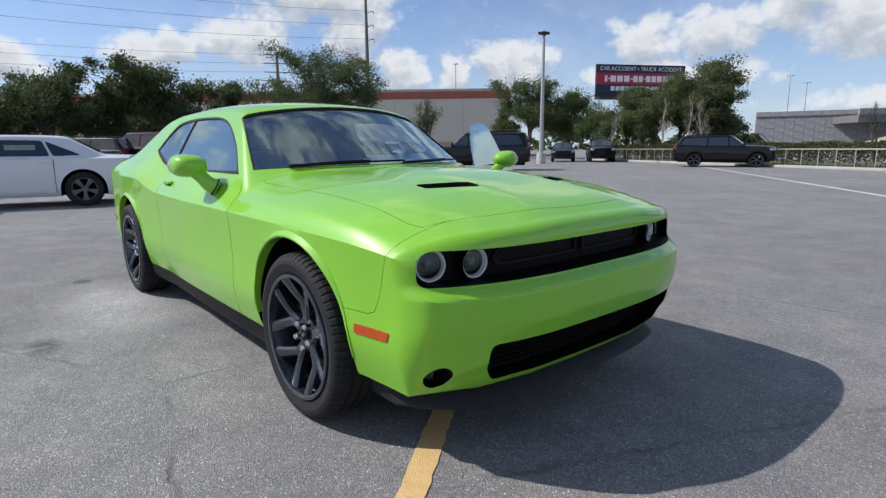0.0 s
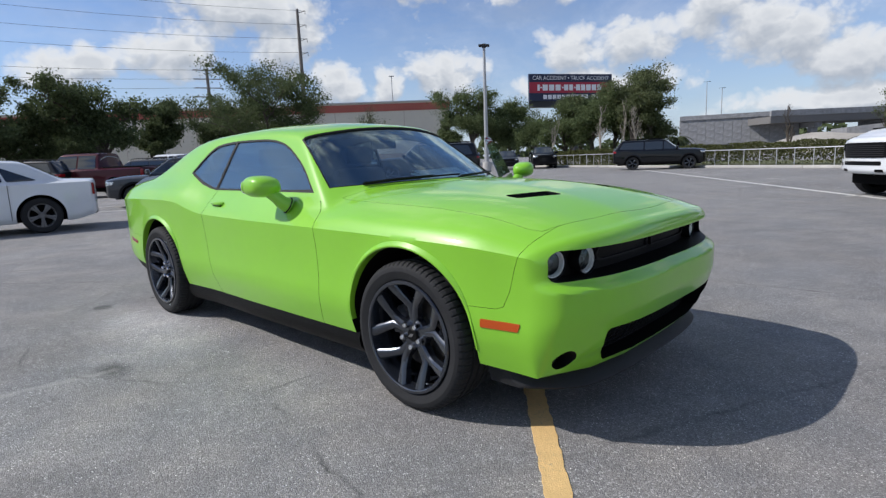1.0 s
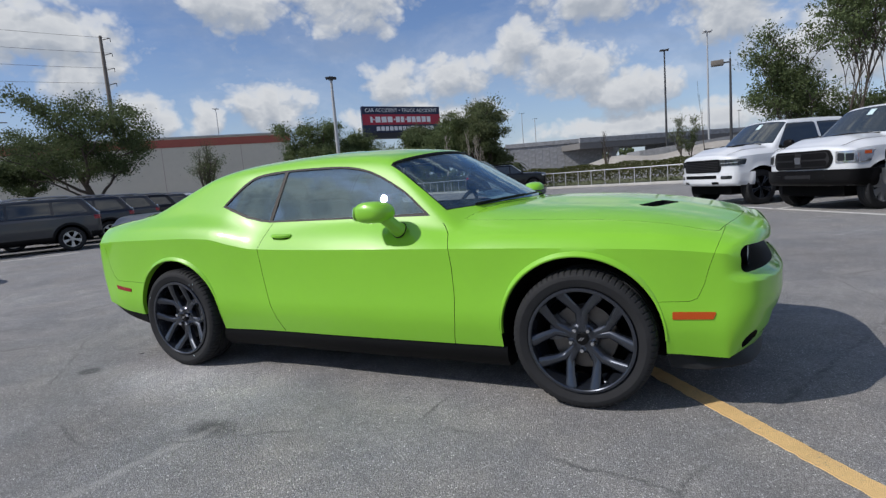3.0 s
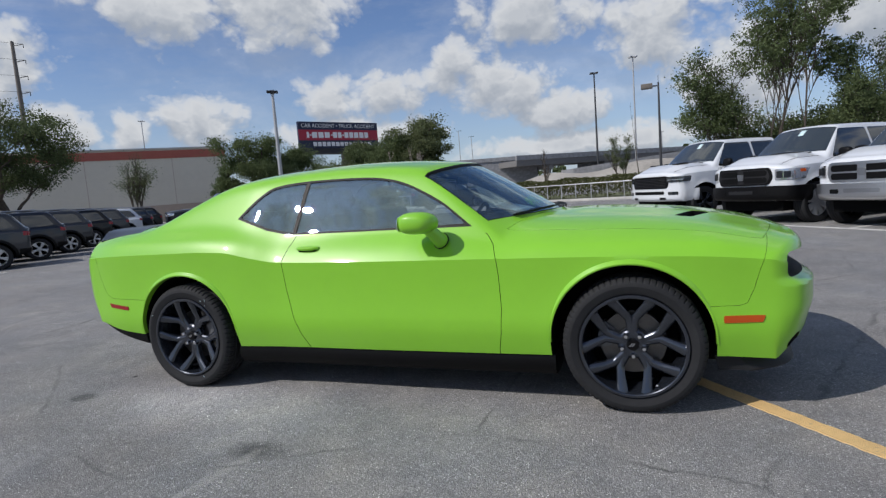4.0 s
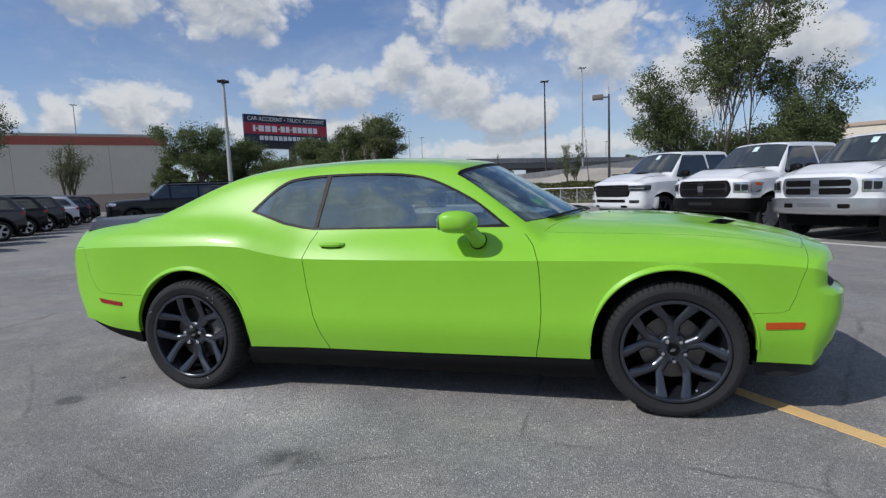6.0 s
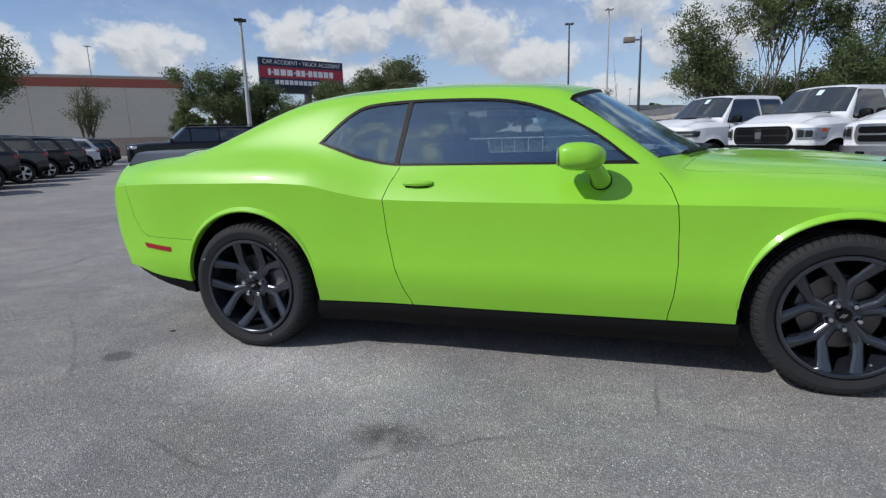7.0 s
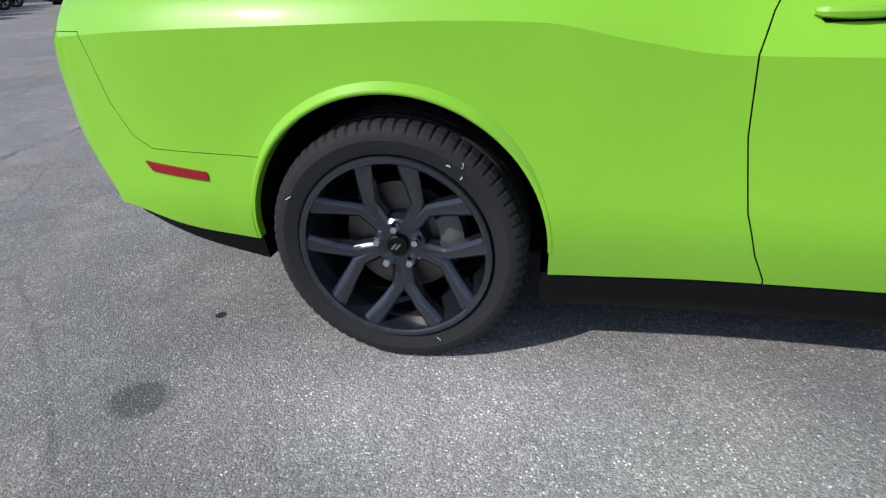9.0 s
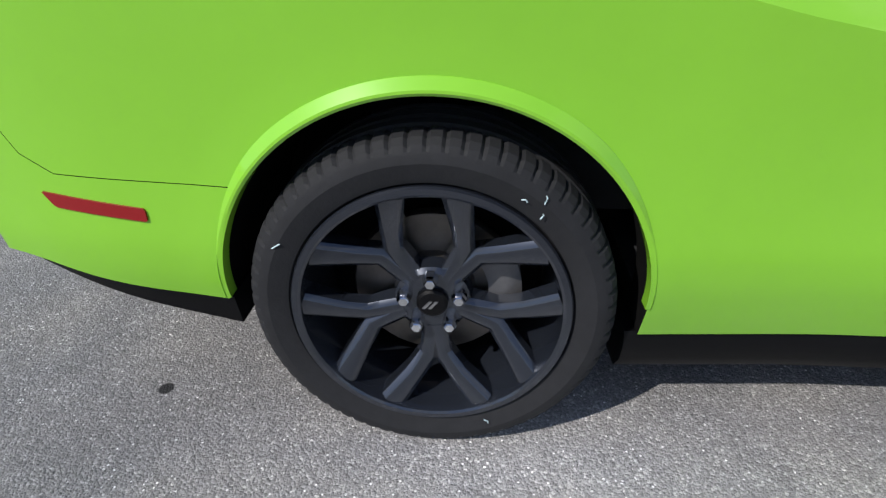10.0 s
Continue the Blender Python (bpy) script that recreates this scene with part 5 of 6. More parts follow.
for az, dist, h, sp, n, seed, mat, mul in ((80.7, 27, 11.6, 3.1, 5200, 61, M_LEAF, 3), (78.9, 26, 10.6, 2.2, 2600, 62, M_LEAF, 1), (74.8, 27, 6.5, 2.2, 5200, 63, M_LEAF, 2), (84.6, 28, 6.6, 2.0, 4600, 64, M_LEAF, 3), (73.0, 28, 4.6, 1.1, 2200, 65, M_LEAF, 2), (80.0, 29, 4.0, 2.6, 5500, 66, M_LEAF, 3)):
    px, py = polar(az, dist)
    tree(px, py, h, sp, 0.030, n, seed, mat, 0.105, 0.14, "tall slender tree with gaps in its crown behind the pickups", 0.42 if h > 9 else 0.8, multi=mul, upright=1.0)
px, py = polar(92.8, 44)
tree(px, py, 4.6, 1.2, 0.07, 800, 71, M_LEAF2, 0.10, 0.3, "young sparse tree behind the hedge", 0.8, multi=2, upright=1.1)
px, py = polar(91.5, 42)
t0 = tree(px, py, 6.6, 0.45, 0.08, 0, 72, None, 0.1, 0.5, "bare pollarded trunk behind the hedge", upright=1.6)
px, py = polar(100.0, 46)
t0 = tree(px, py, 4.0, 0.8, 0.10, 0, 73, None, 0.1, 0.4, "bare pollarded trunk behind the hedge", upright=1.6)

# a small palm by the wall
px, py = polar(109.3, 56)
palm = thing("palm_tree", "short palm with drooping grey-green fronds", "tree", pose(px, py, 0))
part("trunk", shape(tube([(0, 0, 0), (0.05, 0, 1.0), (0.0, 0.05, 2.0)], [0.28, 0.24, 0.2], 10)), M_BARK, palm)
rp = random.Random(8)
fv = []
for k in range(46):
    a, lift = rp.uniform(0, 2 * math.pi), rp.uniform(-0.6, 1.0)
    pts = []
    for t in np.linspace(0, 1, 6):
        pts.append((math.cos(a) * t * 1.5, math.sin(a) * t * 1.5, 2.0 + lift * t * 1.2 - 1.5 * t * t))
    side = Vector((-math.sin(a), math.cos(a), 0)) * 0.10
    vs = []
    for i, p in enumerate(pts):
        w = 1.4 - abs(i - 2) * 0.35
        vs += [Vector(p) - side * w, Vector(p) + Vector((0, 0, 0.05)), Vector(p) + side * w]
    fv.append((vs, [(3 * i + j, 3 * i + j + 1, 3 * i + j + 4, 3 * i + j + 3) for i in range(5) for j in (0, 1)]))
part("crown", shape(merge(*fv)), M_LEAF2, palm)

# ---- warehouse ----
M_WALL = material("beige_wall", (0.60, 0.56, 0.47), 0.9, vary=0.07, scale=0.15, bump=0.2, bump_scale=20)
M_WALLLOW = material("tan_wall", (0.40, 0.32, 0.26), 0.9, vary=0.1, scale=0.2)
M_REDBAND = material("red_band", (0.36, 0.10, 0.075), 0.8, vary=0.12, scale=0.3)
M_COPING = material("coping", (0.50, 0.50, 0.50), 0.6)
W0, W1 = Vector((-47.2, 53.0, 0)), Vector((-119.0, -21.2, 0))
wd = (W1 - W0).normalized()
WL = (W1 - W0).length
house = thing("warehouse", "long beige warehouse with a red band under the roof edge", "building", pose(W0.x, W0.y, 0, 0, 0, math.degrees(math.atan2(wd.y, wd.x))))
part("wall", boxes((0, WL, -30, 0.0, 0, 8.6)), M_WALL, house, smooth=False)
part("base_course", boxes((-0.03, WL, 0.0, 0.06, 0, 2.0)), M_WALLLOW, house, "darker tan lower wall", False)
part("red_band", boxes((-0.05, WL + 0.05, -30.05, 0.08, 7.50, 8.42)), M_REDBAND, house, "red painted band", False)
part("coping", boxes((-0.1, WL + 0.1, -30.1, 0.16, 8.60, 8.74)), M_COPING, house, "grey metal roof edge", False)
for l in np.arange(6.0, WL, 9.0):
    part("wall_joint", boxes((l - 0.03, l + 0.03, 0.0, 0.012, 2.0, 7.50)), M_WALLLOW, house, "", False)
    part("wall_lamp", boxes((l + 3.8, l + 4.5, 0.0, 0.3, 5.1, 5.45), bevel=0.04), M_GREYPL, house, "small dark wall lamp")
for l in (20.0, 46.0, 70.0):
    d = part("door", boxes((l - 0.5, l + 0.5, 0.06, 0.10, 0.0, 2.1)), M_GREYP, house, "dark metal door", False)

# ---- billboard ----
M_NAVYBOARD = material("billboard_navy", (0.012, 0.020, 0.055), 0.6, vary=0.1, scale=0.3)
M_REDBOARD = material("billboard_red", (0.36, 0.020, 0.045), 0.6, vary=0.1, scale=0.3)
M_LETTER = material("white_letters", (0.75, 0.75, 0.76), 0.6)
M_STRUT = material("dark_steel", (0.05, 0.05, 0.055), 0.6, 0.5)
ends = Vector((*polar(123.95, 185), 0)), Vector((*polar(116.2, 200), 0))
run = ends[1] - ends[0]
mid_point = (ends[0] + ends[1]) / 2
big = run.length / 14.5
board = thing("billboard", "roadside billboard, navy and red with white lettering", "billboard", pose(mid_point.x, mid_point.y, 0, 0, 0, math.degrees(math.atan2(run.y, run.x))) @ Matrix.Scale(big, 4))
z0, z1 = rise(4.95, 192) / big, rise(7.45, 192) / big
hw = 7.25
part("panel", boxes((-hw, hw, -0.2, 0.2, z0, z1)), M_NAVYBOARD, board, "", False)
part("red_stripe", boxes((-hw, hw, -0.215, -0.2, z0 + 0.30 * (z1 - z0), z0 + 0.70 * (z1 - z0))), M_REDBOARD, board, "red stripe", False)
part("catwalk", boxes((-hw, hw, -1.4, 0.2, z0 - 1.0, z0 - 0.75), (-hw, hw, -0.05, 0.15, z0 - 0.75, z0)), M_STRUT, board, "", False)
part("pole", shape(tube([(1.0, 0.6, 0), (1.0, 0.6, z0)], 0.6, 16)), M_STRUT, board)
txt = bpy.data.curves.new("headline", "FONT")
txt.body, txt.size, txt.align_x, txt.extrude = "CAR ACCIDENT \u2022 TRUCK ACCIDENT", 0.84, "CENTER", 0.01
tmp = new("tmp_text", txt)
bpy.context.view_layer.update()
tm = bpy.data.meshes.new_from_object(tmp.evaluated_get(bpy.context.evaluated_depsgraph_get()))
bpy.data.objects.remove(tmp)
wtxt = max(v.co.x for v in tm.vertices) - min(v.co.x for v in tm.vertices)
o = part("lettering", tm, M_LETTER, board, "white capital letters", False)
o.matrix_local = pose(0, -0.23, z0 + 0.785 * (z1 - z0), 90, 0, 0) @ Matrix.Diagonal((13.4 / wtxt, 1.0, 1, 1))
bar_x = -5.9
for w in (0.5, 0.4, 1.1, 1.1, 1.1, 0.4, 0.9, 0.8, 0.4, 0.9, 0.9, 1.0, 1.0, 0.9):
    zc = z0 + 0.50 * (z1 - z0)
    hgt = 0.10 if w == 0.4 else 0.45
    part("letter_bar", boxes((bar_x, bar_x + w * 0.8, -0.235, -0.215, zc - hgt, zc + hgt)), M_LETTER, board, "", False)
    bar_x += w
bar_x = -4.9
for w in (0.8,) * 10 + (0.5,) + (0.8,) * 3:
    zc = z0 + 0.155 * (z1 - z0)
    if w > 0.6:
        part("letter_bar", boxes((bar_x, bar_x + w * 0.78, -0.225, -0.2, zc - 0.33, zc + 0.33)), M_LETTER, board, "", False)
    bar_x += w

# ---- lamp posts and power poles ----
M_POLE = material("grey_pole", (0.40, 0.41, 0.42), 0.5, 0.3, vary=0.1)
M_DARKPOLE = material("dark_pole", (0.06, 0.062, 0.066), 0.5, 0.4)
M_WOOD = material("weathered_pole", (0.16, 0.145, 0.13), 0.9, vary=0.2)


def lamp_post(x, y, h, mat, turn, style, label, r=0.10):
    root = thing("lamp_post", label, "lamp post", pose(x, y, 0, 0, 0, turn))
    part("base", shape(lathe([(0.0, 0.0), (0.32, 0.0), (0.32, 0.70), (0.28, 0.76), (0.0, 0.76)], 20, "z")), M_CONCRETE, root)
    part("pole", shape(tube([(0, 0, 0.7), (0, 0, h * 0.5), (0, 0, h)], [r * 1.25, r, r * 0.7], 12)), mat, root)
    if style == "led":
        for s in (-1, 1):
            hd = part("lamp_head", boxes((s * 0.12, s * 0.82, -0.17, 0.17, h - 0.02, h + 0.07), bevel=0.03), M_DARKPOLE, root, "flat dark lamp head")
            hd.matrix_local = pose(0, 0, 0, 0, -s * 3, 0)
        part("collar", boxes((-0.14, 0.14, -0.12, 0.12, h - 0.12, h + 0.16), bevel=0.02), M_DARKPOLE, root)
    elif style == "box":
        part("arm", boxes((-0.75, 0.0, -0.05, 0.05, h - 0.30, h - 0.20)), mat, root, "", False)
        part("lamp_head", boxes((-1.35, -0.45, -0.32, 0.32, h - 0.42, h - 0.02), bevel=0.05), M_WOOD, root, "rust-brown box lamp head")
        part("rod", shape(tube([(0, 0, h - 0.05), (0, 0, h + 0.6)], 0.02, 6)), mat, root)
    else:
        for k in range(4):
            a = radians(45 + 90 * k)
            hd = part("lamp_head", boxes((0.2, 1.0, -0.22, 0.22, h - 0.05, h + 0.16), bevel=0.04), mat, root)
            hd.matrix_local = pose(0, 0, 0, 0, 0, 45 + 90 * k)
    return root


lamp_post(-22.75, 30.0, 8.95, M_POLE, 32, "led", "grey lamp post with two flat dark heads", 0.13)
x, y = polar(89.3, 49.5)
lamp_post(x, y, rise(8.5, 49.5), M_DARKPOLE, 0, "box", "dark lamp post with a box head", 0.10)
x, y = polar(94.5, 120)
lamp_post(x, y, rise(10.0, 120), M_DARKPOLE, 10, "four", "tall dark lamp post", 0.19)
x, y = polar(90.9, 120)
lamp_post(x, y, rise(11.0, 120), M_POLE, 10, "four", "tall grey lamp post with a cluster of heads", 0.17)
for az, el, dist in ((107.9, 5.8, 230), (106.65, 5.15, 230), (88.4, 3.9, 200)):
    x, y = polar(az, dist)
    lamp_post(x, y, rise(el, dist), M_POLE, 20, "led", "thin lamp post on the raised road", 0.16)
x, y = polar(137.55, 200)
lamp_post(x, y, rise(8.1, 200), M_POLE, 20, "four", "grey lamp post behind the warehouse", 0.17)


def power_pole(az, dist, el, arms, lean, single):
    x, y = polar(az, dist)
    h = rise(el, dist)
    root = thing("power_pole", "tall power pole with cross arms", "power pole", pose(x, y, 0, lean, 0, az - 90))
    part("pole", shape(tube([(0, 0, 0), (0, 0, h)], [0.75, 0.34], 12)), M_WOOD, root)
    ends = []
    for k in range(arms):
        z = h - 0.4 - k * (h * 0.085)
        if single:
            part("cross_arm", shape(tube([(-0.2, 0, z - 0.7), (2.0, 0, z)], 0.09, 6)), M_WOOD, root)
            part("insulator", shape(tube([(2.0, 0, z), (2.0, 0, z - 0.9)], 0.08, 6)), M_GREYPL, root)
            ends.append(Vector((2.0, 0, z)))
        else:
            part("cross_arm", shape(tube([(-3.6, 0, z), (3.6, 0, z)], 0.15, 6)), M_WOOD, root)
            ends += [Vector((-3.5, 0, z)), Vector((3.5, 0, z))]
    bpy.context.view_layer.update()
    return [root.matrix_world @ e for e in ends]


tall = power_pole(146.1, 160, 14.2, 4, 0, True)
low = power_pole(154.7, 170, 8.9, 4, 0, False)


def wire(a, b, sag, name="power_line"):
    pts = []
    for t in np.linspace(0, 1, 24):
        p = a.lerp(b, t)
        pts.append((p.x, p.y, p.z - sag * 4 * t * (1 - t)))
    place(name, shape(tube(pts, 0.032, 4)), M_DARKPOLE, "thin black overhead wire", "cable", "", "overhead wires").name = name


for e in tall:
    fx, fy = polar(203, 170)
    wire(e, Vector((fx, fy, e.z + 2.0)), 4.0)
for e in low[::2]:
    fx, fy = polar(199, 190)
    wire(e, Vector((fx, fy, e.z + 2)), 2.5)

# ---- raised road, its wall and bank ----
M_PANEL = material("concrete_panels", (0.25, 0.255, 0.265), 0.9, vary=0.35, scale=1.6)
M_SAND = material("sandy_bank", (0.32, 0.30, 0.265), 0.95, vary=0.3, scale=0.2, bump=0.5, bump_scale=5)
M_DECK = material("bridge_deck", (0.16, 0.155, 0.15), 0.9, vary=0.2)
A, B = Vector((*polar(109.8, 118), 0)), Vector((*polar(100.4, 120), 0))
d = (B - A).normalized()
L = (B - A).length
wallm = thing("retaining_wall", "grey concrete panel wall of the raised road", "wall", pose(A.x, A.y, 0, 0, 0, math.degrees(math.atan2(d.y, d.x))), "", "structure")
part("core", boxes((0, L, 0.1, 6.0, 0, 6.5)), M_PANEL, wallm, "", False)
ppl = boxes((0.02, 1.48, 0.0, 0.14, 0.02, 1.18), bevel=0.015)
pm = bm_mesh(ppl, M_PANEL, False)
for i in range(int(L / 1.5)):
    for j in range(5):
        o = part("panel", pm, None, wallm)
        o.location = (i * 1.5, -0.015 * ((i * 7 + j * 3) % 5) / 5, j * 1.2 + 0.6 * (i % 2))
part("parapet", boxes((0, L, -0.2, 0.5, 6.3, 7.1)), M_PANEL, wallm, "", False)
A, B = Vector((*polar(102.5, 112), 0)), Vector((*polar(82.0, 150), 0))
d = (B - A).normalized()
L = (B - A).length
bridge = thing("bridge", "concrete road bridge on pillars", "bridge", pose(A.x, A.y, 0, 0, 0, math.degrees(math.atan2(d.y, d.x))), "", "structure")
part("deck", boxes((0, L, 0.0, 12, 4.75, 5.9)), M_DECK, bridge, "", False)
part("parapet", boxes((0, L, -0.15, 0.3, 5.9, 6.85)), M_PANEL, bridge, "", False)
for l in np.arange(8, L, 14):
    part("pillar", boxes((l, l + 1.1, 2.0, 3.1, 0, 4.75), (l, l + 1.1, 8.0, 9.1, 0, 4.75), (l - 0.1, l + 1.2, 1.0, 11.0, 3.9, 4.75)), M_PANEL, bridge, "", False)
A = Vector((*polar(104, 92), 0))
B = Vector((*polar(78, 98), 0))
d = (B - A).normalized()
L = (B - A).length
vs, fs = [], []
for i in range(25):
    l = L * i / 24
    h = 0.6 + 2.0 * step(0, 10, l) + 0.5 * math.sin(l * 0.35) + 1.8 * step(15, 40, l)
    for o, z in ((-6, 0.0), (-2, h * 0.55), (1.5, h), (9, h + 0.2), (9, 0)):
        vs.append((l, o, z))
fs = [(i * 5 + k, i * 5 + k + 1, i * 5 + 6 + k, i * 5 + 5 + k) for i in range(24) for k in range(4)]
bank = place("sand_bank", shape((vs, fs)), M_SAND, "bare sandy bank below the bridge", "bank")
bank.matrix_world = pose(A.x, A.y, 0, 0, 0, math.degrees(math.atan2(d.y, d.x)))
# ramp beyond, grey, rising to the far side
A = Vector((*polar(97, 100), 0))
B = Vector((*polar(74, 120), 0))
d = (B - A).normalized()
L = (B - A).length
vs = [(0, 0, 0), (L, 0, 0), (L, 0, 7.2), (0, 0, 3.2), (0, 10, 0), (L, 10, 0), (L, 10, 7.2), (0, 10, 3.2)]
ramp = place("ramp", mesh_from("ramp", vs, [(0, 1, 2, 3), (4, 7, 6, 5), (3, 2, 6, 7), (0, 3, 7, 4), (1, 5, 6, 2)], [], False), M_PANEL, "pale concrete ramp wall", "wall")
ramp.matrix_world = pose(A.x, A.y, 0, 0, 0, math.degrees(math.atan2(d.y, d.x)))
x, y = polar(68.0, 62)
annex = thing("tan_building", "tan rendered building behind the trees", "building", pose(x, y, 0, 0, 0, -30))
part("wall", boxes((-5, 24, 0, 14, 0, 5.4)), M_WALL, annex, "", False)
part("coping", boxes((-5.15, 24.1, -0.15, 14.1, 5.4, 5.7)), M_WALLLOW, annex, "", False)
# woods along the horizon, far off
rw = np.random.default_rng(77)
pts = []
for _ in range(16000):
    az = rw.uniform(60, 300)
    dist = rw.uniform(240, 262)
    hh = 7.0 + 3.5 * math.sin(az * 0.9) + 2.0 * math.sin(az * 2.7 + 1)
    X, Y = polar(az, dist)
    pts.append((X, Y, rw.uniform(0, 1) ** 0.7 * hh))
lv, lf = leaf_quads(pts, 1.5, rw)
place("far_woods", leaf_mesh(lv, lf, M_LEAF3), None, "dark tree line on the horizon", "trees", "stuff")


# ---- other vehicles ----
ALLOYS, FORMS, MODELS = {}, {}, {}


def alloy(parent, m, R, kind):
    """A road wheel: rim with spokes, and its tyre."""
    r = R * 0.66
    lots = [lathe([(r + 0.006, 0.02), (r + 0.006, -0.004), (r - 0.008, -0.004), (r - 0.02, 0.03), (r - 0.03, 0.14)], 40), lathe([(0.0, 0.0), (0.05, 0.0), (0.07, 0.02), (0.0, 0.03)], 20)]
    mat = {"silver": M_RIMSILVER, "steel": M_STEELWHEEL, "grey": M_CALIPER}.get(kind, M_RIM)
    n = 5 if kind != "steel" else 8
    arm = []
    for s in ((-0.14, 0.14) if kind != "steel" else (0,)):
        p0 = Vector((1, 0, 0)) * 0.05
        p1 = Vector((math.cos(s), 0, math.sin(s))) * r * 0.96
        arm.append(bar_mesh([p0, p0.lerp(p1, 0.5), p1], [0.06, 0.105, 0.15] if kind == "steel" else [0.05, 0.04, 0.05], [0.03, 0.03, 0.03]))
    if (R, kind) not in ALLOYS:
        ALLOYS[R, kind] = shape(merge(*lots), mat), shape(merge(*arm), mat), tyre_mesh(R, r, 0.25, 36), shape(lathe([(0.0, 0.10), (r - 0.03, 0.10), (r - 0.02, 0.16)], 24), M_LINER)
    a, arm, b, c = ALLOYS[R, kind]
    w = part("wheel", a, None, parent, "silver alloy wheel" if kind == "silver" else "dark wheel")
    w.matrix_local = m
    for k in range(n):
        part("spoke", arm, None, w).matrix_local = pose(0, 0, 0, 0, 360 * k / n + 17, 0)
    ty = part("tyre", b, None, w)
    ty.location = (0, 0.10, 0)
    part("hub_back", c, None, w)
    return w


class Form:
    """The measures of an everyday vehicle, from which its outline curves are drawn."""

    def __init__(self, front, back, half, belt, hood, cowl, header, roof, tail_top, tail_foot, deck, sill, axles, wheel, tumble=0.45, nose_z=None, arch=None, bow=0.16, corner=0.08, lean=0.0, dome=0.0, soft=0.06):
        self.front, self.back, self.half, self.axles, self.wheel = front, back, half, axles, wheel
        self.arch = arch or wheel + 0.06
        nz = nose_z or hood - 0.12
        yc = curve((back, half * 0.95), (back + 0.5, half * 0.99), (0, half), (front - 0.6, half * 0.985), (front, half * 0.93))
        zc = curve((back, belt + 0.03), (0, belt), (front - 0.2, belt - 0.05), (front, belt - 0.08))
        zb = curve((back, sill + 0.10), (back + 0.5, sill), (front - 0.5, sill), (front, sill + 0.04))
        zh = curve((back, deck - 0.02), (max(back + 0.15, min(tail_foot, header - 0.7)), deck), (header - 0.2, hood + 0.06), (cowl, hood), ((cowl + front) / 2, hood - 0.02), (front - 0.15, nz + 0.03), (front, nz))
        ws = (roof - 0.02 - hood) / (cowl - header)
        bs = (roof - deck) / max(0.05, tail_top - tail_foot)

        def top(x, y):
            ay = np.abs(y)
            body = zc(x) + (zh(x) - zc(x)) * (1 - (ay / yc(x)) ** 6) + dome * step(header, cowl + 0.2, x) * (1 - step(front - 0.25, front, x)) * (1 - step(0.42, 0.72, ay))
            rf = roof - 0.05 * (ay / half) ** 2.2 - 0.025 * ((x - (header + tail_top) / 2) / (header - tail_top)) ** 2 * 4 * 0.5
            flank = belt + 0.10 + (half - 0.10 - ay) / tumble
            screen = hood + (cowl - 0.22 * (ay / half) ** 2 - x) * ws
            rear = deck + (x - tail_foot - 0.08 * (ay / half) ** 2) * bs
            cab = smin(smin(smin(rf, flank, soft), screen, 0.03), rear, 0.05)
            lift = smax(body, cab, 0.02) - body
            return body + lift * (1 - (ay / yc(x)) ** 16)

        def side(x, z):
            c, b = float(zc(x)), float(zb(x))
            y = float(yc(x)) + 0.015 * np.sin(math.pi * np.clip((c - z) / (c - b), 0, 1)) - 0.05 * np.clip((b + 0.12 - z) / 0.12, 0, 1) ** 2
            for ax in axles:
                dd = np.hypot(x - ax, z - wheel) - self.arch
                y = y + 0.022 * (1 - step(0.0, 0.07, dd))
            return y

        self.tumble_y = lambda z: half - 0.10 - (z - belt - 0.10) * tumble
        self.body = Body(back, front, yc, zc, zb, top, side, (bow, front - 0.9, 2.6), (0.10, back + 0.8, 2.6), lambda y, z: lean * (z - nz), lambda y, z: 0.0 * y, corner)
        self.skins = {}

    def skin(self, o):
        if o not in self.skins:
            self.skins[o] = self.body.solid(o=o, step_x=0.06, ns=14, nt=70, rings=10)
        return self.skins[o]


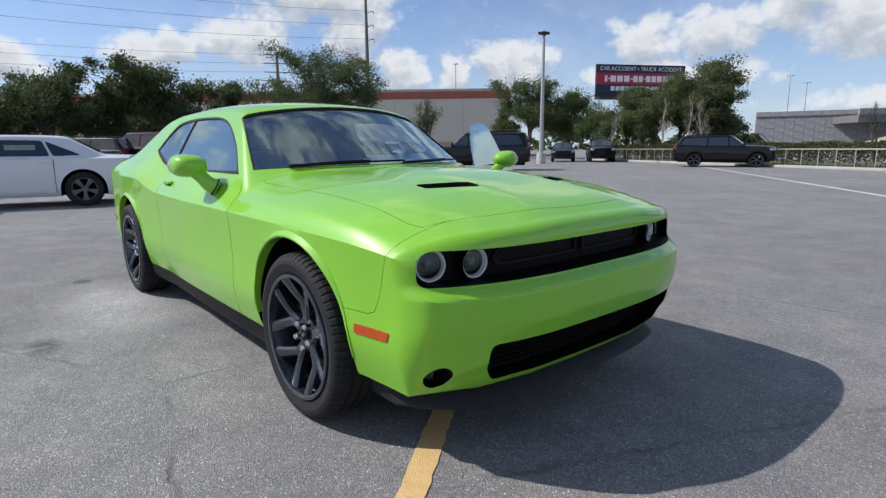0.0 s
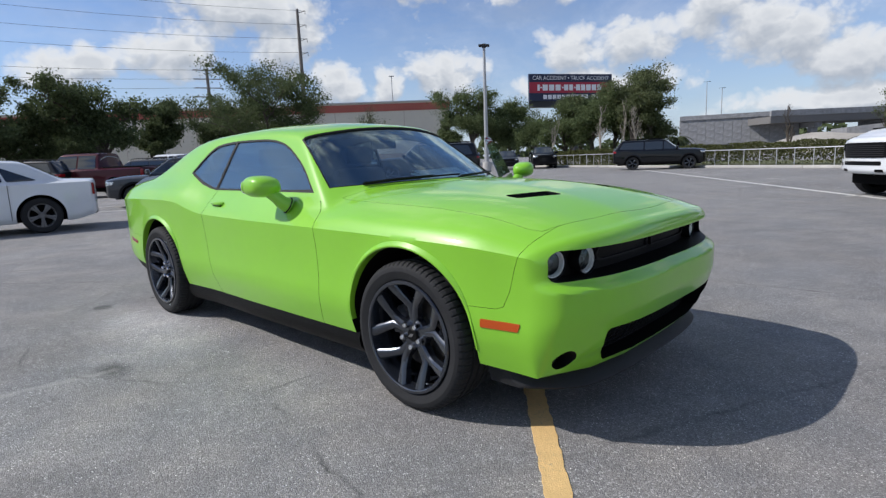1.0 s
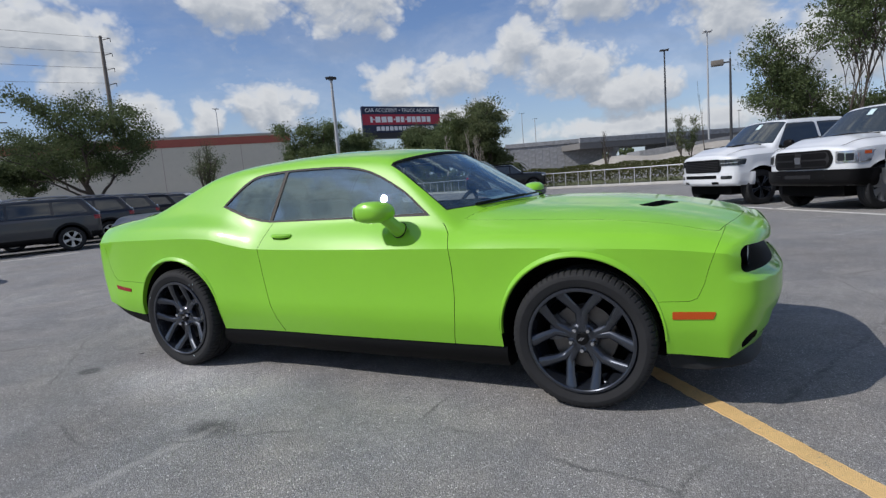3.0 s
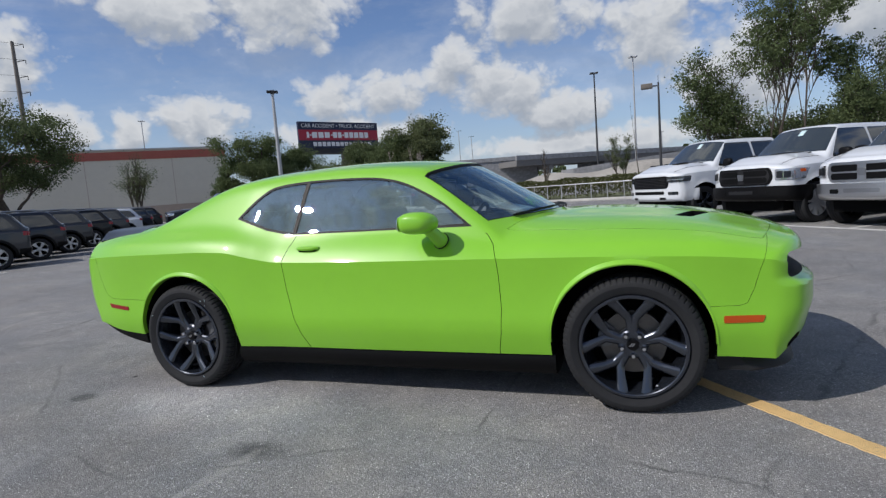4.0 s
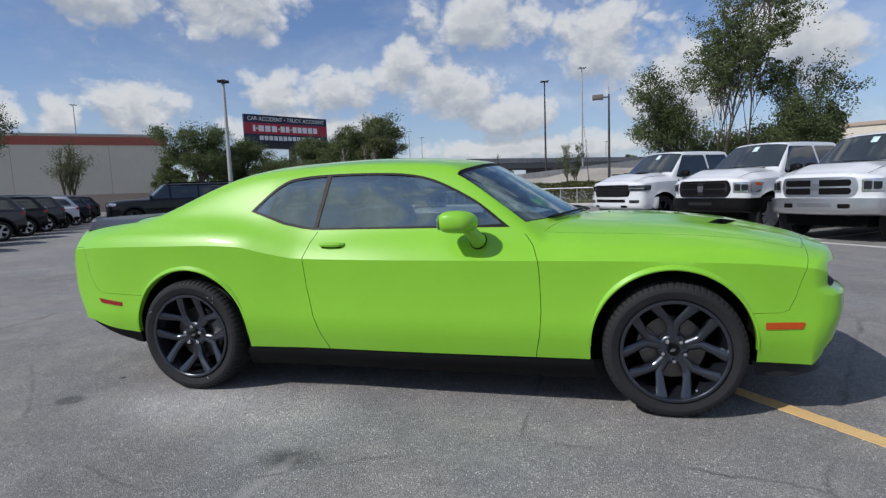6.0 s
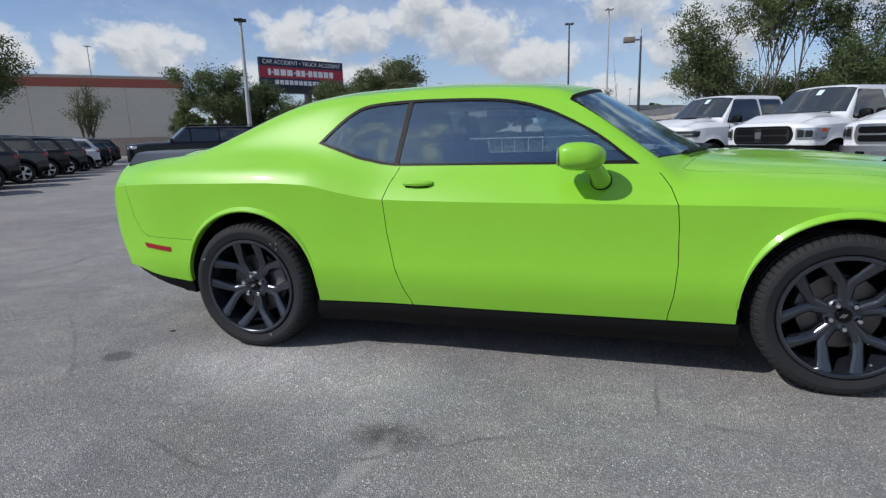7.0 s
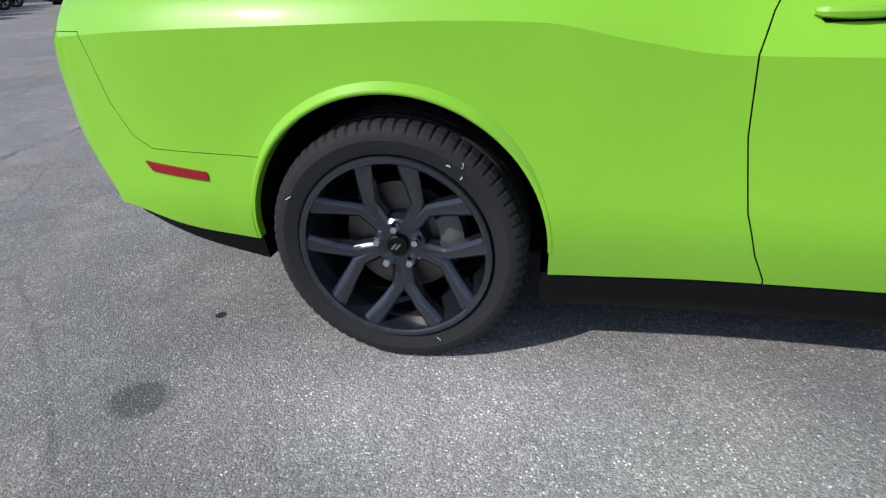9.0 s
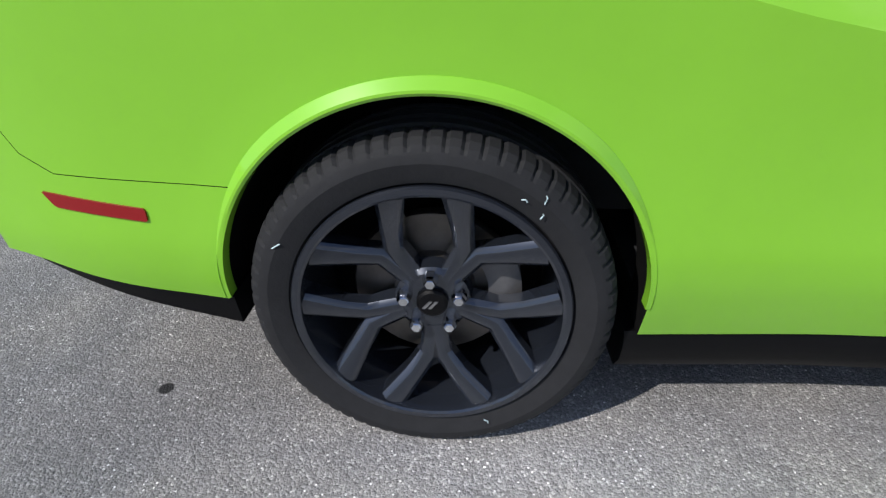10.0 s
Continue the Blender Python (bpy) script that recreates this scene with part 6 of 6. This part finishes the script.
def vehicle(form, m, name, label, category, colour, side_windows, screens, front=(), rear=(), clad=None, rims="silver", mirrors=True, extra=None, group=""):
    """Builds a parked vehicle: body with arches, dark windows, lamps, grille, wheels."""
    root = thing(name, label, category, m, group)
    slots = [colour, M_LINER]
    cut = []
    for ax in form.axles:
        ring = [(ax + form.arch * math.cos(a), form.wheel + form.arch * math.sin(a)) for a in np.linspace(0, math.pi, 28)] + [(ax - form.arch, 0), (ax + form.arch, 0)]
        for lo, hi in ((-1.4, -form.half + 0.36), (form.half - 0.36, 1.4)):
            cut.append(prism(ring, "y", lo, hi, slots, 1))
    me = combine(form.body.solid(step_x=0.05, ns=16, nt=80, rings=12, slots=slots), cut, "DIFFERENCE")
    finish(me, True, 28)
    shell = part("body", me, None, root)

    def chip(nm, outline, axis, lo, hi, mat, o=0.006, parent=root, lab="", keep=None):
        c = combine(form.skin(o), [prism(outline, axis, lo, hi)], "INTERSECT")
        if len(c.polygons) == 0:
            return None
        finish(c, True, 35)
        return part(nm, c, mat, parent, lab)

    for w in side_windows:
        for lo, hi in ((-1.3, -0.35), (0.35, 1.3)):
            chip("window", round_poly(w, 0.05), "y", lo, hi, M_DARKGLASS, 0.006, root, "dark side window")
    for w, nm in screens:
        chip(nm, w, "z", 0.9, 2.2, M_SCREEN if nm == "windscreen" else M_DARKGLASS, 0.007)
    for nm, poly, mat, o, x0, x1, lab in front:
        chip(nm, poly, "x", x0, x1, mat, o, root, lab)
    for nm, poly, mat, o, x0, x1, lab in rear:
        chip(nm, poly, "x", x0, x1, mat, o, root, lab)
    if clad is not None:
        s = form.body
        for ax in form.axles:
            R0, R1 = form.arch, form.arch + 0.07
            ring = [(ax + R1 * math.cos(a), form.wheel + R1 * math.sin(a)) for a in np.linspace(0, math.pi, 24)] + [(ax - R1, form.wheel - 0.15), (ax - R0, form.wheel - 0.15)] + [(ax + R0 * math.cos(a), form.wheel + R0 * math.sin(a)) for a in np.linspace(math.pi, 0, 24)] + [(ax + R0, form.wheel - 0.15), (ax + R1, form.wheel - 0.15)]
            for lo, hi in ((-1.4, -form.half + 0.3), (form.half - 0.3, 1.4)):
                chip("arch_trim", ring, "y", lo, hi, clad, 0.010)
        zt = float(s.zb(0)) + 0.14
        for lo, hi in ((-1.4, -form.half + 0.3), (form.half - 0.3, 1.4)):
            chip("sill_trim", [(form.axles[1] + form.arch, 0), (form.axles[0] - form.arch, 0), (form.axles[0] - form.arch, zt), (form.axles[1] + form.arch, zt)], "y", lo, hi, clad, 0.010)
    for ax in form.axles:
        for s in (-1, 1):
            alloy(root, pose(ax, s * (form.half - 0.02), form.wheel, 0, 0, 0 if s < 0 else 180), form.wheel, rims)
    part("underbody", boxes((form.back + 0.3, form.front - 0.3, -form.half * 0.7, form.half * 0.7, 0.27, 0.5)), M_LINER, root, "", False)
    if mirrors:
        for s in (-1, 1):
            z = float(form.body.zc(0)) + 0.17
            x = mirrors if not isinstance(mirrors, bool) else 0.75
            vs = ellipsoid(x, s * (form.half + 0.06), z, 0.07, 0.13, 0.09, 3.0, 16, 8)
            part("wing_mirror", shape(merge(vs, tube([(x, s * (form.half - 0.10), z - 0.08), (x, s * (form.half + 0.02), z - 0.02)], 0.03, 6))), colour if extra != "dark_mirrors" else M_BLACK, root)
    return root


def repaint(root, table):
    """Gives a copied vehicle its own paint, without touching the shared meshes."""
    for o in (root, *root.children_recursive):
        for s in o.material_slots:
            if s.material in table:
                new_mat = table[s.material]
                s.link = "OBJECT"
                s.material = new_mat


def form_of(f):
    if id(f) not in FORMS:
        FORMS[id(f)] = Form(**f)
    return FORMS[id(f)]


def heading(x, y, deg):
    return pose(x, y, 0, 0, 0, deg)


# measures: front, back, half width, belt, hood, cowl, header, roof, tail top and foot, deck, sill, axles, wheel
SUV = dict(front=2.25, back=-2.17, half=0.93, belt=0.93, hood=1.02, cowl=1.05, header=0.32, roof=1.55, tail_top=-1.72, tail_foot=-2.20, deck=1.00, sill=0.30, axles=(1.33, -1.33), wheel=0.345, tumble=0.33)
LONG_SUV = dict(front=2.55, back=-2.65, half=0.98, belt=1.08, hood=1.20, cowl=1.10, header=0.40, roof=1.75, tail_top=-2.12, tail_foot=-2.62, deck=1.20, sill=0.32, axles=(1.60, -1.49), wheel=0.385, tumble=0.33)
BIG_SUV = dict(front=2.85, back=-2.92, half=1.04, belt=1.16, hood=1.28, cowl=1.20, header=0.50, roof=1.92, tail_top=-2.66, tail_foot=-2.88, deck=1.30, sill=0.36, axles=(1.75, -1.52), wheel=0.41, tumble=0.28)
SEDAN = dict(front=2.50, back=-2.54, half=0.95, belt=0.96, hood=1.02, cowl=1.10, header=0.32, roof=1.48, tail_top=-1.25, tail_foot=-1.95, deck=1.07, sill=0.22, axles=(1.53, -1.52), wheel=0.355, tumble=0.42)
TRUCK = dict(front=2.62, back=-3.25, half=1.02, belt=1.22, hood=1.39, cowl=1.42, header=0.72, roof=2.02, tail_top=-1.08, tail_foot=-1.22, deck=1.36, sill=0.46, axles=(1.72, -1.90), wheel=0.415, arch=0.51, tumble=0.36, nose_z=1.215, corner=0.10, bow=0.20, dome=0.055, soft=0.13)


def suv_windows(f, split):
    b, r = f["belt"] + 0.09, f["roof"] - 0.12
    x0, x1 = f["tail_foot"] + 0.35, f["cowl"] - 0.12
    h0 = f["header"] + 0.02
    out = []
    edges = [x1] + list(split) + [x0]
    for i in range(len(edges) - 1):
        a, c = edges[i] - 0.035, edges[i + 1] + 0.035
        if i == 0:
            out.append([(c, b), (a, b), (h0 - 0.02, r), (c, r)])
        elif i == len(edges) - 2:
            out.append([(c, b + 0.06), (a, b), (a, r), (c + 0.22, r - 0.03)])
        else:
            out.append([(c, b), (a, b), (a, r), (c, r)])
    return out


def screen_poly(f, inset=0.10):
    w0, w1 = f["half"] - 0.20, f["half"] - 0.34
    c, h = f["cowl"] - 0.05, f["header"] + 0.04
    return [(c - 0.22 * (v / f["half"]) ** 2, v) for v in np.linspace(-w0, w0, 9)] + [(h - 0.10 * (v / f["half"]) ** 2, v) for v in np.linspace(w1, -w1, 9)]


def rear_poly(f):
    w0, w1 = f["half"] - 0.22, f["half"] - 0.32
    return [(f["tail_foot"] + 0.10, -w0), (f["tail_top"] - 0.03, -w1), (f["tail_top"] - 0.03, w1), (f["tail_foot"] + 0.10, w0)]


def lamp_pair(y0, y1, z0, z1, mat, o, x0, x1, nm, lab, slant=0.0):
    out = []
    for s in (-1, 1):
        p = round_poly([(s * y0, z0), (s * y1, z0 + slant), (s * y1, z1), (s * y0, z1)], 0.02)
        out.append((nm, p, mat, o, x0, x1, lab))
    return out


def build_suv(x, y, deg, colour, label, f=SUV, rims="silver", split=(0.10, -0.95), clad=M_BLACK, group="parked cars in the row"):
    form = form_of(f)
    if (id(f), clad is M_BLACK) in MODELS:
        old, old_colour, old_rims = MODELS[id(f), clad is M_BLACK]
        r = tagged(copy_thing(old, heading(x, y, deg)), label, "car", group)
        if not group and "group" in r:
            del r["group"]
        rim = {"silver": M_RIMSILVER, "dark": M_RIM}
        repaint(r, {old_colour: colour, rim[old_rims]: rim[rims]})
        return r
    hz, bz, fx, bx = f["hood"], f["belt"], f["front"], f["back"]
    front = [("grille", round_poly([(-0.55, hz - 0.33), (0.55, hz - 0.33), (0.60, hz - 0.17), (-0.60, hz - 0.17)], 0.03), M_BLACK, 0.012, fx - 0.5, fx + 0.4, "black slatted grille"),
             ("lower_intake", round_poly([(-0.62, 0.42), (0.62, 0.42), (0.55, 0.60), (-0.55, 0.60)], 0.04), M_BLACK, 0.010, fx - 0.5, fx + 0.4, "")]
    front += lamp_pair(0.60, f["half"] - 0.04, hz - 0.30, hz - 0.17, M_LAMP, 0.012, fx - 0.75, fx + 0.4, "headlight", "clear headlight")
    rear = lamp_pair(0.58, f["half"] + 0.02, bz - 0.06, bz + 0.05, M_REDLENS, 0.014, bx - 0.3, bx + 0.22, "tail_lamp", "red tail lamp")
    rear += [("rear_apron", [(-1.2, 0.2), (1.2, 0.2), (1.2, 0.52), (-1.2, 0.52)], M_BLACK, 0.012, bx - 0.3, bx + 0.35, "black rear apron")]
    r = vehicle(form, heading(x, y, deg), "suv", label, "car", colour, suv_windows(f, split), [(screen_poly(f), "windscreen"), (rear_poly(f), "rear_window")], front, rear, clad, rims, f["cowl"] - 0.15, "", group)
    for s in (-1, 1):
        yy = form.tumble_y(f["roof"] - 0.10) - 0.10
        part("roof_rail", shape(tube([(f["header"] - 0.15, s * yy, f["roof"] - 0.01), (f["header"] - 0.35, s * yy, f["roof"] + 0.045), (f["tail_top"] + 0.35, s * yy, f["roof"] + 0.04), (f["tail_top"] + 0.15, s * yy, f["roof"] - 0.02)], 0.018, 8)), M_STEEL if colour is not M_BLACKP else M_BLACK, r, "roof rail")
    MODELS[id(f), clad is M_BLACK] = r, colour, rims
    return r


LOT_HEAD = math.degrees(math.atan2(-0.633, -0.774))


def from_rear_wheel(x, y, f, deg, left=True):
    """The middle of a vehicle whose outer rear wheel stands at x, y."""
    c, s = math.cos(radians(deg)), math.sin(radians(deg))
    lx, ly = f["axles"][1], (f["half"] - 0.1) * (1 if left else -1)
    return x - (c * lx - s * ly), y - (s * lx + c * ly)


ROW = [(M_GREYP, "dark grey compact suv parked in a row", "silver"), (M_NAVY, "dark navy compact suv parked in a row", "silver"), (M_GREYP, "charcoal suv parked in a row", "silver"), (M_BLACKP, "black suv parked in a row", "silver"), (M_GREYP, "dark grey suv parked near a white one", "silver"), (M_WHITE, "white suv among dark parked cars", "dark"), (M_NAVY, "dark blue suv at the end of the row", "silver"), (M_BLACKP, "black suv by the warehouse", "silver")]
for i, (col, lab, rims) in enumerate(ROW):
    rx, ry = -14.75 - 1.71 * i, 6.0 + 2.27 * i
    cx, cy = from_rear_wheel(rx, ry, SUV, -118)
    build_suv(cx, cy, -118, col, lab, SUV, rims)
# black three-row suv by the railing, and a larger one beside the aisle
build_suv(-10.3, 30.9, 23.9, M_BLACKP, "long black suv parked at the kerb", LONG_SUV, "dark", (0.20, -0.85), M_BLACK, "")
build_suv(-17.8, 18.55, -136.4, M_BLACKP, "large black suv parked in the aisle", BIG_SUV, "dark", (0.25, -0.95), M_BLACK, "")
build_suv(-22.6, 37.2, -52, M_BLACKP, "black suv facing the lot near the hedge", LONG_SUV, "dark", (0.20, -0.85), M_BLACK, "")
build_suv(-25.4, 36.0, -52, M_NAVY, "dark suv beside the lamp post", SUV, "dark", (0.10, -0.95), M_BLACK, "")

# white saloon
f = SEDAN
form = form_of(f)
SAL_HEAD = -101
cx, cy = from_rear_wheel(-10.2, 0.0, f, SAL_HEAD)
b, r = f["belt"] + 0.08, f["roof"] - 0.12
wins = [[(-0.02, b), (0.93, b), (0.33, r - 0.02), (-0.02, r)], [(-0.98, b), (-0.10, b), (-0.10, r), (-0.86, r - 0.01)], [(-1.52, b + 0.015), (-1.03, b), (-0.91, r - 0.02), (-1.02, r - 0.07)]]
sal = vehicle(form, heading(cx, cy, SAL_HEAD), "saloon_car", "white four-door saloon parked in the lot", "car", M_WHITE, wins, [(screen_poly(f), "windscreen"), ([(-1.85, -0.70), (-1.30, -0.58), (-1.30, 0.58), (-1.85, 0.70)], "rear_window")],
              lamp_pair(0.55, 0.90, 0.72, 0.86, M_LAMP, 0.01, 2.0, 2.9, "headlight", "clear headlight"),
              lamp_pair(0.82, 0.97, 0.72, 0.96, M_REDLENS, 0.012, -2.9, -2.42, "tail_lamp", "upright red tail lamp") + [("rear_lip", [(-0.8, 0.24), (0.8, 0.24), (0.8, 0.36), (-0.8, 0.36)], M_BLACK, 0.012, -2.9, -2.3, "")], None, "grey", 0.85)
for s in (-1, 1):
    for x in (0.02, -0.98):
        part("handle", boxes((x, x + 0.2, s * 0.955 - 0.015, s * 0.955 + 0.015, 0.90, 0.925), bevel=0.008), M_WHITE, sal)
        part("door_gap", boxes((x - 0.06, x - 0.052, s * 0.962 - 0.01, s * 0.962 + 0.006, 0.30, 0.98)), M_LINER, sal, "", False)
    part("sticker_sheet", boxes((-0.75, -0.25, s * 0.80 - 0.01, s * 0.80 + 0.010, 1.12, 1.26)), M_PAPERDIM, sal, "pale sheet inside the rear window", False)
    part("window_trim", shape(tube([(-1.45, s * 0.853, b - 0.01), (0.96, s * 0.858, b - 0.02)], 0.010, 6)), M_CHROME, sal)


# pickups
def pickup(x, y, deg, colour, label, face, rims="dark", group=""):
    f = TRUCK
    form = form_of(f)
    b, r = f["belt"] + 0.09, f["roof"] - 0.13
    wins = [[(-0.08, b), (1.18, b - 0.01), (0.72, r), (-0.08, r)], [(-1.00, b), (-0.16, b), (-0.16, r), (-0.95, r)]]
    F, fx0, fx1 = [], 1.9, 3.2
    if face == "sport":
        F += [("grille", round_poly([(-0.62, 0.83), (0.62, 0.83), (0.66, 0.98), (0.62, 1.14), (-0.62, 1.14), (-0.66, 0.98)], 0.05), M_BLACK, 0.02, fx0, fx1, "black grille")]
        F += lamp_pair(0.62, 0.99, 0.98, 1.12, M_DARKGLASS, 0.022, 1.7, fx1, "headlight", "slim dark headlight")
        F += lamp_pair(0.64, 0.97, 1.03, 1.05, M_LAMP, 0.026, 1.7, fx1, "light_strip", "")
        F += [("bumper", round_poly([(-1.2, 0.50), (1.2, 0.50), (1.2, 0.80), (-1.2, 0.80)], 0.04), colour, 0.035, 1.95, fx1, "body-coloured bumper"), ("intake", round_poly([(-0.55, 0.68), (0.55, 0.68), (0.55, 0.76), (-0.55, 0.76)], 0.02), M_BLACK, 0.042, fx0, fx1, "")]
        F += lamp_pair(0.66, 0.90, 0.66, 0.74, M_DARKGLASS, 0.042, 1.9, fx1, "fog_lamp", "") + lamp_pair(0.42, 0.60, 0.54, 0.60, M_BLACK, 0.042, 1.9, fx1, "tow_hook", "dark tow hook")
    else:
        dark = face == "work"
        F += [("grille_surround", round_poly([(-0.60, 0.82), (0.60, 0.82), (0.68, 0.98), (0.62, 1.175), (-0.62, 1.175), (-0.68, 0.98)], 0.07), M_BLACK if dark else M_CHROMESOFT, 0.022, fx0, fx1, "grille surround"),
              ("cross_bar", round_poly([(-0.56, 0.85), (0.56, 0.85), (0.63, 0.98), (0.58, 1.14), (-0.58, 1.14), (-0.63, 0.98)], 0.05), M_GREYPL if dark else M_CHROMESOFT, 0.028, fx0, fx1, "grille cross bar")]
        for s in (-1, 1):
            for z0, z1 in ((0.865, 0.98), (1.01, 1.125)):
                F.append(("grille_mesh", round_poly([(s * 0.075, z0), (s * 0.555, z0), (s * 0.585, (z0 + z1) / 2), (s * 0.555, z1), (s * 0.075, z1)], 0.02), M_BLACK, 0.032, fx0, fx1, "black grille mesh"))
        F += [("badge", round_poly([(-0.06, 0.93), (0.06, 0.93), (0.075, 1.06), (-0.075, 1.06)], 0.025), M_STEEL, 0.040, fx0, fx1, "plain metal badge")]
        F += lamp_pair(0.71, 1.01, 0.91, 1.13, M_LAMP, 0.016, 1.75, fx1, "headlight", "clear headlight") + lamp_pair(0.74, 0.84, 0.95, 1.09, M_LAMPDARK, 0.020, 1.9, fx1, "bulb_housing", "") + lamp_pair(0.86, 0.95, 0.95, 1.08, M_LAMPDARK, 0.020, 1.9, fx1, "bulb_housing", "") + lamp_pair(0.95, 1.04, 1.05, 1.11, M_AMBER, 0.019, 2.05, 2.18, "turn_lamp", "amber turn lamp")
        F += [("bumper", round_poly([(-1.2, 0.47), (1.2, 0.47), (1.2, 0.78), (0.75, 0.80), (-0.75, 0.80), (-1.2, 0.78)], 0.05), M_BLACK if dark else M_CHROMESOFT, 0.055, 1.95, fx1, "dark plastic bumper" if dark else "chrome bumper"), ("apron", [(-1.1, 0.40), (1.1, 0.40), (1.1, 0.50), (-1.1, 0.50)], M_BLACK, 0.045, 1.95, fx1, "")]
        F += [("intake", round_poly([(-0.30, 0.64), (0.30, 0.64), (0.30, 0.71), (-0.30, 0.71)], 0.015), M_GREYPL if dark else M_STEEL, 0.060, fx0, fx1, "")] + lamp_pair(0.40, 0.58, 0.62, 0.70, M_BLACK, 0.062, fx0, fx1, "tow_hook", "dark tow hook")
    t = vehicle(form, heading(x, y, deg), "pickup_truck", label, "truck", colour, wins, [(screen_poly(f), "windscreen"), (rear_poly(f), "rear_window")], F, lamp_pair(0.86, 1.03, 0.85, 1.25, M_REDLENS, 0.012, -3.5, -3.1, "tail_lamp", "red tail lamp"), None, rims, 1.02, "dark_mirrors", group)
    part("bed_floor", boxes((-3.1, -1.3, -0.85, 0.85, 1.31, 1.375)), M_BLACK, t, "dark bed liner", False)
    for s in (-1, 1):
        for xx in (-0.12, 1.20):
            part("door_gap", boxes((xx - 0.004, xx + 0.004, s * 1.033 - 0.012, s * 1.033 + 0.004, 0.55, 1.25)), M_LINER, t, "", False)
        part("handle", boxes((0.0, 0.22, s * 1.03 - 0.02, s * 1.03 + 0.02, 1.12, 1.15), bevel=0.008), M_BLACK if face != "sport" else colour, t)
    if face == "sport":
        for s in (-1, 1):
            zz = float(form.body.top(1.95, np.array([0.42]))[0])
            part("hood_vent", boxes((1.75, 2.1, s * 0.42 - 0.10, s * 0.42 + 0.10, zz - 0.02, zz + 0.012), bevel=0.01), M_BLACK, t)
        for z in (0.875, 0.915, 0.955, 0.995, 1.035, 1.075):
            part("grille_slat", shape(tube([(float(form.body.bend(np.array(2.62), np.array(yy))) + 0.022, yy, z) for yy in np.linspace(-0.58, 0.58, 13)], 0.009, 6)), M_GREYPL, t)
    sticker = form.body.layer(0.80, 0.98, 0.95, 0.009, 0.012, step_x=0.03, ny=60)
    me = combine(sticker, [prism([(0.82, -0.02), (0.82, 0.10), (0.95, 0.10), (0.95, -0.02)], "z", 1.0, 2.2)], "INTERSECT")
    part("sticker_sheet", me, M_PAPER, t, "pale sheet behind the windscreen")
    # seams between hood and wings
    for s in (-1, 1):
        pts = [(xx, s * (0.80 - 0.03 * (xx - 1.5)), float(form.body.top(xx, np.array([0.80 - 0.03 * (xx - 1.5)]))[0]) + 0.0005) for xx in np.linspace(1.42, 2.46, 12)]
        part("hood_seam", shape(tube(pts, 0.004, 5)), M_LINER, t)
    wip = [(1.36, -0.55), (1.40, 0.0), (1.36, 0.60)]
    part("wiper", shape(tube([(a, bb, float(form.body.top(a, np.array([bb]))[0]) + 0.02) for a, bb in wip], 0.012, 6)), M_RUBBER, t)
    return t


fwd = (-0.774, -0.633)
for (nx, ny), face, lab, rims in (((1.60, 11.85), "sport", "white pickup with a black grille facing the aisle", "dark"), ((3.45, 9.5), "work", "white work pickup with black bumper and grille", "steel"), ((5.02, 7.6), "chrome", "white pickup with chrome grille and bumper", "steel")):
    pickup(nx - fwd[0] * 2.70, ny - fwd[1] * 2.70, LOT_HEAD, M_WHITE, lab, face, rims, "white pickups in a row")
px, py = polar(163.5, 30)
pickup(px, py, LOT_HEAD, M_MAROON, "maroon pickup behind the parked cars", "work", "dark")
px, py = polar(157.0, 36)
pickup(px, py, LOT_HEAD, M_WHITE, "white pickup far behind the row", "work", "silver")
px, py = polar(159.5, 35)
build_suv(px, py, LOT_HEAD, M_NAVY, "dark suv behind the row", LONG_SUV, "dark", (0.2, -0.85), M_BLACK, "")
px, py = polar(168.5, 31)
build_suv(px, py, LOT_HEAD, M_BLACKP, "black suv behind the white saloon", LONG_SUV, "dark", (0.2, -0.85), M_BLACK, "")
